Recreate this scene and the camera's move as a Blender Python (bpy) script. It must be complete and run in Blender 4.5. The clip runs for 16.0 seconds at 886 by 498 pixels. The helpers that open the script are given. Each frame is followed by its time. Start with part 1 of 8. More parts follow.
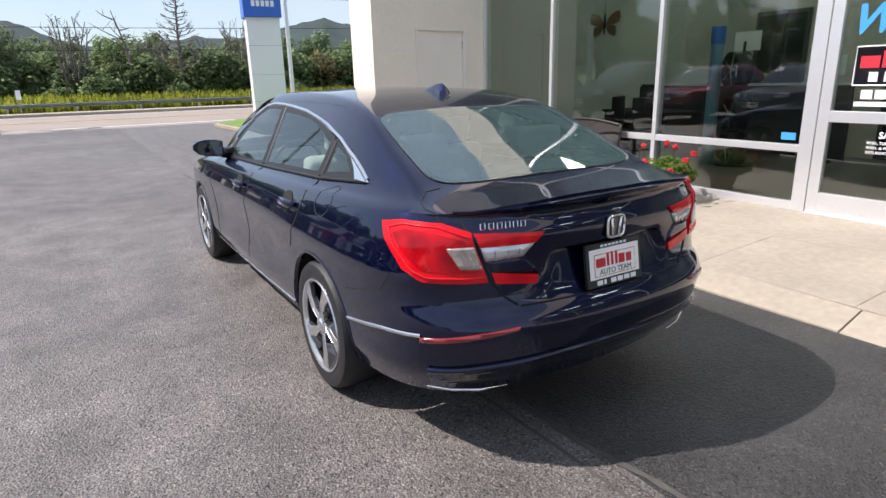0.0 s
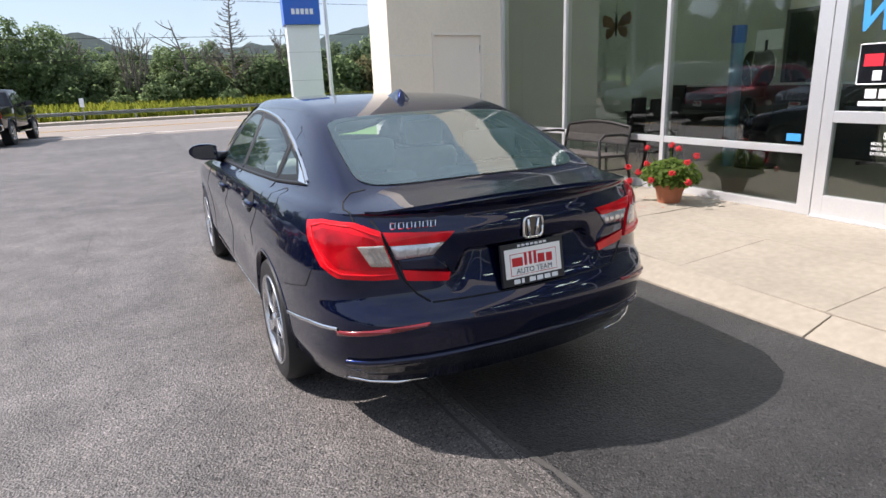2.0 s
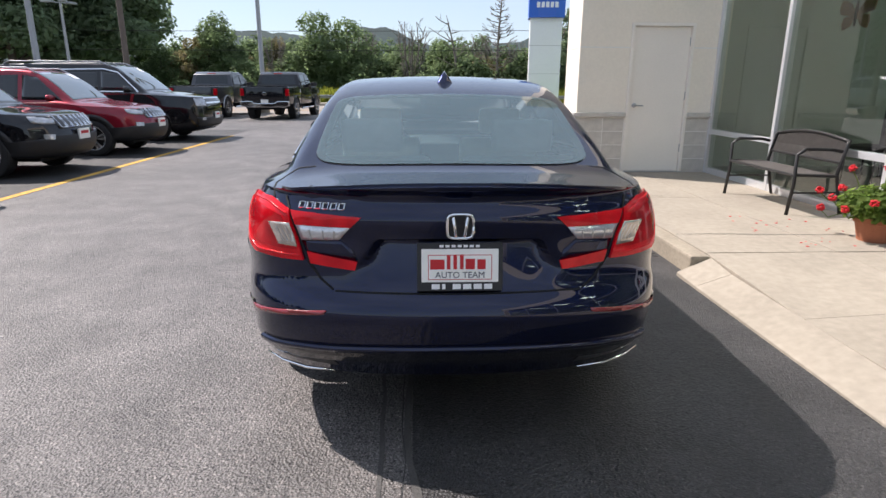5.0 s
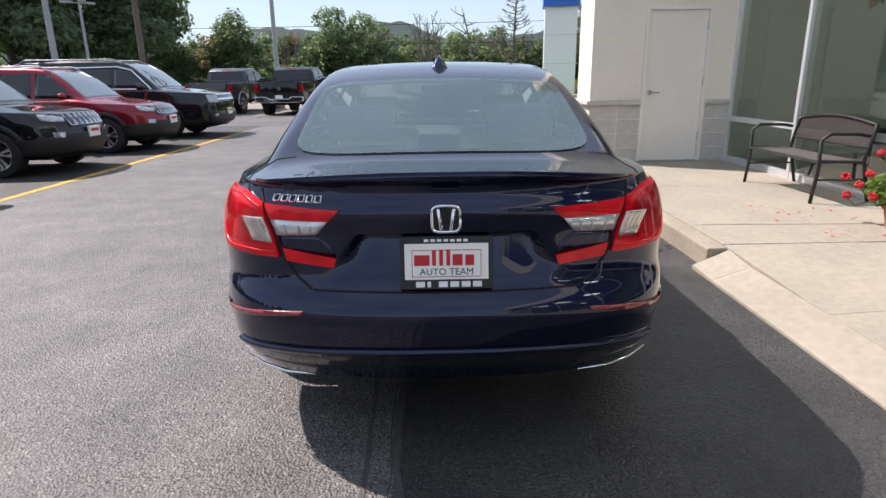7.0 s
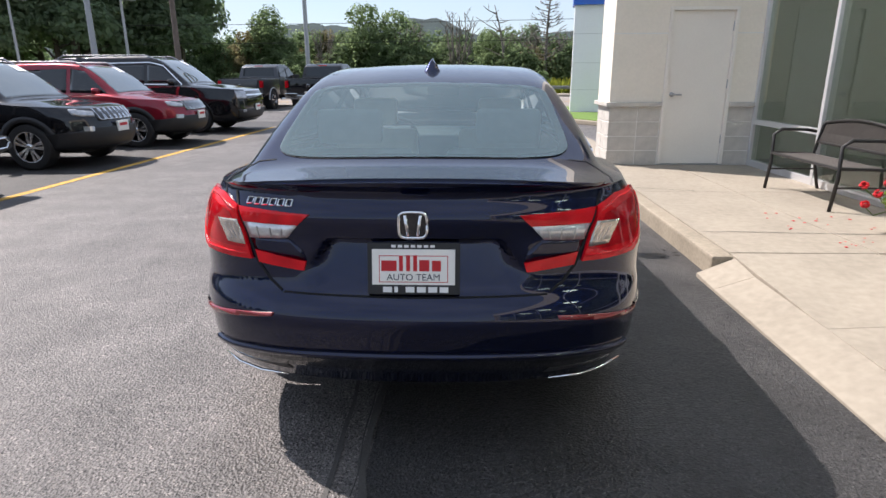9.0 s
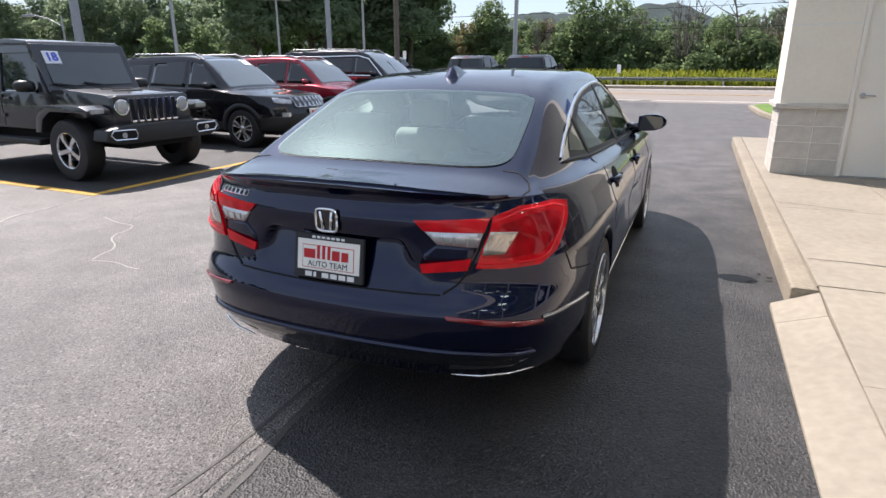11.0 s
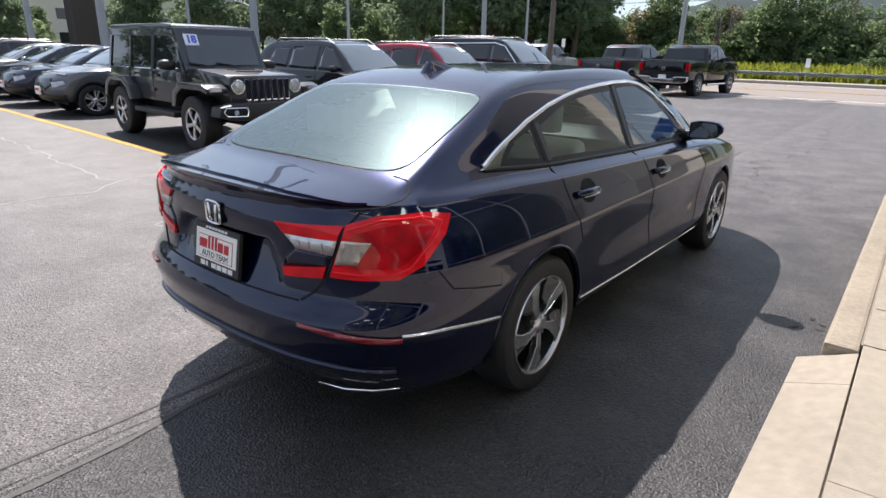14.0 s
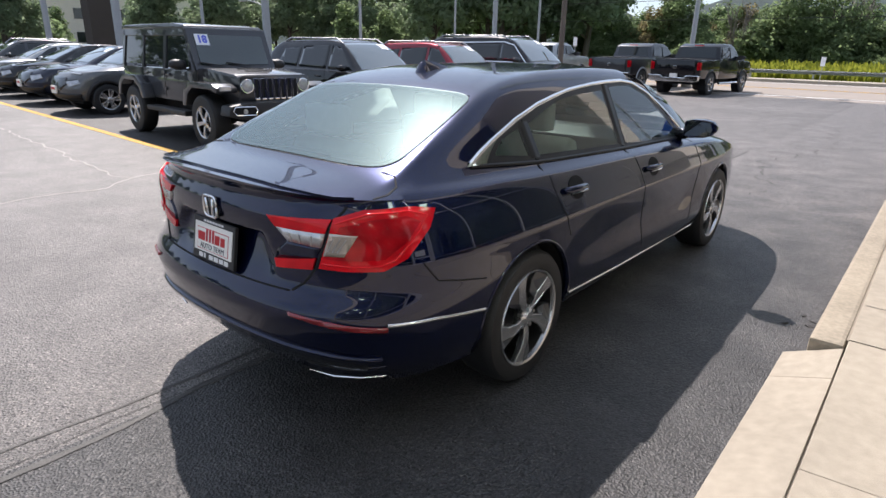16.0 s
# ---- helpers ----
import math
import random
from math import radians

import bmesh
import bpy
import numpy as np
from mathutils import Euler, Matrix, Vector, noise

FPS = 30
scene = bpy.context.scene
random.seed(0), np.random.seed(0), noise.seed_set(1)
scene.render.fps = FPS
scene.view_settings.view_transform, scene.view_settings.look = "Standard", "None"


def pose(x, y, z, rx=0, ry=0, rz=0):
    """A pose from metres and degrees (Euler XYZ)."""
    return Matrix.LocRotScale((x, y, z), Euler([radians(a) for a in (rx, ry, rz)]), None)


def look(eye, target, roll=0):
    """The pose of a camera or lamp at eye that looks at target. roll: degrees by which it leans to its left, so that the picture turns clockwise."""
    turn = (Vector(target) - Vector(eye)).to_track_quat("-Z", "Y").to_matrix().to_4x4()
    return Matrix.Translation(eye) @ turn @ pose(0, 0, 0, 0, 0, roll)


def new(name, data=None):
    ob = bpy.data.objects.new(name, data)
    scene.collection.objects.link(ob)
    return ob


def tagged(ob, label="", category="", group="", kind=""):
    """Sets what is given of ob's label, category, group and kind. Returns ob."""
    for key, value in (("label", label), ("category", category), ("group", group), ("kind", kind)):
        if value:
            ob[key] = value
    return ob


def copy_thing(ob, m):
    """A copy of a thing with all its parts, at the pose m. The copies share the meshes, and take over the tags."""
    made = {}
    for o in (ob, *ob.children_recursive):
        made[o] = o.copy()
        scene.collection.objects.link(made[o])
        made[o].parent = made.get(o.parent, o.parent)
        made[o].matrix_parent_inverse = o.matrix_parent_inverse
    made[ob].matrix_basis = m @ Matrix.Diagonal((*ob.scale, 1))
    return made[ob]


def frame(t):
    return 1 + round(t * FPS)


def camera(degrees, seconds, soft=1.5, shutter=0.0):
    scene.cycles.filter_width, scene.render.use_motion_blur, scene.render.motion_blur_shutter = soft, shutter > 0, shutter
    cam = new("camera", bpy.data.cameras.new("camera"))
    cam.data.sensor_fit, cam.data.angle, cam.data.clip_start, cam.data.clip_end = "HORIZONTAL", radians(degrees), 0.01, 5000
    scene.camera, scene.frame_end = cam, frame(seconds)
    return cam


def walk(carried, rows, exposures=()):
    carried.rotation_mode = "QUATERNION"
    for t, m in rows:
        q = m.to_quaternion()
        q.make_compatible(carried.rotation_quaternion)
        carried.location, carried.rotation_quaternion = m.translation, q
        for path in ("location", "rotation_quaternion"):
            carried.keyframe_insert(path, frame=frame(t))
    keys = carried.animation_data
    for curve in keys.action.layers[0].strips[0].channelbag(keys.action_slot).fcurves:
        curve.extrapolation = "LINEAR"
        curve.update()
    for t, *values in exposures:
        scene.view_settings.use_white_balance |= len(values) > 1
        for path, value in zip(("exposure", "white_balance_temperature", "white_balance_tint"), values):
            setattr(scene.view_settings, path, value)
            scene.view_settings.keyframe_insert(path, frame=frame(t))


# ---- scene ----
cam = camera(73.5, 16.0)
METRES, EYE, TILT, LEAN, TURN = 4.823, 1.5, 0.0, 0.0, -35.8
PATH = [
    (0, (0.088, 0.644, 1.486), (1.095, 2.282, 0.937), -1.5),
    (0.5, (0.093, 0.633, 1.49), (1.097, 2.271, 0.934), -1.6),
    (1, (0.137, 0.572, 1.505), (1.129, 2.215, 0.944), -2.3),
    (1.5, (0.301, 0.404, 1.496), (1.253, 2.075, 0.948), -2.7),
    (2, (0.486, 0.287, 1.484), (1.353, 2.008, 0.949), -2.3),
    (2.5, (0.732, 0.249, 1.455), (1.472, 2.023, 0.903), -1.6),
    (3, (0.967, 0.18, 1.441), (1.53, 2.007, 0.853), -1.7),
    (3.5, (1.252, 0.035, 1.44), (1.649, 1.913, 0.877), -1.2),
    (4, (1.456, 0.071, 1.412), (1.718, 1.982, 0.881), -0.4),
    (4.5, (1.602, 0.175, 1.406), (1.767, 2.101, 0.89), 0.2),
    (5, (1.742, 0.187, 1.39), (1.831, 2.113, 0.858), 0.3),
    (5.2, (1.786, 0.196, 1.374), (1.855, 2.125, 0.85), 0.5),
    (7.5, (1.865, 0.368, 1.347), (1.887, 2.287, 0.784), -0.9),
    (8, (1.866, 0.371, 1.347), (1.895, 2.288, 0.777), -0.8),
    (8.2, (1.868, 0.372, 1.34), (1.894, 2.292, 0.778), -0.7),
    (10.3, (2.758, 0.291, 1.462), (2.247, 2.134, 0.878), -0.4),
    (10.5, (2.859, 0.316, 1.463), (2.262, 2.132, 0.875), -0.5),
    (11, (3.167, 0.398, 1.467), (2.425, 2.159, 0.876), -0.1),
    (11.5, (3.381, 0.497, 1.47), (2.494, 2.18, 0.855), 0.3),
    (12, (3.539, 0.661, 1.497), (2.527, 2.271, 0.878), 0.0),
    (12.5, (3.743, 0.737, 1.503), (2.626, 2.28, 0.894), -0.3),
    (13, (3.893, 0.827, 1.524), (2.724, 2.332, 0.916), 0.3),
    (13.5, (3.945, 0.986, 1.52), (2.774, 2.482, 0.894), 0.9),
    (14, (3.981, 1.064, 1.517), (2.807, 2.553, 0.881), 1.3),
    (14.5, (4.059, 1.053, 1.524), (2.867, 2.523, 0.877), 1.6),
    (15, (4.109, 1.043, 1.526), (2.898, 2.502, 0.891), 1.2),
    (15.5, (4.121, 1.049, 1.527), (2.91, 2.51, 0.894), 1.1),
    (16, (4.116, 1.058, 1.527), (2.912, 2.52, 0.887), 1.2),
]
walk(cam, [(t, look(eye, target, roll)) for t, eye, target, roll in PATH], exposures=((0, 0.57), (16, 0.57)))

# ---- light ----
SUN_DIR = Vector((0.70, -0.428, -1.0)).normalized()
sun_data = bpy.data.lights.new("sun", "SUN")
sun_data.energy, sun_data.angle, sun_data.color = 5.2, radians(0.55), (1.0, 0.917, 0.882)
sun = new("sun", sun_data)
sun.matrix_world = Matrix.Translation((-20, 15, 30)) @ SUN_DIR.to_track_quat("-Z", "Y").to_matrix().to_4x4()
world = bpy.data.worlds.new("sky")
scene.world = world
world.use_nodes = True
wn = world.node_tree
sky = wn.nodes.new("ShaderNodeTexSky")
sky.sky_type, sky.sun_disc = "NISHITA", False
sky.sun_elevation = math.asin(-SUN_DIR.z)
sky.sun_rotation = math.atan2(-SUN_DIR.x, -SUN_DIR.y)
sky.air_density, sky.dust_density, sky.ozone_density = 1.0, 0.5, 2.0
# thin high cloud and summer haze all over the sky
cloud, cover, veil = (wn.nodes.new("ShaderNode" + k) for k in ("TexNoise", "MapRange", "Mix"))
cloud.inputs["Scale"].default_value, cloud.inputs["Detail"].default_value, cloud.inputs["Roughness"].default_value = 2.2, 7.0, 0.6
cover.inputs[1].default_value, cover.inputs[2].default_value, cover.inputs[3].default_value, cover.inputs[4].default_value = 0.36, 0.66, 0.45, 0.85
veil.data_type = "RGBA"
veil.inputs[7].default_value = (5.3, 6.05, 7.6, 1)
wn.links.new(cloud.outputs[0], cover.inputs[0])
wn.links.new(cover.outputs[0], veil.inputs[0])
wn.links.new(sky.outputs[0], veil.inputs[6])
wn.nodes["Background"].inputs[1].default_value = 0.100
wn.links.new(veil.outputs[2], wn.nodes["Background"].inputs[0])

# ---- materials ----
MATS = {}


def principled(name):
    m = bpy.data.materials.new(name)
    m.use_nodes = True
    MATS[name] = m
    return m, m.node_tree, m.node_tree.nodes["Principled BSDF"]


def mat(name, color, rough=0.5, metal=0.0, coat=0.0, vary=0.0, scale=8.0, bump=0.0, bscale=60.0, spec=0.5, emit=0.0, alpha_t=0.0, detail=6.0):
    """A plain or mottled surface: colour varied by noise at two scales, fine relief by bump."""
    m, nt, b = principled(name)
    b.inputs["Roughness"].default_value, b.inputs["Metallic"].default_value = rough, metal
    b.inputs["Coat Weight"].default_value, b.inputs["Coat Roughness"].default_value = coat, 0.03
    b.inputs["Specular IOR Level"].default_value = spec
    b.inputs["Base Color"].default_value = (*color, 1)
    if emit:
        b.inputs["Emission Color"].default_value, b.inputs["Emission Strength"].default_value = (*color, 1), emit
    if alpha_t:
        b.inputs["Transmission Weight"].default_value = alpha_t
    if vary or bump:
        co = nt.nodes.new("ShaderNodeTexCoord")
    if vary:
        a, f = nt.nodes.new("ShaderNodeTexNoise"), nt.nodes.new("ShaderNodeTexNoise")
        a.inputs["Scale"].default_value, f.inputs["Scale"].default_value = scale, scale * 14
        a.inputs["Detail"].default_value = detail
        mix = nt.nodes.new("ShaderNodeMath")
        mix.operation = "MULTIPLY_ADD"
        mix.inputs[1].default_value = 0.5
        half = nt.nodes.new("ShaderNodeMath")
        half.operation = "MULTIPLY"
        half.inputs[1].default_value = 0.5
        ramp = nt.nodes.new("ShaderNodeMapRange")
        ramp.inputs[1].default_value, ramp.inputs[2].default_value = 0.3, 0.7
        ramp.inputs[3].default_value, ramp.inputs[4].default_value = 1 - vary, 1 + vary
        vm = nt.nodes.new("ShaderNodeVectorMath")
        vm.operation = "SCALE"
        vm.inputs[0].default_value = color
        nt.links.new(co.outputs["Object"], a.inputs[0])
        nt.links.new(co.outputs["Object"], f.inputs[0])
        nt.links.new(f.outputs[0], half.inputs[0])
        nt.links.new(a.outputs[0], mix.inputs[0])
        nt.links.new(half.outputs[0], mix.inputs[2])
        nt.links.new(mix.outputs[0], ramp.inputs[0])
        nt.links.new(ramp.outputs[0], vm.inputs[3])
        nt.links.new(vm.outputs[0], b.inputs["Base Color"])
    if bump:
        n = nt.nodes.new("ShaderNodeTexNoise")
        n.inputs["Scale"].default_value, n.inputs["Detail"].default_value = bscale, 5
        bp = nt.nodes.new("ShaderNodeBump")
        bp.inputs["Strength"].default_value, bp.inputs["Distance"].default_value = bump, 0.01
        nt.links.new(co.outputs["Object"], n.inputs[0])
        nt.links.new(n.outputs[0], bp.inputs["Height"])
        nt.links.new(bp.outputs[0], b.inputs["Normal"])
    return m


def glass(name, color, rough=0.0, see=0.75, haze_mix=0.0, ior=1.6, glow_gloss=0.0):
    """Thin pane: tinted see-through mixed with mirror gloss by Fresnel."""
    m = bpy.data.materials.new(name)
    m.use_nodes = True
    nt = m.node_tree
    nt.nodes.remove(nt.nodes["Principled BSDF"])
    t, g, mx, fr = (nt.nodes.new("ShaderNode" + k) for k in ("BsdfTransparent", "BsdfGlossy", "MixShader", "Fresnel"))
    t.inputs[0].default_value, g.inputs[1].default_value = (*[c * see for c in color], 1), rough
    fr.inputs[0].default_value = ior
    nt.links.new(fr.outputs[0], mx.inputs[0])
    nt.links.new(t.outputs[0], mx.inputs[1])
    nt.links.new(g.outputs[0], mx.inputs[2])
    last = mx
    # teal diffuse veil, painted in for sky glare on the glass
    if haze_mix:
        df, add = nt.nodes.new("ShaderNodeBsdfDiffuse"), nt.nodes.new("ShaderNodeMixShader")
        df.inputs[0].default_value = (0.44, 0.86, 0.87, 1)
        add.inputs[0].default_value = haze_mix
        nt.links.new(mx.outputs[0], add.inputs[1])
        nt.links.new(df.outputs[0], add.inputs[2])
        last = add
    # tinted wide gloss that stands in for the sky's glow round the sun
    if glow_gloss:
        gl, add = nt.nodes.new("ShaderNodeBsdfGlossy"), nt.nodes.new("ShaderNodeMixShader")
        gl.inputs[0].default_value, gl.inputs[1].default_value = (0.74, 1.0, 0.98, 1), 0.31
        add.inputs[0].default_value = glow_gloss
        nt.links.new(last.outputs[0], add.inputs[1])
        nt.links.new(gl.outputs[0], add.inputs[2])
        last = add
    nt.links.new(last.outputs[0], nt.nodes["Material Output"].inputs[0])
    MATS[name] = m
    return m


def asphalt_material(name, lo, hi, rough, spec, worn=None):
    """Gritty asphalt; worn: (y0, y1, colour) over which the tone pales, painted in for grazing sheen."""
    m, nt, b = principled(name)
    co = nt.nodes.new("ShaderNodeTexCoord")

    def noise_tex(scale, detail=4.0, kind="ShaderNodeTexNoise"):
        n = nt.nodes.new(kind)
        n.inputs["Scale"].default_value = scale
        if kind == "ShaderNodeTexNoise":
            n.inputs["Detail"].default_value = detail
        nt.links.new(co.outputs["Object"], n.inputs[0])
        return n

    big, mid, fine = noise_tex(0.22, 6), noise_tex(2.5, 6), noise_tex(120, 4)
    stones = noise_tex(95, 0, "ShaderNodeTexVoronoi")
    r1 = nt.nodes.new("ShaderNodeValToRGB")
    r1.color_ramp.elements[0].position, r1.color_ramp.elements[1].position = 0.35, 0.68
    r1.color_ramp.elements[0].color, r1.color_ramp.elements[1].color = (*lo, 1), (*hi, 1)
    nt.links.new(big.outputs[0], r1.inputs[0])
    r2 = nt.nodes.new("ShaderNodeMapRange")
    r2.inputs[1].default_value, r2.inputs[2].default_value, r2.inputs[3].default_value, r2.inputs[4].default_value = 0.32, 0.68, 0.74, 1.24
    nt.links.new(mid.outputs[0], r2.inputs[0])
    r3 = nt.nodes.new("ShaderNodeMapRange")
    r3.inputs[1].default_value, r3.inputs[2].default_value, r3.inputs[3].default_value, r3.inputs[4].default_value = 0.28, 0.72, 0.55, 1.45
    nt.links.new(fine.outputs[0], r3.inputs[0])
    # pale and dark stones in the binder
    cell = noise_tex(105, 0, "ShaderNodeTexVoronoi")
    sep, r4 = nt.nodes.new("ShaderNodeSeparateColor"), nt.nodes.new("ShaderNodeValToRGB")
    r4.color_ramp.elements[0].position, r4.color_ramp.elements[1].position = 0.04, 0.98
    r4.color_ramp.elements[0].color, r4.color_ramp.elements[1].color = (0.22, 0.22, 0.22, 1), (1.95, 1.91, 1.86, 1)
    for pos, tone in ((0.17, 0.80), (0.72, 1.02), (0.90, 1.35)):
        e = r4.color_ramp.elements.new(pos)
        e.color = (tone, tone, tone, 1)
    nt.links.new(cell.outputs["Color"], sep.inputs[0])
    nt.links.new(sep.outputs[0], r4.inputs[0])
    s1, s2, s3 = (nt.nodes.new("ShaderNodeVectorMath") for _ in range(3))
    s1.operation = s2.operation = "SCALE"
    s3.operation = "MULTIPLY"
    base = r1.outputs[0]
    # the change of tone along y stands in for sheen at a low view
    if worn:
        xyz, wm, wj, wx = (nt.nodes.new("ShaderNode" + k) for k in ("SeparateXYZ", "MapRange", "Math", "Mix"))
        wj.operation, wx.data_type = "MULTIPLY_ADD", "RGBA"
        wj.inputs[1].default_value = 5.0
        wm.interpolation_type = "SMOOTHSTEP"
        wm.inputs[1].default_value, wm.inputs[2].default_value = worn[0] + 2.5, worn[1] + 2.5
        nt.links.new(co.outputs["Object"], xyz.inputs[0])
        nt.links.new(mid.outputs[0], wj.inputs[0])
        nt.links.new(xyz.outputs[1], wj.inputs[2])
        nt.links.new(wj.outputs[0], wm.inputs[0])
        nt.links.new(wm.outputs[0], wx.inputs[0])
        nt.links.new(base, wx.inputs[6])
        wx.inputs[7].default_value = (*worn[2], 1)
        base = wx.outputs[2]
    nt.links.new(base, s1.inputs[0])
    nt.links.new(r2.outputs[0], s1.inputs[3])
    nt.links.new(s1.outputs[0], s2.inputs[0])
    nt.links.new(r3.outputs[0], s2.inputs[3])
    nt.links.new(s2.outputs[0], s3.inputs[0])
    nt.links.new(r4.outputs[0], s3.inputs[1])
    nt.links.new(s3.outputs[0], b.inputs["Base Color"])
    b.inputs["Roughness"].default_value = rough
    b.inputs["Specular IOR Level"].default_value = spec
    bp, bp2 = nt.nodes.new("ShaderNodeBump"), nt.nodes.new("ShaderNodeBump")
    bp.inputs["Strength"].default_value, bp.inputs["Distance"].default_value = 0.72, 0.007
    bp2.inputs["Strength"].default_value, bp2.inputs["Distance"].default_value = 0.5, 0.004
    nt.links.new(stones.outputs[0], bp.inputs["Height"])
    nt.links.new(fine.outputs[0], bp2.inputs["Height"])
    nt.links.new(bp.outputs[0], bp2.inputs["Normal"])
    nt.links.new(bp2.outputs[0], b.inputs["Normal"])
    return m


def car_paint(name, color, metal=0.55, rough=0.38):
    m, nt, b = principled(name)
    b.inputs["Metallic"].default_value, b.inputs["Roughness"].default_value = metal, rough
    b.inputs["Coat Weight"].default_value, b.inputs["Coat Roughness"].default_value = 1.0, 0.015
    b.inputs["Coat IOR"].default_value = 1.52
    b.inputs["Specular IOR Level"].default_value = 0.0
    co, n = nt.nodes.new("ShaderNodeTexCoord"), nt.nodes.new("ShaderNodeTexNoise")
    n.inputs["Scale"].default_value = 900
    mr = nt.nodes.new("ShaderNodeMapRange")
    mr.inputs[1].default_value, mr.inputs[2].default_value, mr.inputs[3].default_value, mr.inputs[4].default_value = 0.3, 0.7, 0.75, 1.25
    vm = nt.nodes.new("ShaderNodeVectorMath")
    vm.operation = "SCALE"
    vm.inputs[0].default_value = color
    nt.links.new(co.outputs["Object"], n.inputs[0])
    nt.links.new(n.outputs[0], mr.inputs[0])
    nt.links.new(mr.outputs[0], vm.inputs[3])
    nt.links.new(vm.outputs[0], b.inputs["Base Color"])
    return m


ASPHALT = asphalt_material("asphalt", (0.086, 0.078, 0.074), (0.150, 0.137, 0.130), 0.56, 0.50)
# newer bay asphalt, with shade of the parked cars painted into its tone
BAYASPHALT = asphalt_material("bay_asphalt", (0.038, 0.036, 0.035), (0.064, 0.060, 0.058), 0.6, 0.4)
# newer lane; its far end is coloured paler in place of grazing sheen
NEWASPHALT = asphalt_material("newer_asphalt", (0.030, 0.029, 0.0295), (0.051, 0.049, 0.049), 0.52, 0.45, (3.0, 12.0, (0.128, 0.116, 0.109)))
SEALANT = mat("crack_filler", (0.35, 0.33, 0.30), 0.75, vary=0.2, scale=10, bump=0.3, bscale=80)
SEAMFILL = mat("seam_filler", (0.066, 0.062, 0.058), 0.7, vary=0.25, scale=10, bump=0.3, bscale=80)
CRACK = mat("open_crack", (0.045, 0.043, 0.041), 0.9, vary=0.3, scale=10)
JOINT = mat("joint_filler", (0.225, 0.19, 0.148), 0.95, vary=0.3, scale=12)
CONCRETE = mat("concrete", (0.305, 0.265, 0.211), 0.85, vary=0.17, scale=1.3, bump=0.2, bscale=160)
KERB = mat("kerb_concrete", (0.30, 0.255, 0.195), 0.85, vary=0.25, scale=3, bump=0.35, bscale=70)
STUCCO = mat("stucco", (0.80, 0.725, 0.62), 0.9, vary=0.05, scale=2, bump=0.35, bscale=140)
BLOCK = mat("stone_block", (0.53, 0.495, 0.445), 0.9, vary=0.2, scale=9, bump=1.0, bscale=28)
MORTAR = mat("mortar", (0.74, 0.72, 0.68), 0.9, vary=0.1, scale=12)
DOORPAINT = mat("door_paint", (0.80, 0.745, 0.67), 0.55, vary=0.03, scale=3)
ALU = mat("aluminium", (0.72, 0.72, 0.73), 0.35, metal=0.6, vary=0.04, scale=5)
CHROME = mat("chrome", (0.86, 0.86, 0.87), 0.06, metal=1.0)
STEEL = mat("steel", (0.42, 0.42, 0.43), 0.35, metal=1.0, vary=0.1)
RIM = mat("rim_silver", (0.66, 0.66, 0.67), 0.24, metal=0.95)
RIMGREY = mat("rim_grey", (0.10, 0.10, 0.105), 0.38, metal=0.8)
RIMDARK = mat("rim_dark", (0.035, 0.035, 0.038), 0.4, metal=0.6)
RUBBER = mat("rubber", (0.010, 0.010, 0.011), 0.6, vary=0.2, scale=20, bump=0.2, bscale=120)
BLACKPL = mat("black_plastic", (0.016, 0.016, 0.018), 0.5, vary=0.1, scale=30, bump=0.1, bscale=300)
GLOSSBLK = mat("gloss_black", (0.008, 0.008, 0.010), 0.12, coat=0.6)
SEALBLK = mat("satin_black", (0.010, 0.010, 0.011), 0.42, spec=0.3)
DARK = mat("dark_void", (0.006, 0.006, 0.007), 0.9)
NAVY = car_paint("navy_paint", (0.0023, 0.0054, 0.031), 0.68, 0.24)
YELLOW = mat("yellow_paint", (0.52, 0.30, 0.045), 0.8, vary=0.5, scale=9, bump=0.3, bscale=120)
WHITEPAINT = mat("white_paint", (0.80, 0.80, 0.80), 0.6, vary=0.05, scale=4)
CARGLASS = glass("car_glass", (0.82, 0.95, 0.90), see=0.92, haze_mix=0.014, ior=1.85)
REARGLASS = glass("rear_screen_glass", (0.86, 1.0, 0.98), see=1.0, haze_mix=0.038, ior=2.75, glow_gloss=0.017)
SCREEN = mat("windscreen_glass", (0.032, 0.050, 0.050), 0.02, spec=0.6, coat=1.0)
SCREEN.node_tree.nodes["Principled BSDF"].inputs["Coat IOR"].default_value = 2.7
FLATSCREEN = mat("flat_windscreen_glass", (0.022, 0.034, 0.031), 0.03, spec=0.5, coat=1.0, vary=0.5, scale=2.5)
FLATSCREEN.node_tree.nodes["Principled BSDF"].inputs["Coat IOR"].default_value = 1.75
TINT = mat("tinted_glass", (0.012, 0.016, 0.018), 0.03, spec=0.6, coat=0.25)
SHOPGLASS = glass("shop_glass", (0.66, 0.80, 0.73), see=0.9, ior=2.2)
PANEBACK = glass("pane_back", (0.97, 0.99, 0.98), see=1.0, ior=1.0)


def shop_pane(parent, x, y0, y1, z0, z1):
    """A thin pane whose outer face mirrors the street."""
    bm = add_box(bmesh.new(), x, x + 0.006, y0, y1, z0, z1)
    bm.normal_update()
    for f in bm.faces:
        f.material_index = 0 if f.normal.x < -0.5 else 1
    ob = part("pane", bm, SHOPGLASS, parent)
    ob.data.materials.append(PANEBACK)
    return ob


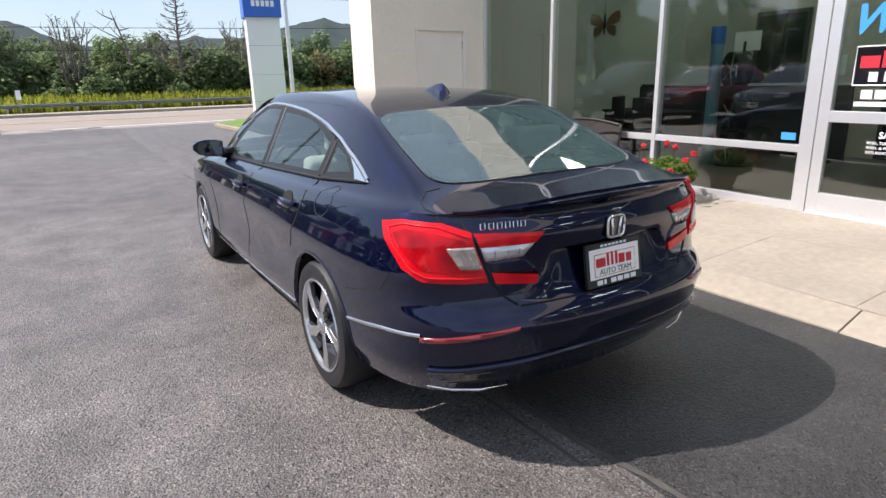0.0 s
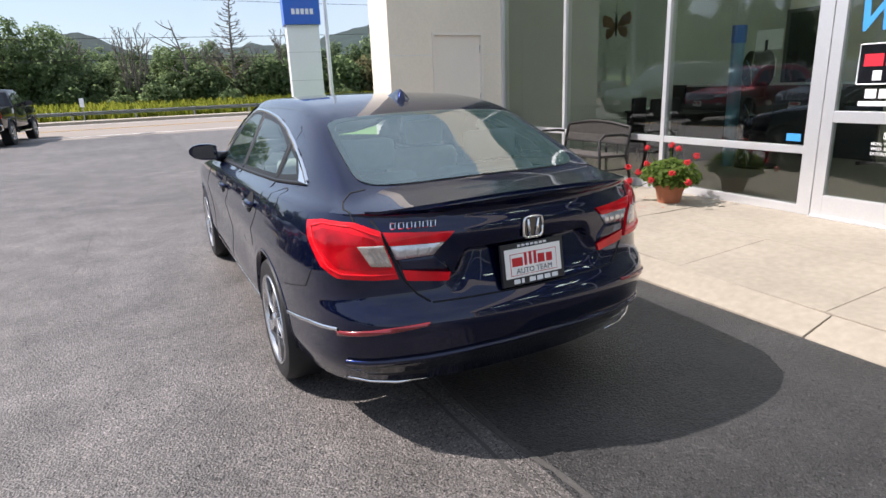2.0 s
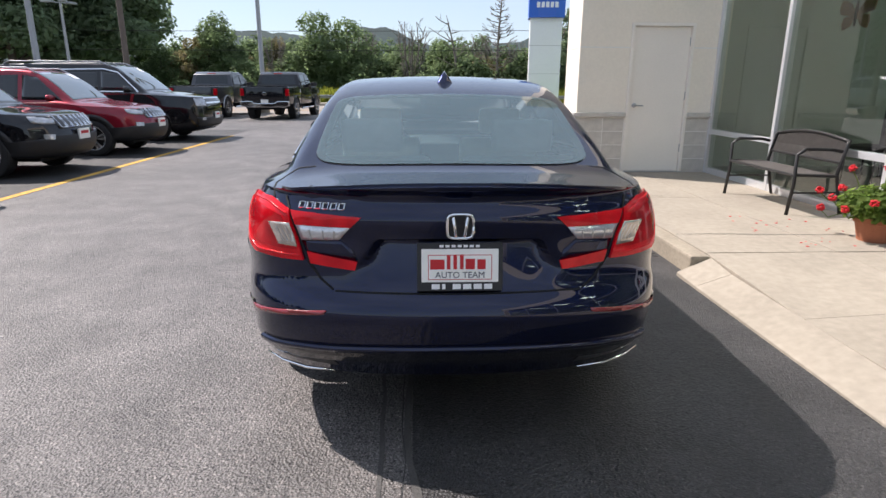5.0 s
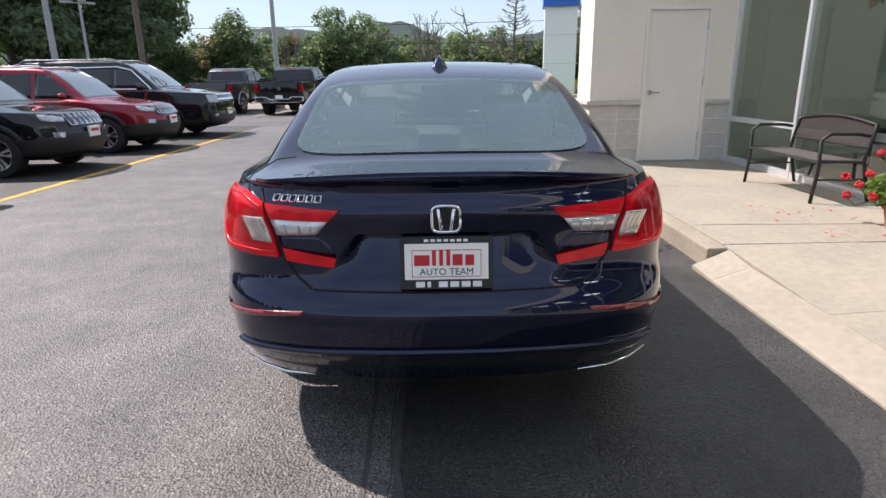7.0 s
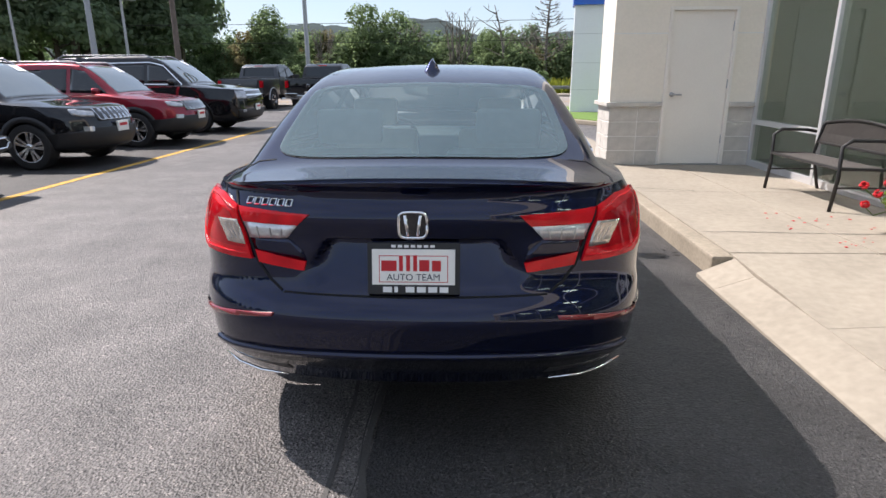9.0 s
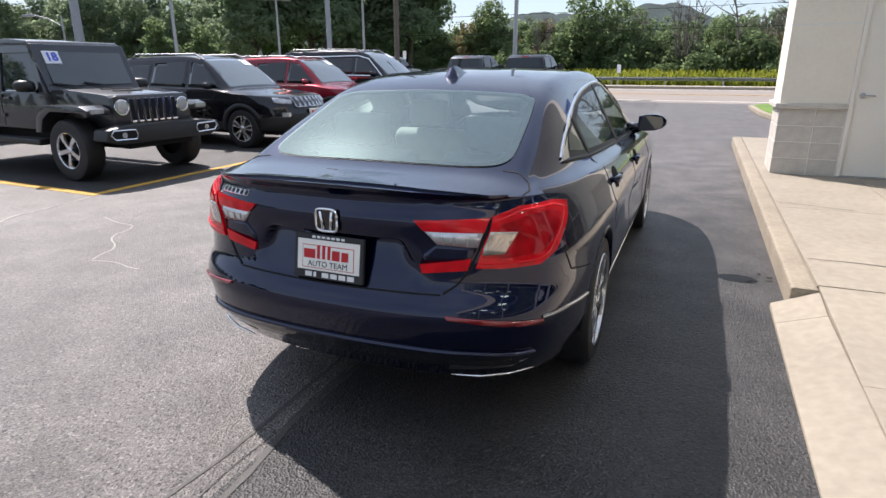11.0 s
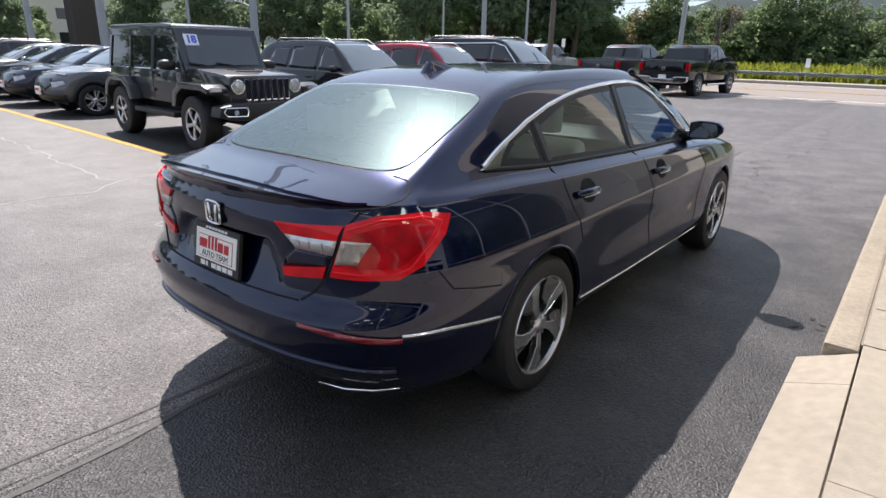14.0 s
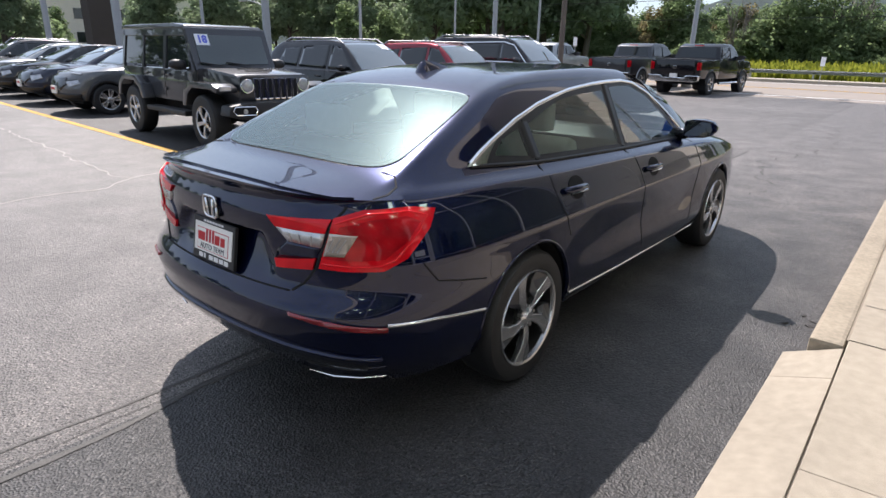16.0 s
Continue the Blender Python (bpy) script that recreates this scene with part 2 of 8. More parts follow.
# ---- building helpers ----
def part(name, bm, material, parent=None, label="", smooth=False, angle=None):
    """Links a bmesh (or a mesh) as one mesh object under parent."""
    if isinstance(bm, bpy.types.Mesh):
        me = bm
    else:
        me = bpy.data.meshes.new(name)
        bm.normal_update()
        bm.to_mesh(me)
        bm.free()
    if material and not me.materials:
        me.materials.append(material)
    if smooth or angle:
        me.shade_smooth()
        if angle:
            me.set_sharp_from_angle(angle=radians(angle))
    ob = new(name, me)
    if parent:
        ob.parent = parent
    if label:
        ob["label"] = label
    return ob


def thing(name, label, category, group="", at=None, kind=""):
    ob = new(name)
    ob.empty_display_size = 0.2
    if at is not None:
        ob.matrix_world = at
    return tagged(ob, label, category, group, kind)


def grid_mesh(name, verts, faces):
    me = bpy.data.meshes.new(name)
    me.from_pydata([tuple(v) for v in verts], [], [tuple(f) for f in faces])
    me.update()
    return me


def add_box(bm, x0, x1, y0, y1, z0, z1, bevel=0.0):
    vs = [bm.verts.new((x, y, z)) for z in (z0, z1) for y in (y0, y1) for x in (x0, x1)]
    fs = [bm.faces.new([vs[i] for i in q]) for q in ((0, 2, 3, 1), (4, 5, 7, 6), (0, 1, 5, 4), (2, 6, 7, 3), (0, 4, 6, 2), (1, 3, 7, 5))]
    if bevel:
        es = list({e for f in fs for e in f.edges})
        bmesh.ops.bevel(bm, geom=es, offset=bevel, segments=2, profile=0.6, affect="EDGES")
    return bm


def box(x0, x1, y0, y1, z0, z1, bevel=0.0):
    return add_box(bmesh.new(), x0, x1, y0, y1, z0, z1, bevel)


def add_tube(bm, pts, radius, sides=10, caps=True):
    """A round bar along pts; radius a number or one per point."""
    pts = [Vector(p) for p in pts]
    rads = [radius] * len(pts) if not hasattr(radius, "__len__") else radius
    rings, ref = [], None
    for i, p in enumerate(pts):
        d = (pts[min(i + 1, len(pts) - 1)] - pts[max(i - 1, 0)]).normalized()
        if ref is None:
            ref = d.orthogonal().normalized()
        ref = (ref - d * ref.dot(d)).normalized()
        o = d.cross(ref)
        rings.append([bm.verts.new(p + rads[i] * (math.cos(a) * ref + math.sin(a) * o)) for a in (2 * math.pi * k / sides for k in range(sides))])
    for a, b in zip(rings, rings[1:]):
        for k in range(sides):
            bm.faces.new((a[k], a[(k + 1) % sides], b[(k + 1) % sides], b[k]))
    if caps:
        bm.faces.new(rings[0][::-1])
        bm.faces.new(rings[-1])
    return bm


def tube(pts, radius, sides=10):
    return add_tube(bmesh.new(), pts, radius, sides)


def add_lathe(bm, profile, seg=40, axis="x", closed=False):
    """Turns (radius, offset) points round an axis."""
    rings = []
    for r, h in profile:
        ring = []
        for k in range(seg):
            a = 2 * math.pi * k / seg
            c, s = r * math.cos(a), r * math.sin(a)
            ring.append(bm.verts.new((h, c, s) if axis == "x" else (c, s, h)))
        rings.append(ring)
    pairs = list(zip(rings, rings[1:])) + ([(rings[-1], rings[0])] if closed else [])
    for a, b in pairs:
        for k in range(seg):
            bm.faces.new((a[k], a[(k + 1) % seg], b[(k + 1) % seg], b[k]))
    return bm


def lathe(profile, seg=40, axis="x", closed=False):
    bm = add_lathe(bmesh.new(), profile, seg, axis, closed)
    bmesh.ops.remove_doubles(bm, verts=bm.verts, dist=1e-5)
    bmesh.ops.recalc_face_normals(bm, faces=bm.faces)
    return bm


def prism(poly, d0, d1, plane="xz", bevel=0.0):
    """A slab of the polygon's outline between d0 and d1 along the third axis."""
    bm = bmesh.new()
    put = {"xz": lambda a, b, d: (a, d, b), "yz": lambda a, b, d: (d, a, b), "xy": lambda a, b, d: (a, b, d)}[plane]
    lo = [bm.verts.new(put(a, b, d0)) for a, b in poly]
    hi = [bm.verts.new(put(a, b, d1)) for a, b in poly]
    bm.faces.new(lo)
    bm.faces.new(hi[::-1])
    n = len(poly)
    for i in range(n):
        bm.faces.new((lo[i], hi[i], hi[(i + 1) % n], lo[(i + 1) % n]))
    bmesh.ops.recalc_face_normals(bm, faces=bm.faces)
    if bevel:
        bmesh.ops.bevel(bm, geom=list(bm.edges), offset=bevel, segments=2, profile=0.6, affect="EDGES")
    return bm


def curve_of(points):
    """Smooth monotone curve through (a, b) points."""
    xs, ys = np.array([p[0] for p in points], float), np.array([p[1] for p in points], float)
    h, d = np.diff(xs), np.diff(ys) / np.diff(xs)
    m = np.zeros(len(xs))
    m[0], m[-1] = d[0], d[-1]
    for i in range(1, len(xs) - 1):
        if d[i - 1] * d[i] > 0:
            w1, w2 = 2 * h[i] + h[i - 1], h[i] + 2 * h[i - 1]
            m[i] = (w1 + w2) / (w1 / d[i - 1] + w2 / d[i])

    def f(x):
        x = np.clip(np.asarray(x, float), xs[0], xs[-1])
        i = np.clip(np.searchsorted(xs, x) - 1, 0, len(xs) - 2)
        t = (x - xs[i]) / h[i]
        return (ys[i] * (1 + 2 * t) * (1 - t) ** 2 + h[i] * m[i] * t * (1 - t) ** 2 + ys[i + 1] * t * t * (3 - 2 * t) + h[i] * m[i + 1] * t * t * (t - 1))

    return f


def smin(a, b, k):
    h = np.clip(0.5 + 0.5 * (b - a) / k, 0, 1)
    return b * (1 - h) + a * h - k * h * (1 - h)


def smax(a, b, k):
    return -smin(-a, -b, k)


def text_mesh(words, size, extrude=0.0, bold=0.0, shear=0.0, spacing=1.0):
    """Built-in font letters as a mesh in the xy plane, centred."""
    cu = bpy.data.curves.new("letters", "FONT")
    cu.body, cu.size, cu.extrude, cu.offset, cu.shear, cu.space_character = words, size, extrude, bold, shear, spacing
    cu.align_x, cu.align_y = "CENTER", "CENTER"
    cu.resolution_u = 3
    ob = bpy.data.objects.new("letters", cu)
    scene.collection.objects.link(ob)
    me = bpy.data.meshes.new_from_object(ob.evaluated_get(bpy.context.evaluated_depsgraph_get()))
    bpy.data.objects.remove(ob)
    bpy.data.curves.remove(cu)
    return me


def letters(name, words, size, m, material, parent, extrude=0.001, bold=0.0, shear=0.0, spacing=1.0, width=None, label=""):
    me = text_mesh(words, size, extrude, bold, shear, spacing)
    if width:
        xs = [v.co.x for v in me.vertices]
        k = width / (max(xs) - min(xs))
        me.transform(Matrix.Diagonal((k, 1, 1, 1)))
    me.transform(m)
    me.materials.clear()
    return part(name, me, material, parent, label)


STAND_S = pose(0, 0, 0, 90, 0, 0)  # letters that face -y
STAND_W = pose(0, 0, 0, 90, 0, -90)  # letters that face -x

# ---- setting ----
KERB_X, STORE_X, WALL_Y, WALK_Z = 3.82, 6.08, 8.95, 0.15


def ground_sheet():
    """One sheet: flat lot, then a gentle rise beyond the road."""
    rng = random.Random(3)
    xs = [-900, -400, -200, -120, -80, -50, -30, -15, -5, 5, 15, 30, 60, 100, 200, 400, 900]
    ys = [-300, -100, -40, -10, 0, 10, 20, 30, 44, 46, 50, 58, 70, 90, 120, 170, 260, 420, 900]

    def z(x, y):
        if y < 45:
            return -0.02
        return -0.02 + 0.03 * min(y - 45, 60) + 0.05 * math.sin(x * 0.13) * math.cos(y * 0.21)

    verts = [(x, y, z(x, y)) for y in ys for x in xs]
    n = len(xs)
    faces = [(j * n + i, j * n + i + 1, (j + 1) * n + i + 1, (j + 1) * n + i) for j in range(len(ys) - 1) for i in range(n - 1)]
    return grid_mesh("ground", verts, faces)


GRASS = mat("grass", (0.115, 0.195, 0.030), 0.9, vary=0.35, scale=0.4, bump=0.6, bscale=9)
ground = tagged(part("ground", ground_sheet(), GRASS), "mown green grass and rough meadow ground", "ground", kind="structure")
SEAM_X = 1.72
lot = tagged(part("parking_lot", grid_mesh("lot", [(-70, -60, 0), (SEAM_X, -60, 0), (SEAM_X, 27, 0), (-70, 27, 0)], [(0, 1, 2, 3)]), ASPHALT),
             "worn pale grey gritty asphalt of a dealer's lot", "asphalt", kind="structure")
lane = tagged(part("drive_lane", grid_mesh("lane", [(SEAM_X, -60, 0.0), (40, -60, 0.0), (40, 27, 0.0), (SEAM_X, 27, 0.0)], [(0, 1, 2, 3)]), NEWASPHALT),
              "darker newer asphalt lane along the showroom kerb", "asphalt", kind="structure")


def ribbon(name, pts, width, material, label, seed, z=0.003, wander=0.02):
    """A thin uneven band that lies along pts on the asphalt."""
    rng = random.Random(seed)
    dense = []
    for (x0, y0), (x1, y1) in zip(pts, pts[1:]):
        k = max(2, int(math.hypot(x1 - x0, y1 - y0) / 0.06))
        dense += [(x0 + (x1 - x0) * i / k, y0 + (y1 - y0) * i / k) for i in range(k)]
    dense.append(pts[-1])
    bm, prev = bmesh.new(), None
    for i, (x, y) in enumerate(dense):
        a, b = dense[max(i - 1, 0)], dense[min(i + 1, len(dense) - 1)]
        dx, dy = b[0] - a[0], b[1] - a[1]
        d = math.hypot(dx, dy) or 1
        nx, ny = -dy / d, dx / d
        o = wander * noise.noise((x * 3, y * 3, seed))
        w = width * (0.6 + 0.7 * abs(noise.noise((x * 5, y * 5, seed + 3)))) / 2 + rng.uniform(0, width * 0.12)
        cur = [bm.verts.new((x + nx * (o + s * w), y + ny * (o + s * w), z)) for s in (-1, 1)]
        if prev:
            bm.faces.new((prev[0], prev[1], cur[1], cur[0]))
        prev = cur
    bmesh.ops.recalc_face_normals(bm, faces=bm.faces)
    if bm.faces and bm.faces[:][0].normal.z < 0:
        bmesh.ops.reverse_faces(bm, faces=bm.faces[:])
    return tagged(part(name, bm, material), label, "crack", kind="structure")


ribbon("seam", [(1.80, -9), (1.78, 0.5), (1.75, 1.41), (1.76, 1.9), (1.70, 2.2), (1.72, 4), (1.75, 8), (1.7, 12)], 0.036, SEAMFILL, "pale filled seam between two asphalt lanes", 1)
ribbon("seam", [(1.64, -9), (1.62, 0.5), (1.58, 1.5), (1.60, 2.1), (1.58, 3)], 0.022, SEAMFILL, "pale filled seam between two asphalt lanes", 2)
ribbon("crack", [(1.70, -6), (1.69, 1.2), (1.68, 2.4), (1.66, 6)], 0.005, CRACK, "dark open crack in asphalt", 3, 0.0034)
ribbon("crack", [(-9.5, 4.3), (-8.5, 4.25), (-6.7, 4.17), (-4.73, 4.02), (-3.17, 3.95)], 0.025, SEALANT, "pale filled crack in asphalt", 4, wander=0.12)
ribbon("crack", [(-2.75, 2.1), (-2.85, 3.16), (-2.83, 3.6), (-3.12, 3.99), (-3.3, 5.1)], 0.027, SEALANT, "pale filled crack in asphalt", 5, wander=0.08)
ribbon("crack", [(-0.6, 3.45), (-1.1, 3.45), (-1.22, 3.7), (-1.62, 4.05), (-1.72, 4.3), (-2.25, 4.43)], 0.013, SEALANT, "pale filled crack in asphalt", 6, wander=0.08)
ribbon("crack", [(0.12, 21), (0.0, 15), (-0.06, 11.8), (-0.1, 7.8), (-0.17, 5.8)], 0.009, MATS["asphalt"], "thin filled crack in asphalt", 7, wander=0.05)
ribbon("crack", [(2.6, 8.5), (2.2, 11), (2.7, 13.5), (2.3, 17), (2.9, 20)], 0.015, CRACK, "dark open crack in asphalt", 10, wander=0.25)
ribbon("crack", [(-1.5, 12), (0.6, 13.0), (3.3, 13.6)], 0.012, CRACK, "dark open crack in asphalt", 11, wander=0.2)
for k, (x, y) in enumerate(((3.74, 4.93), (3.70, 5.06), (3.79, 5.0), (3.66, 4.9))):
    tagged(part("dry_leaf", prism([(0, 0), (0.03, 0.012), (0.055, 0.0), (0.03, -0.014)], 0.0, 0.004, "xy"), MATS["crack_filler"] if k > 3 else MATS["open_crack"]), "small dry brown leaf on asphalt", "leaf", "dry leaves").matrix_world = pose(x, y, 0.004, 10, 8, k * 70)
ROADMAT = mat("road_surface", (0.25, 0.215, 0.185), 0.85, vary=0.12, scale=0.5, bump=0.3, bscale=60)
SHOULDER = mat("gravel_shoulder", (0.34, 0.30, 0.24), 0.95, vary=0.2, scale=1.2, bump=0.5, bscale=40)
road = tagged(part("road", grid_mesh("road", [(-400, 27, -0.004), (400, 27, -0.004), (400, 42.5, -0.004), (-400, 42.5, -0.004)], [(0, 1, 2, 3)]), ROADMAT),
              "pale grey two-lane road past the lot", "road", kind="structure")
for y0, y1, nm in ((28.4, 28.55, "edge_line"), (34.6, 34.72, "centre_line"), (34.9, 35.02, "centre_line"), (41.2, 41.35, "edge_line")):
    tagged(part(nm, box(-300, 300, y0, y1, 0.0, 0.003), WHITEPAINT if nm == "edge_line" else YELLOW), "painted line along the road", "road marking", kind="structure")
far_kerb = tagged(part("far_verge", box(-400, 400, 42.5, 44.6, -0.1, 0.16, 0.03), SHOULDER), "gravelly kerb and verge beyond the road", "verge", kind="structure")
ISLAND = [(4.75, 24.3), (4.85, 21.0), (5.15, 18.8), (6.2, 17.0), (9.0, 16.4), (40, 16.4), (40, 26.2), (6.0, 26.2)]
tagged(part("island_kerb", prism(ISLAND, 0.0, 0.12, "xy", 0.02), KERB), "low concrete kerb round the grass island", "kerb", kind="structure")
near_island = tagged(part("grass_island", prism([(4.92, 24.2), (5.02, 21.04), (5.31, 18.9), (6.3, 17.16), (9.03, 16.56), (39.8, 16.56), (39.8, 26.04), (6.05, 26.04)], 0.05, 0.15, "xy", 0.02), GRASS),
                     "low kerbed grass strip at the road", "verge", kind="structure")

# pavement in front of the showroom
sidewalk = tagged(new("pavement"), "pale concrete pavement along the showroom", "pavement", kind="structure")
for x0, x1, y0, y1 in ((KERB_X + 0.163, 5.03, 4.52, 6.86), (5.038, STORE_X + 0.3, 4.52, 6.86), (KERB_X + 0.163, 5.03, 6.868, WALL_Y + 0.1), (5.038, STORE_X + 0.3, 6.868, WALL_Y + 0.1), (KERB_X + 0.163, 4.6, WALL_Y + 0.108, 11.2), (KERB_X + 0.163, 4.6, 11.208, 13.2)):
    part("slab", box(x0, x1, y0, y1, -0.1, WALK_Z, 0.005), CONCRETE, sidewalk)
kerb = tagged(part("kerb", box(KERB_X, KERB_X + 0.155, 4.42, 13.2, -0.1, WALK_Z, 0.022), KERB), "worn concrete kerb", "kerb", kind="structure")


def ramp(y0, y1, x0, x1, z0, z1, f0=None, f1=None):
    """A slab that slopes from x0 to x1, as a bevelled block; f0, f1: its heights at y1 where they differ."""
    bm = bmesh.new()
    f0, f1 = z0 if f0 is None else f0, z1 if f1 is None else f1
    v = [bm.verts.new((x, y, z)) for x, y, z in ((x0, y0, -0.1), (x1, y0, -0.1), (x1, y1, -0.1), (x0, y1, -0.1), (x0, y0, z0), (x1, y0, z1), (x1, y1, f1), (x0, y1, f0))]
    for q in ((3, 2, 1, 0), (4, 5, 6, 7), (0, 1, 5, 4), (1, 2, 6, 5), (2, 3, 7, 6), (3, 0, 4, 7)):
        bm.faces.new([v[i] for i in q])
    bmesh.ops.bevel(bm, geom=list(bm.edges), offset=0.006, segments=2, profile=0.6, affect="EDGES")
    return bm


apron = tagged(new("apron"), "pale concrete apron that ramps down to the asphalt", "pavement", kind="structure")
part("ramp_slab", ramp(4.10, 4.412, 3.72, 3.976, 0.02, 0.108, 0.03, 0.140), CONCRETE, apron)
part("ramp_slab", ramp(2.16, 4.099, 3.72, 3.976, 0.012, 0.085, 0.02, 0.108), CONCRETE, apron)
for a, b in ((-0.2, 2.152), (-3.0, -0.208), (-6, -3.008), (-10, -6.008), (-14, -10.008)):
    part("ramp_slab", ramp(a, b, 3.72, 3.976, 0.006, 0.085), CONCRETE, apron)
# the flare beside the kerb rises to the pavement
part("ramp_slab", ramp(3.3, 4.512, 3.984, 5.0, 0.092, 0.146, 0.147, 0.15), CONCRETE, apron)
part("ramp_slab", ramp(2.2, 3.299, 3.984, 5.0, 0.092, 0.146), CONCRETE, apron)
part("slab", ramp(2.2, 4.512, 5.008, STORE_X + 0.3, 0.146, 0.15), CONCRETE, apron)
for a, b in ((-0.2, 2.192), (-3.0, -0.208), (-6, -3.008), (-10, -6.008), (-14, -10.008)):
    part("ramp_slab", ramp(a, b, 3.984, 5.0, 0.092, 0.146), CONCRETE, apron)
    part("slab", ramp(a, b, 5.008, STORE_X + 0.3, 0.146, 0.15), CONCRETE, apron)
for x0, x1, y0, y1, z in ((3.974, 3.986, -14, 4.41, 0.0855), (4.998, 5.010, -14, 4.51, 0.1435), (5.028, 5.040, 4.52, WALL_Y, 0.143), (3.973, 3.985, 4.52, 11.2, 0.143), (3.985, STORE_X, 4.510, 4.522, 0.143), (3.985, STORE_X, 6.858, 6.870, 0.143), (5.0, STORE_X, 2.190, 2.202, 0.1435)):
    part("joint_filler", box(x0, x1, y0, y1, -0.05, z), JOINT, sidewalk)
part("joint_filler", prism([(3.987, -0.05), (4.997, -0.05), (4.997, 0.142), (3.987, 0.088)], 2.190, 2.202, "xz"), JOINT, sidewalk)
for pts in (((4.62, 6.92), (4.0, 7.1)), ((4.0, 5.12), (5.1, 5.07), (5.9, 5.0)), ((4.1, 9.6), (3.98, 9.7))):
    ribbon("crack", list(pts), 0.010, CRACK, "fine crack in the concrete", 31, WALK_Z + 0.0025, 0.03)
for pts in ([(-3.38, 5.2), (-3.38, 17.2)],):
    tagged(part("stall_line", box(-3.44, -3.32, 5.2, 17.3, 0.0, 0.004), YELLOW), "worn yellow line along the parked cars", "road marking", kind="structure")
bm = prism([(-3.32, 5.26), (-3.32, 5.14), (-40, 6.9), (-40, 7.04)], 0.0, 0.0045, "xy")
tagged(part("stall_line", bm, YELLOW), "worn yellow line along the parked cars", "road marking", kind="structure")

bays = tagged(part("stall_surface", grid_mesh("bays", [(-40, 7.05, 0.002), (-3.45, 5.27, 0.002), (-3.45, 19.5, 0.002), (-40, 21.0, 0.002)], [(0, 1, 2, 3)]), BAYASPHALT),
              "newer asphalt of the parking bays, darkened further for the shade of parked cars", "asphalt", kind="structure")

# showroom: door wall, storefront, roof
WALL_TOP = 6.9
D0, D1, DT = 4.80, 5.72, 2.26
wall_door = tagged(new("wall_door"), "cream stucco wall over a grey block base", "wall", kind="structure")
for x0, x1, z0, z1 in ((4.08, D0, 1.0, WALL_TOP), (D1, STORE_X + 0.14, 1.0, WALL_TOP), (D0, D1, DT, WALL_TOP)):
    part("stucco_panel", box(x0, x1, WALL_Y, WALL_Y + 0.75, z0, z1), STUCCO, wall_door)
part("base_core", box(4.092, D0, WALL_Y + 0.006, WALL_Y + 0.73, 0.1, 1.0), MORTAR, wall_door)
part("base_core", box(D1, STORE_X + 0.1, WALL_Y + 0.006, WALL_Y + 0.73, 0.1, 1.0), MORTAR, wall_door)
part("ledge", box(4.03, D0, WALL_Y - 0.05, WALL_Y + 0.8, 0.96, 1.02, 0.012), BLOCK, wall_door)
part("ledge", box(D1, STORE_X + 0.02, WALL_Y - 0.05, WALL_Y + 0.02, 0.96, 1.02, 0.012), BLOCK, wall_door)
part("reveal_joint", box(4.076, D0, WALL_Y - 0.003, WALL_Y + 0.753, 1.915, 1.93), MORTAR, wall_door)
part("reveal_joint", box(D1, STORE_X, WALL_Y - 0.003, WALL_Y + 0.2, 1.915, 1.93), MORTAR, wall_door)
block_me = {}


def stone_block(w, d, h):
    key = (round(w, 3), round(d, 3), round(h, 3))
    if key not in block_me:
        bm = box(0, w, 0, d, 0, h, 0.006)
        me = bpy.data.meshes.new("block")
        bm.to_mesh(me)
        bm.free()
        me.materials.append(BLOCK)
        block_me[key] = me
    return block_me[key]


def lay_blocks(x0, x1, y, h0=0.155, rows=4, hh=0.2, face="s"):
    for r in range(rows):
        x = x0
        while x < x1 - 0.02:
            a, b = max(x, x0), min(x + 0.4, x1)
            if b - a > 0.04:
                ob = part("block", stone_block((b - a - 0.01) if face == "s" else 0.03, 0.03 if face == "s" else (b - a - 0.01), hh - 0.01), BLOCK, wall_door)
                ob.location = (a, y, h0 + r * hh) if face == "s" else (y, a, h0 + r * hh)
            x += 0.4


lay_blocks(4.085, D0 - 0.0, WALL_Y)
lay_blocks(D1, STORE_X, WALL_Y)
lay_blocks(WALL_Y + 0.03, WALL_Y + 0.75, 4.085, face="w")

door = tagged(new("door_1"), "closed off-white steel side door with lever handle", "door", kind="structure")
part("door_leaf", box(D0 + 0.05, D1 - 0.05, WALL_Y + 0.03, WALL_Y + 0.075, 0.165, DT - 0.05, 0.004), DOORPAINT, door)
for a in ((D0 + 0.002, D0 + 0.048, 0.155, DT - 0.002), (D1 - 0.048, D1 - 0.002, 0.155, DT - 0.002), (D0 + 0.048, D1 - 0.048, DT - 0.048, DT - 0.002)):
    part("door_frame", box(a[0], a[1], WALL_Y - 0.015, WALL_Y + 0.11, a[2], a[3], 0.004), DOORPAINT, door)
part("threshold", box(D0, D1, WALL_Y - 0.03, WALL_Y + 0.09, 0.15, 0.163), STEEL, door)
bm = lathe([(0.0, 0.0), (0.032, 0.0), (0.032, 0.012), (0.012, 0.016), (0.012, 0.05), (0, 0.05)], 16, "z")
bm.transform(pose(D0 + 0.13, WALL_Y + 0.028, 1.12, 90, 0, 0))
add_tube(bm, [(D0 + 0.13, WALL_Y - 0.02, 1.12), (D0 + 0.25, WALL_Y - 0.022, 1.118)], 0.01)
part("handle", bm, STEEL, door, "satin steel lever handle")
for z in (0.45, 1.2, 1.95):
    part("hinge", tube([(D1 - 0.05, WALL_Y + 0.018, z), (D1 - 0.05, WALL_Y + 0.018, z + 0.12)], 0.009, 8), STEEL, door)

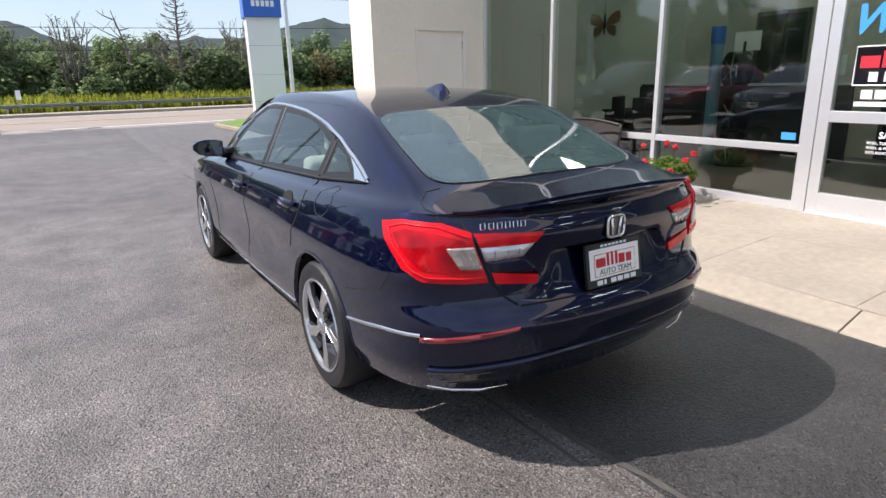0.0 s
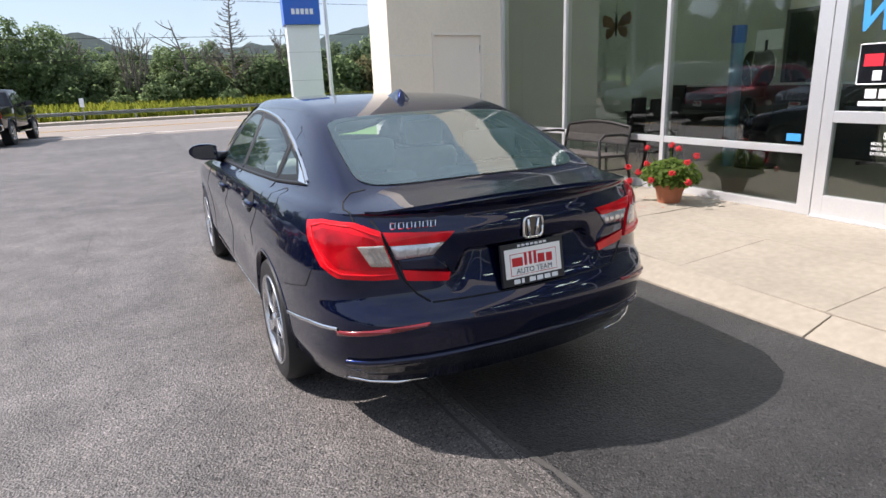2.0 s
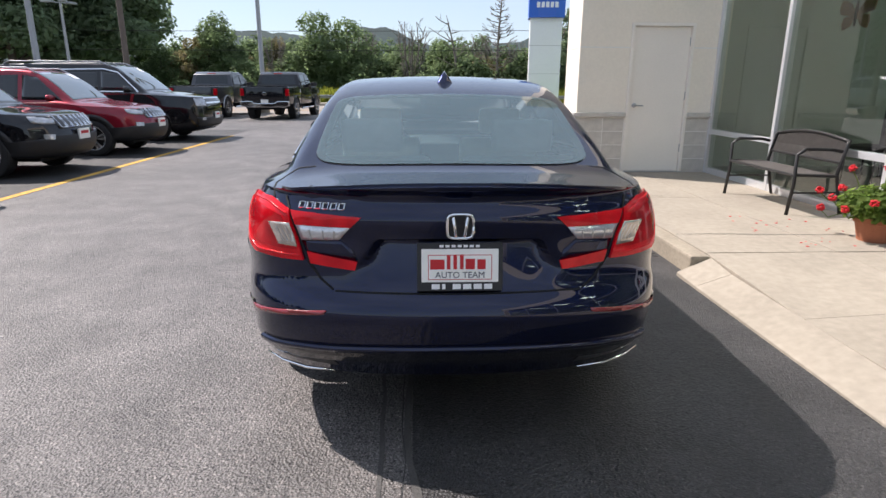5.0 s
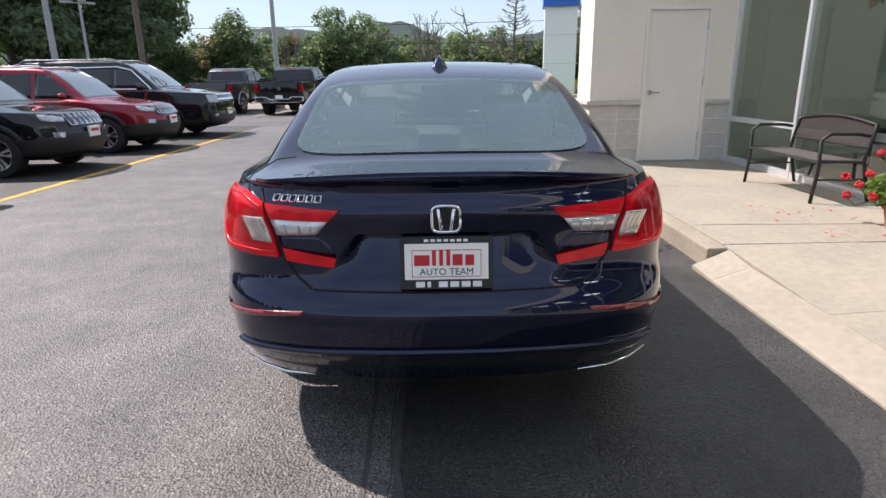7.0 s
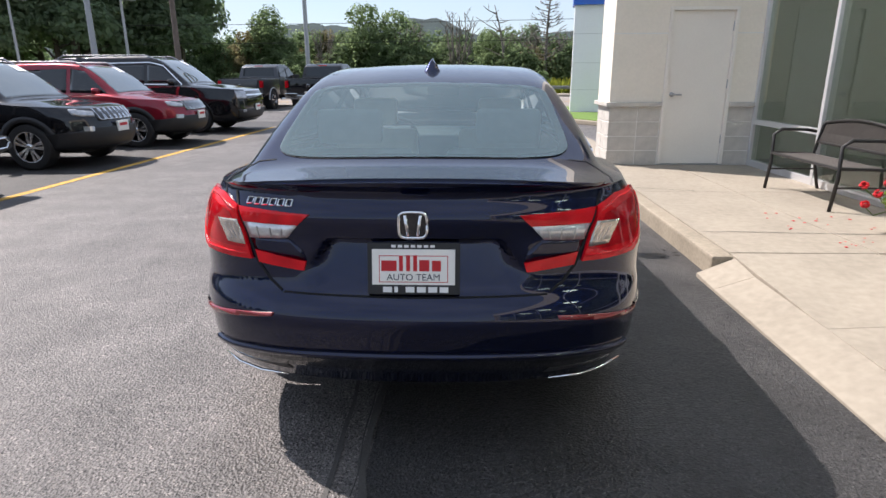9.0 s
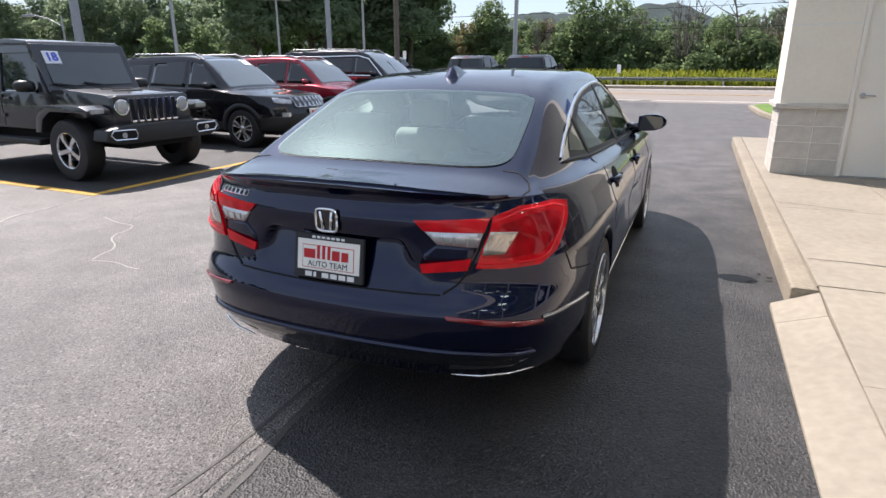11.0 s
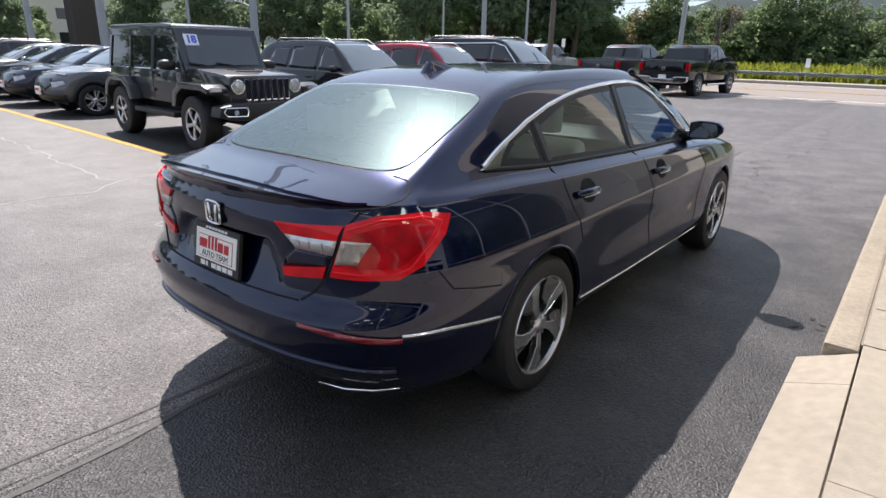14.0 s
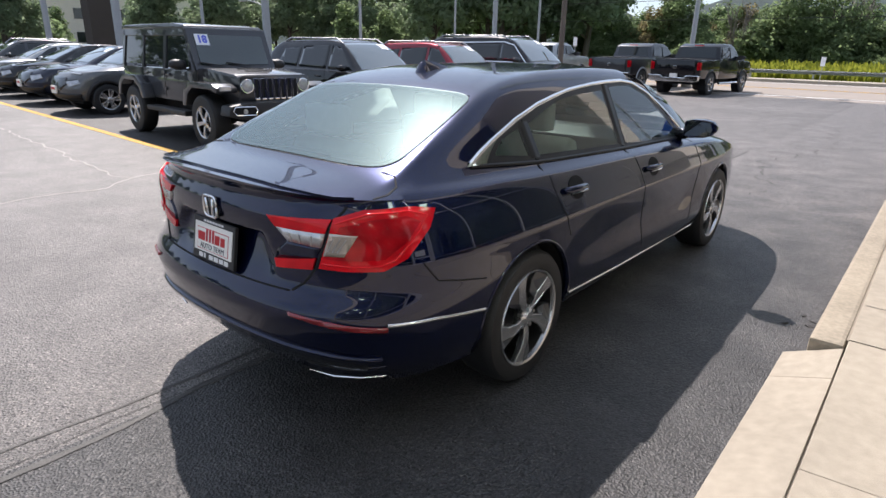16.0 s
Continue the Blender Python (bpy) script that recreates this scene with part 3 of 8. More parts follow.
# storefront along x = STORE_X
storefront = tagged(new("window_1"), "aluminium storefront with large tinted panes", "window", kind="structure")
MULL = [8.92, 7.31, 5.46, 3.68]
FW = 0.06
GLASS_TOP = 5.6


def mullion(y, w=0.055, z0=0.15, z1=GLASS_TOP, d=0.11, nm="mullion"):
    part(nm, box(STORE_X - 0.02, STORE_X - 0.02 + d, y - w / 2, y + w / 2, z0, z1, 0.004), ALU, storefront)


for y in MULL[:-1]:
    mullion(y)
mullion(MULL[3], 0.13)
for a, b in zip(MULL, MULL[1:]):
    lo, hi = b + 0.03 + (0.035 if b == MULL[3] else 0), a - 0.03
    for z0, z1 in ((0.15, 0.235), (0.72, 0.79), (3.0, 3.06)):
        part("transom", box(STORE_X - 0.015, STORE_X + 0.085, lo, hi, z0, z1, 0.004), ALU, storefront)
    for z0, z1 in ((0.235, 0.72), (0.79, 3.0), (3.06, GLASS_TOP)):
        shop_pane(storefront, STORE_X + 0.02, lo, hi, z0, z1)
part("header", box(STORE_X - 0.04, STORE_X + 0.3, -14, WALL_Y, GLASS_TOP, WALL_TOP), STUCCO, storefront)


# ---- cars ----
from mathutils.bvhtree import BVHTree


def squircle(u, v, n):
    r = np.maximum(np.abs(u), np.abs(v))
    rr = np.where(r == 0, 1, r)
    a, b = np.abs(u / rr), np.abs(v / rr)
    k = np.maximum(a ** n + b ** n, 1e-9) ** (1 / n)
    return u / np.where(r == 0, 1, k), v / np.where(r == 0, 1, k), r


class Shell:
    """A car's skin as two joined grids: the sides wrapped round the plan, and the top as a height over it."""

    def __init__(self, P):
        self.P, L = P, P["L"]
        self.L = L
        f = {k: curve_of(P[k]) for k in ("rear", "front", "half", "shoulder", "spine", "deck", "belt_x", "belt_z")}
        nu, nv, nk = P.get("nu", 64), P.get("nv", 150), P.get("nk", 30)
        U, V = np.meshgrid(np.linspace(-1, 1, nu + 1), np.linspace(-1, 1, nv + 1))
        X, Y, R = squircle(U, V, P["n"])
        x, y, zs = self.plan(X, Y, None, f)
        deck = zs + (f["deck"](y) - zs) * (1 - R ** 5)
        dx = P["crown"] * (x / 0.7) ** 2
        roof = f["spine"](y) - dx
        side = f["belt_z"](y) + (f["belt_x"](y) - np.abs(x)) * P["slope"]
        z = smax(deck, smin(roof, side, P.get("kroof", 0.07)), P.get("kdeck", 0.03))
        z[R > 0.999] = zs[R > 0.999]
        verts = np.stack([x, y, z], -1).reshape(-1, 3)
        idx = np.arange((nu + 1) * (nv + 1)).reshape(nv + 1, nu + 1)
        faces = np.stack([idx[:-1, :-1], idx[:-1, 1:], idx[1:, 1:], idx[1:, :-1]], -1).reshape(-1, 4)
        loop = np.concatenate([idx[0, :], idx[1:, -1], idx[-1, -2::-1], idx[-2:0:-1, 0]])
        XX, YY = X.reshape(-1)[loop], Y.reshape(-1)[loop]
        vs, fs, prev, n = [verts], [faces], loop, len(loop)
        base = len(verts)
        for k in np.linspace(1, 0, nk + 1)[1:]:
            a, b, c = self.plan(XX, YY, k, f)
            vs.append(np.stack([a, b, c], -1))
            cur = base + np.arange(n)
            base += n
            fs.append(np.stack([prev, cur, np.roll(cur, -1), np.roll(prev, -1)], -1))
            prev = cur
        self.v, self.f = np.concatenate(vs), np.concatenate(fs)
        for dent in P.get("dents", ()):
            self.v = dent(self.v)
        self.tree = BVHTree.FromPolygons([tuple(p) for p in self.v], [tuple(q) for q in self.f])

    def plan(self, X, Y, k, f):
        P, L = self.P, self.L
        yn = L / 2 * (1 + Y)
        zs = f["shoulder"](yn) - P["bow"] * np.abs(X) ** 2 * np.clip(1 - yn / 0.9, 0, 1)
        z = zs if k is None else P["low"] + (zs - P["low"]) * k
        y = P.get("rbow", 0) * np.abs(X) ** 2.2 * np.clip(-Y, 0, 1) ** 12 - P.get("fbow", 0) * np.abs(X) ** 2.2 * np.clip(Y, 0, 1) ** 12 + np.where(Y < 0, L / 2 + Y * (L / 2 - f["rear"](z)), L / 2 + Y * (L / 2 - f["front"](z)))
        return f["half"](z) * X, y, z

    def hit(self, p, d):
        return self.tree.ray_cast(Vector(p), Vector(d).normalized())

    def out(self, p, d, lift=0.0):
        """The place on the skin seen from p along d, lifted off it."""
        q, n, _, _ = self.hit(Vector(p) - 12 * Vector(d).normalized(), d)
        if q is None:
            q, n, _, _ = self.tree.find_nearest(Vector(p))
        if n.dot(Vector(d)) > 0:
            n = -n
        return q + n * lift, n

    def patch(self, pts, d, lift=0.004, depth=0.02, cell=0.03):
        """A panel that lies on the skin inside the outline pts, seen along d, with turned-in edges."""
        d = Vector(d).normalized()
        up = Vector((0, 0, 1)) if abs(d.z) < 0.8 else Vector((0, 1, 0))
        u = d.cross(up).normalized()
        w = u.cross(d).normalized()
        bm = bmesh.new()
        flat = [(Vector(p).dot(u), Vector(p).dot(w)) for p in pts]
        bm.faces.new([bm.verts.new((a, b, 0)) for a, b in flat])
        for ax in (0, 1):
            lo, hi = min(p[ax] for p in flat), max(p[ax] for p in flat)
            k = lo + cell
            while k < hi - 1e-3:
                no = (1, 0, 0) if ax == 0 else (0, 1, 0)
                bmesh.ops.bisect_plane(bm, geom=list(bm.verts) + list(bm.edges) + list(bm.faces), plane_co=(k, k, 0), plane_no=no, dist=1e-5)
                k += cell
        rim = []
        for v in list(bm.verts):
            p = u * v.co.x + w * v.co.y
            q, n = self.out(p, d, lift)
            v.co = q
            rim.append((v, n))
        bmesh.ops.recalc_face_normals(bm, faces=bm.faces)
        if sum((f.normal.dot(d) * f.calc_area() for f in bm.faces)) > 0:
            bmesh.ops.reverse_faces(bm, faces=bm.faces)
        if depth:
            norm = {v: n for v, n in rim}
            edges = [e for e in bm.edges if e.is_boundary]
            low = {}
            for e in edges:
                for v in e.verts:
                    if v not in low:
                        low[v] = bm.verts.new(v.co - norm[v] * depth)
            for e in edges:
                a, b = e.link_loops[0].vert, e.link_loops[0].link_loop_next.vert
                bm.faces.new((b, a, low[a], low[b]))
        return bm

    def strip(self, pts, d, width, lift=0.003, step=0.02, depth=0.006):
        """A narrow band along pts on the skin."""
        pts = [Vector(p) for p in pts]
        dense = []
        for a, b in zip(pts, pts[1:]):
            k = max(1, int((b - a).length / step))
            dense += [a.lerp(b, i / k) for i in range(k)]
        dense.append(pts[-1])
        ps = [self.out(p, d, lift) for p in dense]
        bm, rows = bmesh.new(), []
        for i, (p, n) in enumerate(ps):
            t = (ps[min(i + 1, len(ps) - 1)][0] - ps[max(i - 1, 0)][0]).normalized()
            s = n.cross(t).normalized() * (width / 2)
            rows.append([bm.verts.new(q) for q in (p - s - n * depth, p - s, p + s, p + s - n * depth)])
        for a, b in zip(rows, rows[1:]):
            for k in range(3):
                bm.faces.new((a[k], a[k + 1], b[k + 1], b[k]))
        bmesh.ops.recalc_face_normals(bm, faces=bm.faces)
        return bm

    def skin(self, name, drop):
        """The skin as a mesh without the faces for which drop(centre, normal) is true."""
        c = self.v[self.f].mean(axis=1)
        nrm = np.cross(self.v[self.f[:, 1]] - self.v[self.f[:, 0]], self.v[self.f[:, 3]] - self.v[self.f[:, 0]])
        keep = ~drop(c, nrm)
        me = grid_mesh(name, self.v, self.f[keep])
        bm = bmesh.new()
        bm.from_mesh(me)
        loose = [v for v in bm.verts if not v.link_faces]
        bmesh.ops.delete(bm, geom=loose, context="VERTS")
        bmesh.ops.recalc_face_normals(bm, faces=bm.faces)
        if sum(f.normal.z * f.calc_area() for f in bm.faces if f.calc_center_median().z > 0.8) < 0:
            bmesh.ops.reverse_faces(bm, faces=bm.faces)
        return bm


def inside(px, py, poly):
    """Which points lie in the polygon."""
    ok = np.zeros(len(px), bool)
    n = len(poly)
    for i in range(n):
        (x0, y0), (x1, y1) = poly[i], poly[(i + 1) % n]
        cross = ((y0 > py) != (y1 > py)) & (px < (x1 - x0) * (py - y0) / ((y1 - y0) or 1e-9) + x0)
        ok ^= cross
    return ok


def ring_pts(y, z, r, a0, a1, n, x):
    return [(x, y + r * math.cos(radians(a0 + (a1 - a0) * i / n)), z + r * math.sin(radians(a0 + (a1 - a0) * i / n))) for i in range(n + 1)]


def make_wheel(name, R, rim_r, width, spokes, style, parent, group=""):
    """A wheel at the origin, its outer face towards +x."""
    w = part(name, lathe([(rim_r * 0.99, -width / 2), (R * 0.93, -width / 2 - 0.004), (R * 0.985, -width * 0.40), (R, -width * 0.25), (R, width * 0.25), (R * 0.985, width * 0.40),
                          (R * 0.94, width / 2), (R * 0.84, width / 2 + 0.008), (rim_r * 1.02, width / 2), (rim_r * 0.99, width / 2 - 0.012)], 56), RUBBER, parent, smooth=True, angle=40)
    w["label"] = "black rubber tyre on an alloy rim"
    h = width / 2
    part("rim", lathe([(rim_r * 1.015, h - 0.004), (rim_r * 1.0, h + 0.006), (rim_r * 0.955, h + 0.002), (rim_r * 0.935, h - 0.016)], 48), RIM, w, smooth=True, angle=40)
    part("barrel", lathe([(rim_r * 0.934, h - 0.017), (rim_r * 0.90, -h * 0.6)], 40), RIMDARK, w, smooth=True)
    part("brake_disc", lathe([(0.0, h - 0.10), (rim_r * 0.62, h - 0.10), (rim_r * 0.62, h - 0.12)], 32), RIMGREY, w)
    part("barrel_back", lathe([(0.0, -h * 0.5), (rim_r * 0.91, -h * 0.5)], 32), DARK, w)
    bm = bmesh.new()
    for k in range(spokes):
        a = 2 * math.pi * k / spokes
        for side in ((-1, 1) if style == "twin" else (0,)):
            r0, r1 = rim_r * 0.16, rim_r * 0.955
            off = side * 0.20
            a0, a1 = a + off * 1.3, a + off * 0.95 + (0.10 if style == "twin" else 0)
            w0, w1 = (0.015, 0.027) if style == "twin" else (0.026, 0.036)
            pr = []
            for r, aa, ww, hh in ((r0, a0, w0, h - 0.012), ((r0 + r1) / 2, (a0 + a1) / 2 + 0.04, (w0 + w1) / 2 * 0.8, h - 0.002), (r1, a1, w1, h - 0.002)):
                c, s = math.cos(aa), math.sin(aa)
                pr.append([(hh, r * c - ww * s, r * s + ww * c), (hh, r * c + ww * s, r * s - ww * c), (hh - 0.035, r * c + ww * s * 1.2, r * s - ww * c * 1.2), (hh - 0.035, r * c - ww * s * 1.2, r * s + ww * c * 1.2)])
            rows = [[bm.verts.new(p) for p in q] for q in pr]
            for p, q in zip(rows, rows[1:]):
                for i in range(4):
                    bm.faces.new((p[i], p[(i + 1) % 4], q[(i + 1) % 4], q[i]))
            bm.faces.new(rows[0])
            bm.faces.new(rows[-1][::-1])
    bmesh.ops.recalc_face_normals(bm, faces=bm.faces)
    if spokes:
        part("spokes", bm, RIM, w)
    else:
        bm.free()
    part("hub_cap", lathe([(0, h + 0.004), (0.03, h + 0.003), (0.036, h - 0.004), (rim_r * 0.24, h - 0.012), (rim_r * 0.26, h - 0.05)], 24), RIM, w, smooth=True, angle=30)
    return w


def turbine_wheel(name, R, rim_r, width, parent):
    """A wheel with five broad twisted spokes, bright-cut faces beside grey flanks."""
    w = make_wheel(name, R, rim_r, width, 0, "single", parent)
    h = width / 2
    flat = lambda pts, x: [(x if not hasattr(x, "__len__") else x[i], rim_r * r * math.cos(radians(a)), rim_r * r * math.sin(radians(a))) for i, (r, a) in enumerate(pts)]
    face = [(0.14, -26), (0.42, -13), (0.70, -16), (0.955, -22), (0.955, -2), (0.72, 2), (0.56, 11), (0.40, 13), (0.14, 26)]
    flank = [(0.40, 13), (0.56, 11), (0.72, 2), (0.955, -2), (0.955, 21), (0.74, 24), (0.50, 23)]
    for k in range(5):
        for nm, pts, top, m in (("spoke", face, [h - 0.010] + [h - 0.002] * 7 + [h - 0.010], RIM), ("spoke_flank", flank, [h - 0.004, h - 0.004, h - 0.004, h - 0.004, h - 0.022, h - 0.030, h - 0.030], RIMGREY)):
            turned = [(r, a + 72 * k) for r, a in pts]
            bm = bmesh.new()
            up = [bm.verts.new(p) for p in flat(turned, top)]
            lo = [bm.verts.new(p) for p in flat(turned, [t - 0.028 for t in top])]
            bm.faces.new(up)
            bm.faces.new(lo[::-1])
            n = len(up)
            for i in range(n):
                bm.faces.new((up[i], lo[i], lo[(i + 1) % n], up[(i + 1) % n]))
            bmesh.ops.recalc_face_normals(bm, faces=bm.faces)
            bmesh.ops.bevel(bm, geom=[e for e in bm.edges if all(v.co.x > h - 0.034 for v in e.verts)], offset=0.0022, segments=1, affect="EDGES")
            part(nm, bm, m, w)
    for k in range(5):
        a = radians(72 * k + 36)
        part("wheel_nut", tube([(h - 0.03, 0.055 * math.cos(a), 0.055 * math.sin(a)), (h - 0.008, 0.055 * math.cos(a), 0.055 * math.sin(a))], 0.009, 6), STEEL, w)
    return w


def even_normals(me, rounds=6, angle=24.0):
    """Averages the shading normals over gentle curves and leaves creases as they are."""
    nv, ne, nl = len(me.vertices), len(me.edges), len(me.loops)
    n = np.empty(nv * 3)
    me.vertices.foreach_get("normal", n)
    n = n.reshape(-1, 3)
    e = np.empty(ne * 2, int)
    me.edges.foreach_get("vertices", e)
    e = e.reshape(-1, 2)
    lim = math.cos(radians(angle))
    crease = np.zeros(nv, bool)
    sharp = (n[e[:, 0]] * n[e[:, 1]]).sum(1) < lim
    crease[e[sharp].reshape(-1)] = True
    for _ in range(rounds):
        ok = (n[e[:, 0]] * n[e[:, 1]]).sum(1) > lim
        acc = n * 2.0
        np.add.at(acc, e[ok, 0], n[e[ok, 1]])
        np.add.at(acc, e[ok, 1], n[e[ok, 0]])
        n = acc / np.maximum(np.linalg.norm(acc, axis=1, keepdims=True), 1e-9)
    lv = np.empty(nl, int)
    me.loops.foreach_get("vertex_index", lv)
    cn = np.empty(nl * 3)
    me.corner_normals.foreach_get("vector", cn)
    cn = cn.reshape(-1, 3)
    keep = crease[lv]
    out = np.where(keep[:, None], cn, n[lv])
    me.normals_split_custom_set([tuple(v) for v in out])


def place_wheels(wheel, car, xs, ys, z):
    made = []
    for side in (1, -1):
        for y in ys:
            m = pose(side * xs, y, z, random.Random(int(y * 100) + side).uniform(0, 60), 0, 0)
            if side < 0:
                m = pose(side * xs, y, z, 0, 0, 180)
            c = copy_thing(wheel, m)
            c.parent = car
            made.append(c)
    for o in (*wheel.children_recursive, wheel):
        bpy.data.objects.remove(o)
    return made


def plate_recess(v):
    """Presses the six-sided plate recess into the boot lid, deepest along its upper edge."""
    v = v.copy()
    x, y, z = v[:, 0], v[:, 1], v[:, 2]
    half = 0.388 - np.clip((z - 0.729) / 0.111, 0, 1) * 0.075 - np.clip((0.729 - z) / 0.072, 0, 1) * 0.058
    k = np.clip((half - np.abs(x)) / 0.042, 0, 1) * np.clip((0.852 - z) / 0.022, 0, 1) * np.clip((z - 0.650) / 0.012, 0, 1) * (y < 0.3)
    v[:, 1] += (0.004 + 0.044 * np.clip((z - 0.655) / 0.185, 0, 1)) * k * k * (3 - 2 * k)
    return v


def side_scoop(v):
    """Hollows the doors below the shoulder line and draws the sills in."""
    v = v.copy()
    x, y, z = v[:, 0], v[:, 1], v[:, 2]
    a = np.clip((y - 1.35) / 0.5, 0, 1) * np.clip((3.55 - y) / 0.4, 0, 1)
    k = np.exp(-(((z - 0.56) / 0.13) ** 2)) * a * (np.abs(x) > 0.8)
    v[:, 0] -= np.sign(x) * 0.022 * k
    return v


MAIN_CAR = dict(L=4.88, n=6.4, low=0.27, bow=0.05, rbow=0.16, slope=1.75, crown=0.035, nu=150, nv=250, nk=100,
              rear=[(0.2, 0.20), (0.27, 0.15), (0.33, 0.10), (0.37, 0.065), (0.42, 0.035), (0.50, 0.012), (0.56, 0.0), (0.585, 0.004), (0.64, 0.034), (0.655, 0.053), (0.70, 0.066), (0.76, 0.073), (0.84, 0.075), (0.918, 0.064), (0.93, 0.066), (0.985, 0.094), (1.0, 0.092), (1.012, 0.078), (1.026, 0.055), (1.04, 0.045)],
              front=[(0.2, 0.12), (0.3, 0.03), (0.5, 0.0), (0.62, 0.03), (0.75, 0.12), (0.9, 0.35), (1.1, 0.5)],
              half=[(0.2, 0.85), (0.27, 0.875), (0.34, 0.90), (0.40, 0.912), (0.5, 0.915), (0.62, 0.918), (0.72, 0.924), (0.775, 0.93), (0.80, 0.922), (0.86, 0.905), (0.94, 0.875), (1.0, 0.84), (1.1, 0.77)],
              shoulder=[(0, 1.045), (0.5, 1.02), (1.2, 0.985), (2.4, 0.955), (3.6, 0.92), (4.2, 0.87), (4.7, 0.76), (4.88, 0.70)],
              spine=[(0, 0.70), (0.30, 0.99), (0.42, 1.06), (0.8, 1.225), (1.2, 1.375), (1.45, 1.42), (1.8, 1.444), (2.2, 1.45), (2.6, 1.44), (3.0, 1.36), (3.4, 1.165), (3.75, 0.96), (4.2, 0.7), (4.88, 0.3)],
              deck=[(0, 1.05), (0.1, 1.062), (0.4, 1.085), (1.0, 1.05), (3.4, 1.0), (3.8, 0.985), (4.4, 0.90), (4.8, 0.77), (4.88, 0.74)],
              belt_x=[(0, 0.62), (0.4, 0.69), (0.9, 0.755), (1.5, 0.79), (2.2, 0.80), (3.2, 0.79), (3.8, 0.73), (4.5, 0.6)],
              belt_z=[(0, 1.0), (0.8, 1.03), (2, 0.995), (3.5, 0.955), (4.88, 0.9)],
              dents=[plate_recess, side_scoop])

CAR_X, CAR_Y = 1.90, 2.20
WHEEL_Y, WHEEL_Z, WHEEL_R = (1.10, 3.93), 0.328, 0.328
# side windows as (y, z) outlines
QUARTER = [(0.965, 1.078), (1.245, 1.05), (1.25, 1.195), (1.10, 1.148)]
REAR_SIDE = [(1.325, 1.045), (2.17, 1.012), (2.25, 1.325), (1.95, 1.312), (1.70, 1.284), (1.5, 1.247), (1.335, 1.205)]
FRONT_SIDE = [(2.275, 1.010), (3.20, 0.985), (3.05, 1.135), (2.86, 1.262), (2.68, 1.322), (2.52, 1.335), (2.35, 1.332)]
DLO_TOP = [(0.83, 1.068), (0.92, 1.107), (1.02, 1.144), (1.25, 1.218), (1.48, 1.273), (1.66, 1.302), (1.85, 1.327), (2.1, 1.345), (2.33, 1.355), (2.55, 1.356), (2.72, 1.338), (2.93, 1.266), (3.12, 1.145), (3.30, 1.01)]
DLO_LOW = [(0.83, 1.060), (1.28, 1.028), (2.2, 0.994), (3.14, 0.967), (3.30, 0.965)]
# front and rear screens as (x, y) outlines
REAR_SCREEN = [(-0.30, 0.455), (0.30, 0.455), (0.50, 0.485), (0.565, 0.54), (0.57, 0.62), (0.545, 0.95), (0.52, 1.09), (0.30, 1.085), (-0.30, 1.085), (-0.52, 1.09), (-0.545, 0.95), (-0.57, 0.62), (-0.565, 0.54), (-0.50, 0.485)]
WINDSCREEN = [(-0.58, 2.68), (0.58, 2.68), (0.69, 3.56), (-0.69, 3.56)]


def lens(name, deep, bright, coat=0.65):
    """Moulded lamp lens: two reds that blend in soft patches under a glossy face."""
    m, nt, b = principled(name)
    co, r, n = (nt.nodes.new("ShaderNode" + k) for k in ("TexCoord", "ValToRGB", "TexNoise"))
    n.inputs["Scale"].default_value, n.inputs["Detail"].default_value = 11.0, 1.0
    r.color_ramp.elements[0].position, r.color_ramp.elements[1].position = 0.32, 0.66
    r.color_ramp.elements[0].color, r.color_ramp.elements[1].color = (*deep, 1), (*bright, 1)
    nt.links.new(co.outputs["Object"], n.inputs[0])
    nt.links.new(n.outputs[0], r.inputs[0])
    nt.links.new(r.outputs[0], b.inputs["Base Color"])
    b.inputs["Roughness"].default_value, b.inputs["Specular IOR Level"].default_value = 0.25, 0.05
    b.inputs["Coat Weight"].default_value, b.inputs["Coat Roughness"].default_value = coat, 0.02
    return m


RED = lens("lamp_red", (0.46, 0.002, 0.008), (0.70, 0.005, 0.013))
GUIDE = mat("lamp_guide", (0.72, 0.008, 0.016), 0.2, coat=0.5, spec=0.1)
CLEARLAMP = mat("lamp_clear", (0.60, 0.60, 0.61), 0.14, metal=0.5, coat=1.0, vary=0.35, scale=24)
AMBERLAMP = mat("lamp_reflector", (0.54, 0.47, 0.41), 0.14, metal=0.5, coat=1.0, vary=0.4, scale=26)
SEATCLOTH = mat("seat_cloth", (0.55, 0.54, 0.50), 0.9, vary=0.1, scale=20, bump=0.2, bscale=400)
DASH = mat("dash_plastic", (0.035, 0.037, 0.038), 0.6, vary=0.1, scale=20)
SHELF = mat("shelf_felt", (0.36, 0.36, 0.35), 0.95, vary=0.1, scale=30)
HEADLINER = mat("headliner", (0.62, 0.61, 0.58), 0.95)
PLATEWHITE = mat("plate_white", (0.84, 0.82, 0.78), 0.5, vary=0.04, scale=20)
PLATERED = mat("plate_red", (0.50, 0.012, 0.018), 0.5)
# mirror colour lowered to stand in for a dark reflected scene
mat("mirror_dark", (0.11, 0.12, 0.13), 0.03, metal=1.0)
INK = mat("ink", (0.015, 0.018, 0.04), 0.6)


def rounded(poly, rounds=3):
    """Closed outline with its corners cut round."""
    for _ in range(rounds):
        out = []
        for p, q in zip(poly, poly[1:] + poly[:1]):
            out += [(p[0] * 0.75 + q[0] * 0.25, p[1] * 0.75 + q[1] * 0.25), (p[0] * 0.25 + q[0] * 0.75, p[1] * 0.25 + q[1] * 0.75)]
        poly = out
    return poly


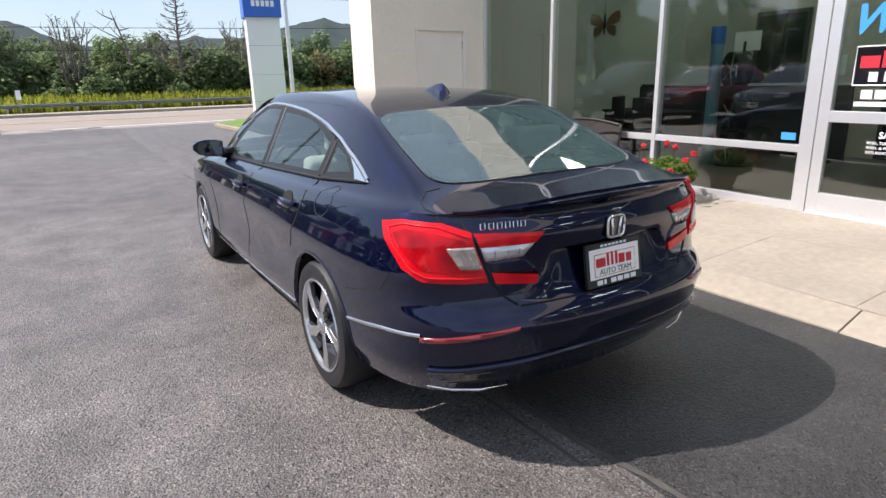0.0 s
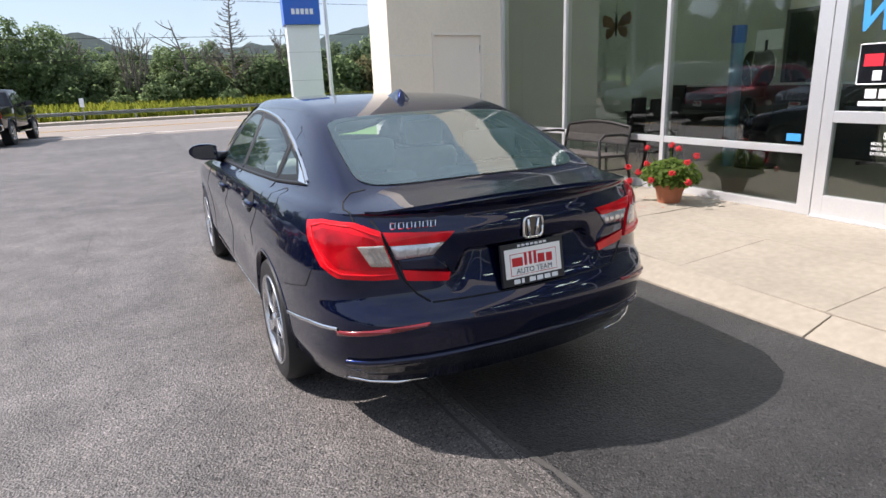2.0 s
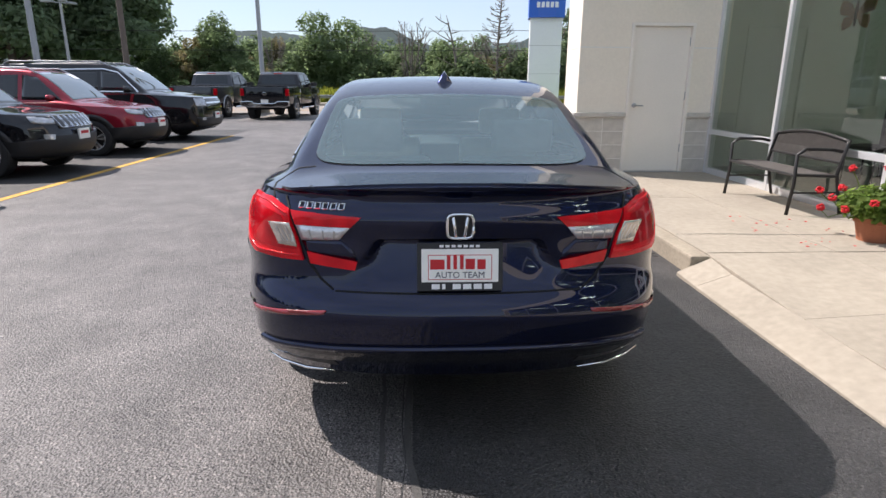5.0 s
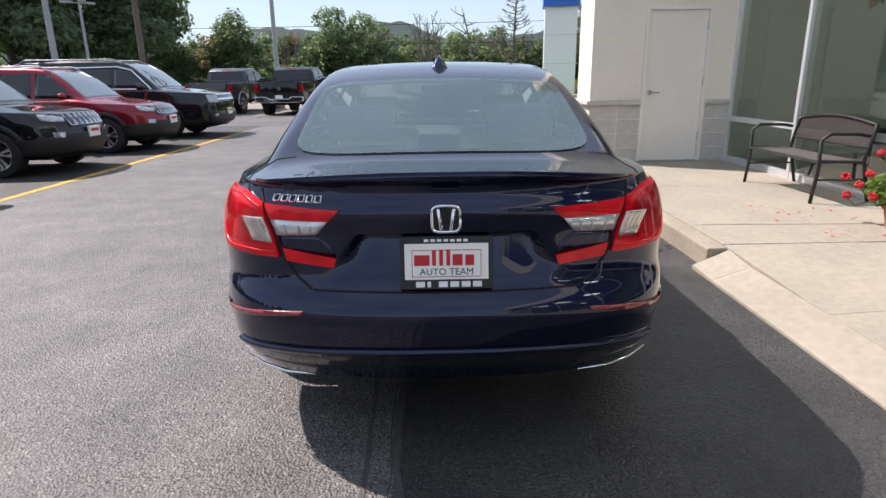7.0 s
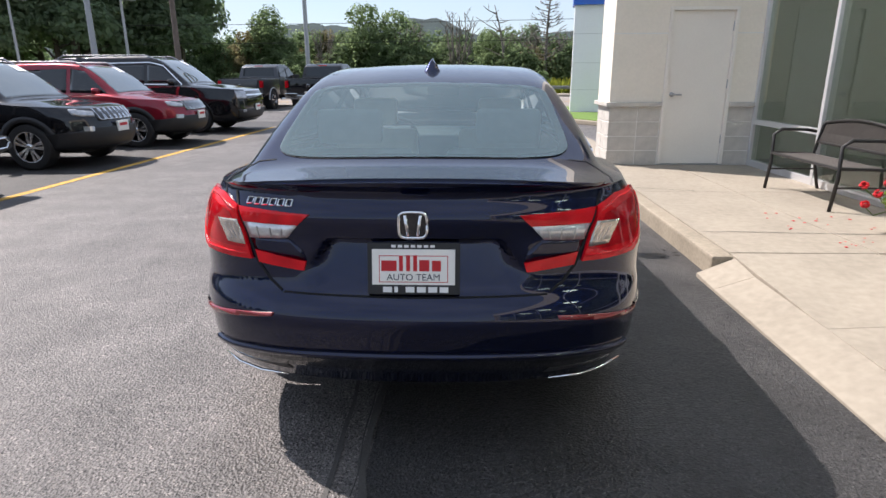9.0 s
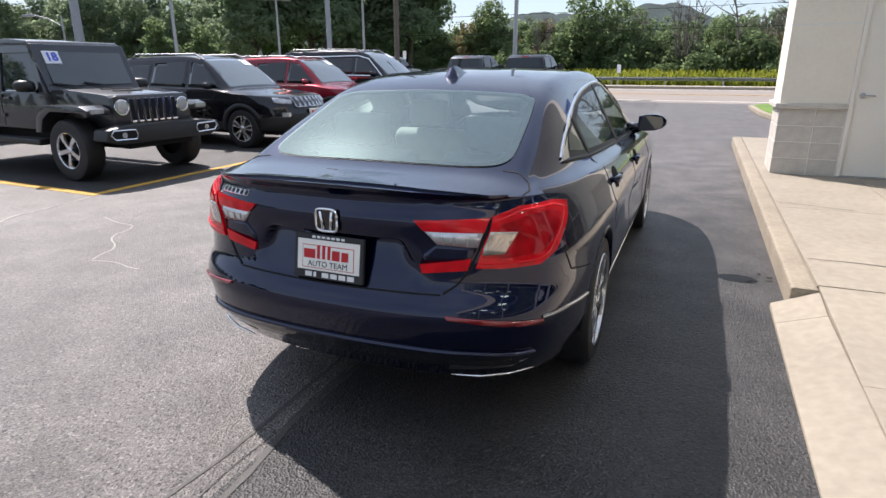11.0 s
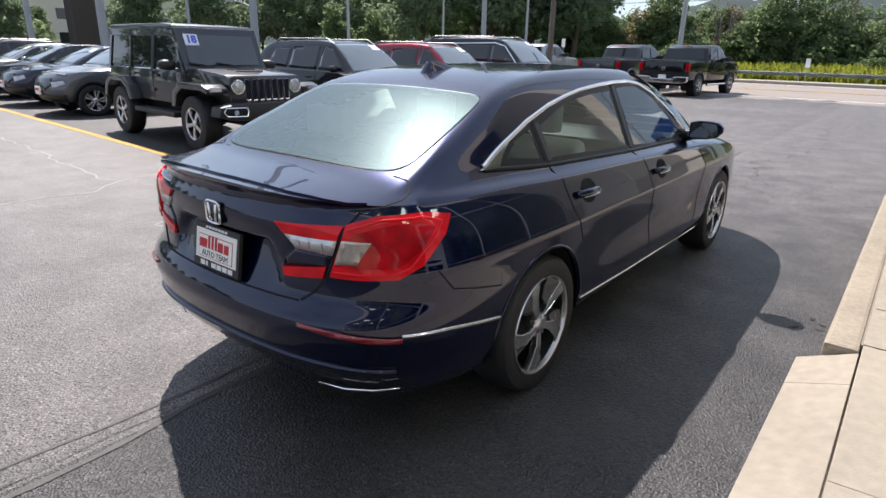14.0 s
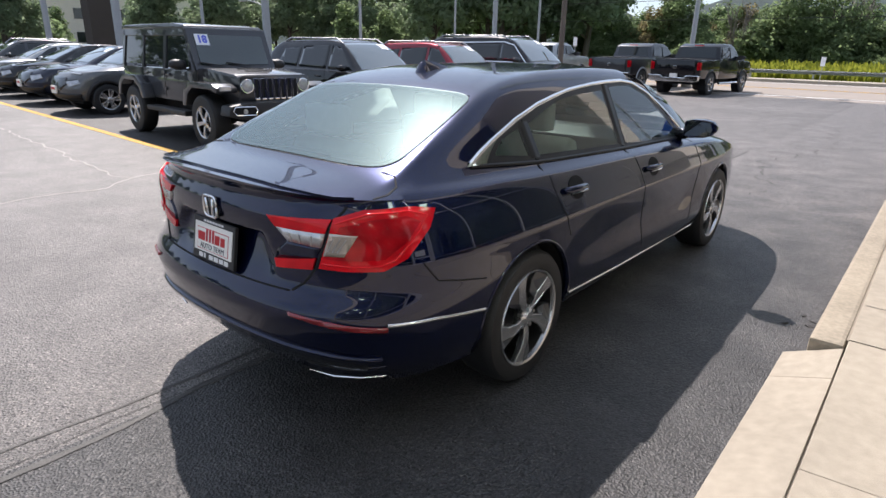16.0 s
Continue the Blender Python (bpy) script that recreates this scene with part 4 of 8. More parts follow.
def grow(poly, k):
    cx, cy = sum(p[0] for p in poly) / len(poly), sum(p[1] for p in poly) / len(poly)
    out = []
    for x, y in poly:
        d = math.hypot(x - cx, y - cy)
        out.append((cx + (x - cx) * (d + k) / d, cy + (y - cy) * (d + k) / d))
    return out


def mirror_shape(s, scale=1.0):
    """A wing-mirror housing about its foot, s: side."""
    bm = bmesh.new()
    rings = []
    for t, w, h in ((0.0, 0.10, 0.055), (0.25, 0.135, 0.07), (0.6, 0.13, 0.068), (0.85, 0.095, 0.052), (1.0, 0.03, 0.018)):
        x = s * (0.01 + 0.22 * t)
        ring = []
        for i in range(16):
            a = 2 * math.pi * i / 16
            c, sn = math.cos(a), math.sin(a)
            c, sn = math.copysign(abs(c) ** 0.7, c), math.copysign(abs(sn) ** 0.7, sn)
            ring.append(bm.verts.new((x, 0.03 * t + w * 0.75 * max(c, -0.35), h * sn + 0.075 + 0.01 * t)))
        rings.append(ring)
    for a, b in zip(rings, rings[1:]):
        for i in range(16):
            bm.faces.new((a[i], a[(i + 1) % 16], b[(i + 1) % 16], b[i]))
    bm.faces.new(rings[0])
    bm.faces.new(rings[-1])
    bmesh.ops.recalc_face_normals(bm, faces=bm.faces)
    bm.transform(Matrix.Scale(scale, 4))
    return bm


def seat(parent, x, y, z, back=0.62, w=0.25, rear=False):
    """Cushion, backrest and headrest inside the cabin, facing +y."""
    bm = box(x - w, x + w, y, y + 0.5, z, z + 0.16, 0.05)
    part("seat_cushion", bm, SEATCLOTH, parent, smooth=True)
    bm = prism([(y - 0.02, z + 0.1), (y + 0.12, z + 0.1), (y - 0.02, z + back), (y - 0.10, z + back + 0.02), (y - 0.17, z + back - 0.03)], x - w, x + w, "yz", 0.035)
    part("seat_back", bm, SEATCLOTH, parent, smooth=True)
    bm = box(x - w * 0.52, x + w * 0.52, y - 0.175, y - 0.075, z + back + 0.04, z + back + 0.20, 0.03)
    part("headrest", bm, SEATCLOTH, parent, smooth=True)


def main_car():
    S = Shell(MAIN_CAR)
    car = thing("sedan", "dark navy blue metallic four-door sedan parked on asphalt", "car", at=pose(CAR_X, CAR_Y, 0))

    def drop(c, n):
        x, y, z = c[:, 0], c[:, 1], c[:, 2]
        gone = np.zeros(len(x), bool)
        for q in (QUARTER, REAR_SIDE, FRONT_SIDE):
            gone |= inside(y, z, q) & (np.abs(x) > 0.5) & (z > 0.96)
        for q in (REAR_SCREEN, WINDSCREEN):
            gone |= inside(x, y, q) & (z > 0.96)
        for wy in WHEEL_Y:
            gone |= ((y - wy) ** 2 + (z - WHEEL_Z) ** 2 < 0.368 ** 2) & (np.abs(x) > 0.6)
        return gone

    part("body", S.skin("body", drop), NAVY, car, smooth=True, angle=38)
    side = lambda s, pts: [(s, y, z) for y, z in pts]
    for s in (-1, 1):
        d = (-s, 0, 0)
        for nm, q in (("quarter_window", QUARTER), ("rear_door_window", REAR_SIDE), ("front_door_window", FRONT_SIDE)):
            part(nm, S.patch(side(s, grow(q, 0.015)), d, 0.003, 0.0, 0.05), CARGLASS, car, smooth=True)
            edge = side(s, grow(q, 0.02))
            part("window_seal", S.strip(edge + edge[:1], d, 0.042, 0.0035), SEALBLK, car, angle=30)
        for pil in ([(1.29, 1.045), (1.295, 1.205)], [(2.22, 1.01), (2.30, 1.34)]):
            part("pillar_cover", S.strip(side(s, pil), d, 0.075, 0.0045), SEALBLK, car, "gloss black pillar cover", smooth=True)
        part("window_trim", S.strip(side(s, DLO_TOP), d, 0.020, 0.008, depth=0.012), CHROME, car, "bright chrome strip over the side windows", smooth=True)
        tail = [(0.80, 1.058), (0.955, 1.125), (1.06, 1.15), (0.975, 1.10), (0.93, 1.06)]
        part("window_trim_tail", S.patch(side(s, tail), d, 0.007, 0.01, 0.03), CHROME, car, smooth=True, angle=40)
        part("belt_trim", S.strip(side(s, DLO_LOW), d, 0.016, 0.006, depth=0.01), SEALBLK, car, smooth=True)
        # door and panel gaps
        for nm, pts, w in (("rear_door_gap", [(1.286, 1.02), (1.282, 0.93), (1.31, 0.85), (1.363, 0.764), (1.43, 0.665)], 0.007), ("middle_door_gap", [(2.216, 0.99), (2.26, 0.90), (2.30, 0.80), (2.384, 0.62), (2.43, 0.36)], 0.007),
                       ("front_door_gap", [(3.25, 0.955), (3.33, 0.80), (3.34, 0.62), (3.30, 0.36)], 0.007), ("bumper_gap", [(0.40, 0.775), (0.47, 0.690), (0.60, 0.66), (0.74, 0.632)], 0.006),
                       ("fender_gap", [(3.25, 0.955), (3.6, 0.93)], 0.006)):
            part(nm, S.strip(side(s, pts), d, w, 0.0015), DARK, car)
        part("sill_trim", S.strip(side(s, [(1.50, 0.327), (2.2, 0.297), (3.50, 0.272)]), d, 0.014, 0.006, depth=0.01), CHROME, car, "thin chrome strip along the sill", smooth=True)
        part("bumper_trim", S.strip([(s * 0.82, 0.25, 0.556), (s * 0.87, 0.456, 0.536), (s * 0.91, 0.742, 0.488)], (-s * 0.9, 0.45, 0), 0.013, 0.006, depth=0.01), CHROME, car, "thin chrome strip on the bumper", smooth=True)
        for hy in (1.47, 2.455):
            hz = 0.893 if hy < 2 else 0.868
            p, n = S.out((s, hy, hz), d, 0.0)
            bm = bmesh.new()
            add_tube(bm, [(p.x + s * 0.004, hy - 0.11, hz + 0.004), (p.x + s * 0.018, hy - 0.085, hz + 0.002), (p.x + s * 0.022, hy, hz), (p.x + s * 0.018, hy + 0.085, hz - 0.002), (p.x + s * 0.004, hy + 0.11, hz - 0.004)], [0.010, 0.016, 0.017, 0.016, 0.010], 12)
            bm.transform(Matrix.Translation((0, 0, hz)) @ Matrix.Diagonal((1, 1, 1.15, 1)) @ Matrix.Translation((0, 0, -hz)))
            h = part("door_handle", bm, NAVY, car, smooth=True)
            part("handle_trim", tube([(p.x + s * 0.030, hy - 0.085, hz - 0.013), (p.x + s * 0.035, hy, hz - 0.015), (p.x + s * 0.030, hy + 0.085, hz - 0.017)], 0.004, 8), CHROME, h, "chrome handle edge")
            cup = [(hy - 0.075 + 0.062 * math.cos(a) * 1.25, hz + 0.055 * math.sin(a)) for a in (2 * math.pi * i / 20 for i in range(20))]
            part("handle_cup", S.patch(side(s, [(hy + 0.02 + (y - hy + 0.075), z) for y, z in cup]), d, 0.0025, 0.0, 0.05), DARK, h)
        # wing mirror
        p, _ = S.out((s, 3.13, 0.985), d, 0.0)
        bm = mirror_shape(s, 0.93)
        bm.transform(pose(s * 0.835, 3.14, 0.968))
        mir = part("wing_mirror", bm, NAVY, car, "dark blue wing mirror with a black foot", smooth=True, angle=50)
        part("mirror_foot", tube([(p.x - s * 0.03, 3.16, 0.985), (s * 0.84, 3.16, 1.0), (s * 0.88, 3.15, 1.02)], [0.05, 0.04, 0.035], 10), GLOSSBLK, mir, smooth=True)
        face = [(s * (0.86 + 0.17 * a), 3.098 + 0.012 * a, 1.043 + b) for a, b in ((0, -0.05), (0.9, -0.045), (1.0, 0.0), (0.9, 0.045), (0.1, 0.055), (-0.02, 0.0))]
        bm = bmesh.new()
        bm.faces.new([bm.verts.new((x, y - 0.002, z)) for x, y, z in face])
        part("mirror_glass", bm, MATS["mirror_dark"], mir)
        # lamps
        p3 = lambda x, y, z: (s * x, y, z)
        dd = Vector((-s * 0.72, 0.69, 0)).normalized()
        outer = [p3(0.632, 0.17, 0.942), p3(0.715, 0.24, 0.972), p3(0.80, 0.38, 0.975), p3(0.84, 0.475, 0.958), p3(0.845, 0.44, 0.90), p3(0.825, 0.34, 0.80), p3(0.78, 0.27, 0.765), p3(0.66, 0.18, 0.758), p3(0.572, 0.148, 0.758)]
        lamp = part("tail_lamp", S.patch(outer, dd, 0.012, 0.03, 0.022), RED, car, "red tail lamp with a clear window", smooth=True, angle=45)
        core = [p3(0.655, 0.18, 0.918), p3(0.735, 0.26, 0.940), p3(0.79, 0.37, 0.945), p3(0.81, 0.42, 0.925), p3(0.80, 0.36, 0.86), p3(0.765, 0.29, 0.805), p3(0.68, 0.19, 0.797), p3(0.600, 0.15, 0.797)]
        part("lamp_core", S.patch(core, dd, 0.0148, 0.0, 0.022), MATS["lamp_inner"], lamp, "deeper red inner lens", smooth=True)
        guide = [p3(0.640, 0.17, 0.928), p3(0.725, 0.25, 0.957), p3(0.795, 0.375, 0.960), p3(0.826, 0.44, 0.942), p3(0.822, 0.39, 0.882), p3(0.797, 0.31, 0.800), p3(0.765, 0.27, 0.781), p3(0.67, 0.185, 0.777), p3(0.588, 0.15, 0.777)]
        part("light_guide", S.strip(guide, dd, 0.007, 0.0160, depth=0.004), GUIDE, lamp, "brighter red light guide round the lamp", smooth=True)
        part("lamp_window", S.patch([p3(0.712, 0.212, 0.893), p3(0.632, 0.155, 0.898), p3(0.600, 0.15, 0.808), p3(0.672, 0.185, 0.812)], dd, 0.0185, 0.004, 0.02), AMBERLAMP, lamp, "clear lens over the reflector", smooth=True)
        for k in range(3):
            t = 0.25 + 0.25 * k
            a, b = Vector(p3(0.700 - 0.072 * t, 0.205 - 0.05 * t, 0.885 + 0.005 * t)), Vector(p3(0.660 - 0.062 * t, 0.18 - 0.03 * t, 0.820 - 0.002 * t))
            part("reflector_rib", S.strip([a.lerp(b, 0.1), a.lerp(b, 0.9)], dd, 0.0035, 0.0192, depth=0.002), MATS["steel"], lamp)
        lid = part("lid_lamp", S.patch([p3(0.620, 0.1, 0.940), p3(0.355, 0.1, 0.928), p3(0.395, 0.1, 0.893), p3(0.603, 0.1, 0.893)], (0, 1, 0), 0.010, 0.02, 0.03), RED, car, "red and clear lamp on the boot lid", smooth=True, angle=45)
        part("lamp_window", S.patch([p3(0.601, 0.1, 0.892), p3(0.397, 0.1, 0.892), p3(0.440, 0.1, 0.842), p3(0.582, 0.1, 0.834)], (0, 1, 0), 0.009, 0.015, 0.03), CLEARLAMP, lid, "clear reversing lens", smooth=True)
        for a, b in ((p3(0.55, 0.1, 0.878), p3(0.545, 0.1, 0.836)), (p3(0.50, 0.1, 0.878), p3(0.498, 0.1, 0.840)), (p3(0.455, 0.1, 0.878), p3(0.462, 0.1, 0.845))):
            part("reflector_rib", S.strip([a, b], (0, 1, 0), 0.0035, 0.0112, depth=0.002), MATS["steel"], lid)
        part("lamp_foot", S.patch([p3(0.563, 0.1, 0.792), p3(0.375, 0.1, 0.762), p3(0.385, 0.1, 0.728), p3(0.550, 0.1, 0.748)], (0, 1, 0), 0.010, 0.02, 0.03), RED, lid, smooth=True, angle=45)
        part("lamp_bezel", S.patch([p3(0.581, 0.1, 0.833), p3(0.440, 0.1, 0.841), p3(0.39, 0.1, 0.80), p3(0.375, 0.1, 0.764), p3(0.563, 0.1, 0.793)], (0, 1, 0), 0.005, 0.01, 0.03), NAVY, lid, smooth=True)
        refl = [p3(0.812, 0.25, 0.549), p3(0.66, 0.1, 0.574), p3(0.498, 0.04, 0.588), p3(0.505, 0.04, 0.574), p3(0.66, 0.1, 0.556), p3(0.812, 0.25, 0.530)]
        part("reflector", S.patch(refl, Vector((-s * 0.5, 0.87, 0)), 0.009, 0.012, 0.015), MATS["lamp_dim"], car, "dark red reflector strip", smooth=True)
        fin = [p3(0.775, 0.30, 0.325), p3(0.70, 0.24, 0.312), p3(0.60, 0.19, 0.303), p3(0.485, 0.16, 0.302)]
        part("exhaust_trim", tube([Vector(p) + Vector((0, -0.02, 0)) for p in fin], [0.004, 0.006, 0.007, 0.004], 8), CHROME, car, "chrome exhaust trim in the bumper", smooth=True)
        part("exhaust_outlet", S.patch([p3(0.74, 0.2, 0.375), p3(0.50, 0.1, 0.385), p3(0.49, 0.1, 0.318), p3(0.72, 0.2, 0.335)], Vector((-s * 0.4, 0.9, 0)), 0.002, 0.0, 0.04), BLACKPL, car)
        # wheel wells
        for wy in WHEEL_Y:
            bm = bmesh.new()
            n = 20
            rows = [[bm.verts.new((s * x, wy + 0.374 * math.cos(a), WHEEL_Z + 0.374 * math.sin(a))) for x in (0.885, 0.55)] for a in (math.pi * (-0.02 + 1.04 * i / n) for i in range(n + 1))]
            for a, b in zip(rows, rows[1:]):
                bm.faces.new((a[0], a[1], b[1], b[0]))
            bm.faces.new([r[1] for r in rows])
            part("wheel_well", bm, DARK, car)
            part("arch_lip", S.strip(ring_pts(wy, WHEEL_Z, 0.374, -6, 186, 40, s), d, 0.014, 0.003, depth=0.03), NAVY, car, smooth=True)
        part("deck_gap", S.strip([p3(0.572, 0.47, 1.2), p3(0.64, 0.47, 1.2), p3(0.688, 0.43, 1.2), p3(0.712, 0.36, 1.2), p3(0.70, 0.25, 1.2), p3(0.668, 0.215, 1.2)], (0, 0, -1), 0.007, 0.0015), DARK, car)
        part("lid_gap", S.strip([p3(0.646, 0.1, 0.985), p3(0.630, 0.1, 0.945), p3(0.56, 0.1, 0.750), p3(0.515, 0.1, 0.690), p3(0.468, 0.1, 0.655)], (0, 1, 0), 0.008, 0.003, depth=0.02), DARK, car)
    part("lid_gap_low", S.strip([(-0.46, 0.1, 0.651), (0, 0.1, 0.648), (0.46, 0.1, 0.651)], (0, 1, 0), 0.008, 0.002, depth=0.01), DARK, car)
    part("bumper_valance", S.patch([(-0.74, 0.1, 0.392), (-0.43, 0.1, 0.418), (0, 0.1, 0.42), (0.43, 0.1, 0.418), (0.74, 0.1, 0.392), (0.72, 0.1, 0.352), (0.4, 0.1, 0.365), (0, 0.1, 0.368), (-0.4, 0.1, 0.365), (-0.72, 0.1, 0.352)], (0, 1, 0), 0.006, 0.006, 0.04), GLOSSBLK, car)
    part("bumper_ridge", S.strip([(-0.78, 0.1, 0.408), (-0.6, 0.1, 0.425), (-0.3, 0.1, 0.434), (0, 0.1, 0.436), (0.3, 0.1, 0.434), (0.6, 0.1, 0.425), (0.78, 0.1, 0.408)], (0, 1, 0), 0.022, 0.014, depth=0.014), NAVY, car, smooth=True)
    part("spoiler_lip", S.strip([(-0.655, 0.20, 1.2), (-0.61, 0.150, 1.2), (-0.54, 0.118, 1.2), (-0.40, 0.085, 1.2), (0, 0.066, 1.2), (0.40, 0.085, 1.2), (0.54, 0.118, 1.2), (0.61, 0.150, 1.2), (0.655, 0.20, 1.2)], (0, 0.25, -1), 0.026, 0.008, depth=0.012), NAVY, car, smooth=True, angle=50)
    # screens
    for nm, q, d in (("rear_screen", REAR_SCREEN, (0, 0.55, -1)), ("windscreen", WINDSCREEN, (0, -0.45, -1))):
        pts = [S.out((x, y, 2), (0, 0, -1))[0] for x, y in rounded(grow(q, 0.016), 2)]
        part(nm, S.patch(pts, d, 0.004, 0.0, 0.05), REARGLASS if nm == "rear_screen" else CARGLASS, car, smooth=True)
        edge = [S.out((x, y, 2), (0, 0, -1))[0] for x, y in rounded(grow(q, 0.0), 2)]
        part("screen_border", S.strip(edge + edge[:1], d, 0.034, 0.0012), SEALBLK, car, "black printed border under the glass", angle=30)
    # badges and plate
    def rear_at(x, z, lift=0.0):
        return S.out((x, 0.1, z), (0, 1, 0), lift)[0]

    e = rear_at(0, 0.902)
    badge = part("badge", box(-0.047, 0.047, e.y - 0.008, e.y + 0.004, 0.858, 0.946, 0.003), GLOSSBLK, car, "chrome-framed badge")
    ring = [(0.047 * math.copysign(abs(math.cos(a)) ** 0.45, math.cos(a)), 0.902 + 0.044 * math.copysign(abs(math.sin(a)) ** 0.45, math.sin(a))) for a in (2 * math.pi * i / 40 for i in range(41))]
    part("badge_ring", tube([(x, e.y - 0.010, z) for x, z in ring], 0.0055, 8), CHROME, badge, smooth=True)
    for pts in ([(-0.026, 0.936), (-0.016, 0.866)], [(0.026, 0.936), (0.016, 0.866)]):
        part("badge_bar", tube([(x, e.y - 0.011, z) for x, z in pts], 0.0065, 8), CHROME, badge, smooth=True)
    for i in range(6):
        x = -0.592 + i * 0.030
        p = rear_at(x + 0.010, 0.963, 0.0)
        ring = [(x, 0.953), (x + 0.020, 0.953), (x + 0.026, 0.973), (x + 0.006, 0.973), (x, 0.953)]
        script = tube([(a, p.y - 0.0045 + (b - 0.963) * 0.51, b) for a, b in ring], 0.0030, 6)
        part("script_bar", script, CHROME, car, "small chrome script bar" if i == 0 else "")
    p0, p1 = rear_at(0, 0.672), rear_at(0, 0.83)
    plate = part("plate_frame", prism([(-0.157, 0.660), (0.157, 0.660), (0.157, 0.838), (-0.157, 0.838)], -0.016, 0.0, "xz", 0.003), BLACKPL, car, "black dealer plate frame")
    tilt = math.degrees(math.atan2(p1.y - p0.y, 0.158))
    plate.matrix_basis = Matrix.Translation((0, p0.y - 0.014, 0.66)) @ pose(0, 0, 0, -tilt * 0.5, 0, 0) @ Matrix.Translation((0, 0, -0.66))
    part("plate", box(-0.141, 0.141, -0.0185, -0.012, 0.694, 0.816, 0.0015), PLATEWHITE, plate, "white paper plate with red and navy print")
    part("plate_rule", prism([(-0.117, 0.703), (0.117, 0.703), (0.117, 0.795), (-0.117, 0.795)], -0.0195, -0.018, "xz"), MATS["plate_red"], plate)
    part("plate_field", prism([(-0.1145, 0.7055), (0.1145, 0.7055), (0.1145, 0.7925), (-0.1145, 0.7925)], -0.0203, -0.0185, "xz"), PLATEWHITE, plate)
    for x, w, h in ((-0.083, 0.052, 0.036), (-0.042, 0.013, 0.052), (-0.018, 0.013, 0.054), (0.006, 0.013, 0.054), (0.037, 0.034, 0.038), (0.078, 0.030, 0.036)):
        part("print_bar", box(x - w / 2, x + w / 2, -0.022, -0.0195, 0.742, 0.742 + h, 0.0), PLATERED, plate)
    letters("print_words", "AUTO TEAM", 0.032, Matrix.Translation((0, -0.0212, 0.720)) @ STAND_S, INK, plate, 0.0005, 0.0, width=0.18)
    for i in range(6):
        x = -0.104 + i * 0.0385
        part("frame_bar", box(x - 0.0, x + (0.012 if i == 1 else 0.030), -0.0178, -0.0155, 0.668, 0.687), MATS["white_paint"], plate)
    for i in range(7):
        part("frame_bar", box(-0.075 + i * 0.022, -0.060 + i * 0.022, -0.0178, -0.0155, 0.822, 0.831), MATS["white_paint"], plate)
    # shark fin
    bm = bmesh.new()
    zf = S.out((0, 1.38, 2), (0, 0, -1))[0].z
    prof = [(1.31, 0.028, 0.0), (1.325, 0.024, 0.052), (1.36, 0.014, 0.060), (1.42, 0.012, 0.045), (1.50, 0.008, 0.018), (1.56, 0.003, 0.0)]
    rows = []
    for y, w, h in prof:
        zb = S.out((0, y, 2), (0, 0, -1))[0].z - 0.004
        rows.append([bm.verts.new(q) for q in ((-max(w * 1.8, 0.012), y, zb), (-w, y + 0.004, zb + h * 0.7), (0, y, zb + h + 0.004), (w, y + 0.004, zb + h * 0.7), (max(w * 1.8, 0.012), y, zb))])
    for a, b in zip(rows, rows[1:]):
        for i in range(4):
            bm.faces.new((a[i], a[i + 1], b[i + 1], b[i]))
    bm.faces.new(rows[0])
    bmesh.ops.recalc_face_normals(bm, faces=bm.faces)
    part("roof_antenna", bm, NAVY, car, "blue shark-fin antenna on the roof", smooth=True, angle=60)
    for s in (-1, 1):
        part("roof_gutter", S.strip([(s * 0.575, y, 2) for y in (1.25, 1.6, 2.0, 2.4, 2.7)], (0, 0, -1), 0.012, 0.0015), GLOSSBLK, car)
    # fuel flap
    ring = [(1.04 + 0.085 * math.cos(a), 0.955 + 0.062 * math.sin(a)) for a in (2 * math.pi * i / 32 for i in range(33))]
    part("fuel_flap_gap", S.strip([(-1, y, z) for y, z in ring], (1, 0, 0), 0.005, 0.0012), DARK, car)
    wheel = turbine_wheel("wheel", WHEEL_R, 0.236, 0.215, car)
    place_wheels(wheel, car, 0.80, WHEEL_Y, WHEEL_Z)
    part("underbody", box(-0.60, 0.60, 0.42, 4.5, 0.20, 0.31), DARK, car)
    # cabin
    part("cabin_floor", box(-0.72, 0.72, 0.5, 3.5, 0.32, 0.42), DASH, car)
    part("floor_pan", box(-0.885, 0.885, 1.50, 3.53, 0.285, 0.305), DARK, car)
    part("rear_shelf", prism([(0.46, 1.03), (0.98, 0.98), (0.98, 0.94), (0.46, 0.98)], -0.62, 0.62, "yz"), SHELF, car)
    part("high_brake_lamp", box(-0.16, 0.16, 0.50, 0.56, 1.045, 1.068, 0.004), DASH, car)
    for x in (-0.38, 0.38):
        seat(car, x, 2.0, 0.45, 0.60, 0.25)
        seat(car, x * 0.98, 1.12, 0.43, 0.60, 0.29)
    part("dashboard", prism([(3.0, 0.6), (3.02, 0.92), (3.2, 0.97), (3.6, 0.95), (3.6, 0.6)], -0.70, 0.70, "yz", 0.02), DASH, car)
    wheel_ring = [(-0.38 + 0.185 * math.cos(a), 2.83 - 0.06 * math.sin(a), 0.90 + 0.175 * math.sin(a)) for a in (2 * math.pi * i / 28 for i in range(29))]
    bm = tube(wheel_ring, 0.015, 8)
    add_box(bm, -0.55, -0.21, 2.84, 2.87, 0.87, 0.92)
    part("steering_wheel", bm, BLACKPL, car, smooth=True)
    part("headlining", prism([(1.35, 1.375), (2.0, 1.40), (2.6, 1.385), (2.6, 1.375), (2.0, 1.39), (1.35, 1.365)], -0.50, 0.50, "yz"), HEADLINER, car)
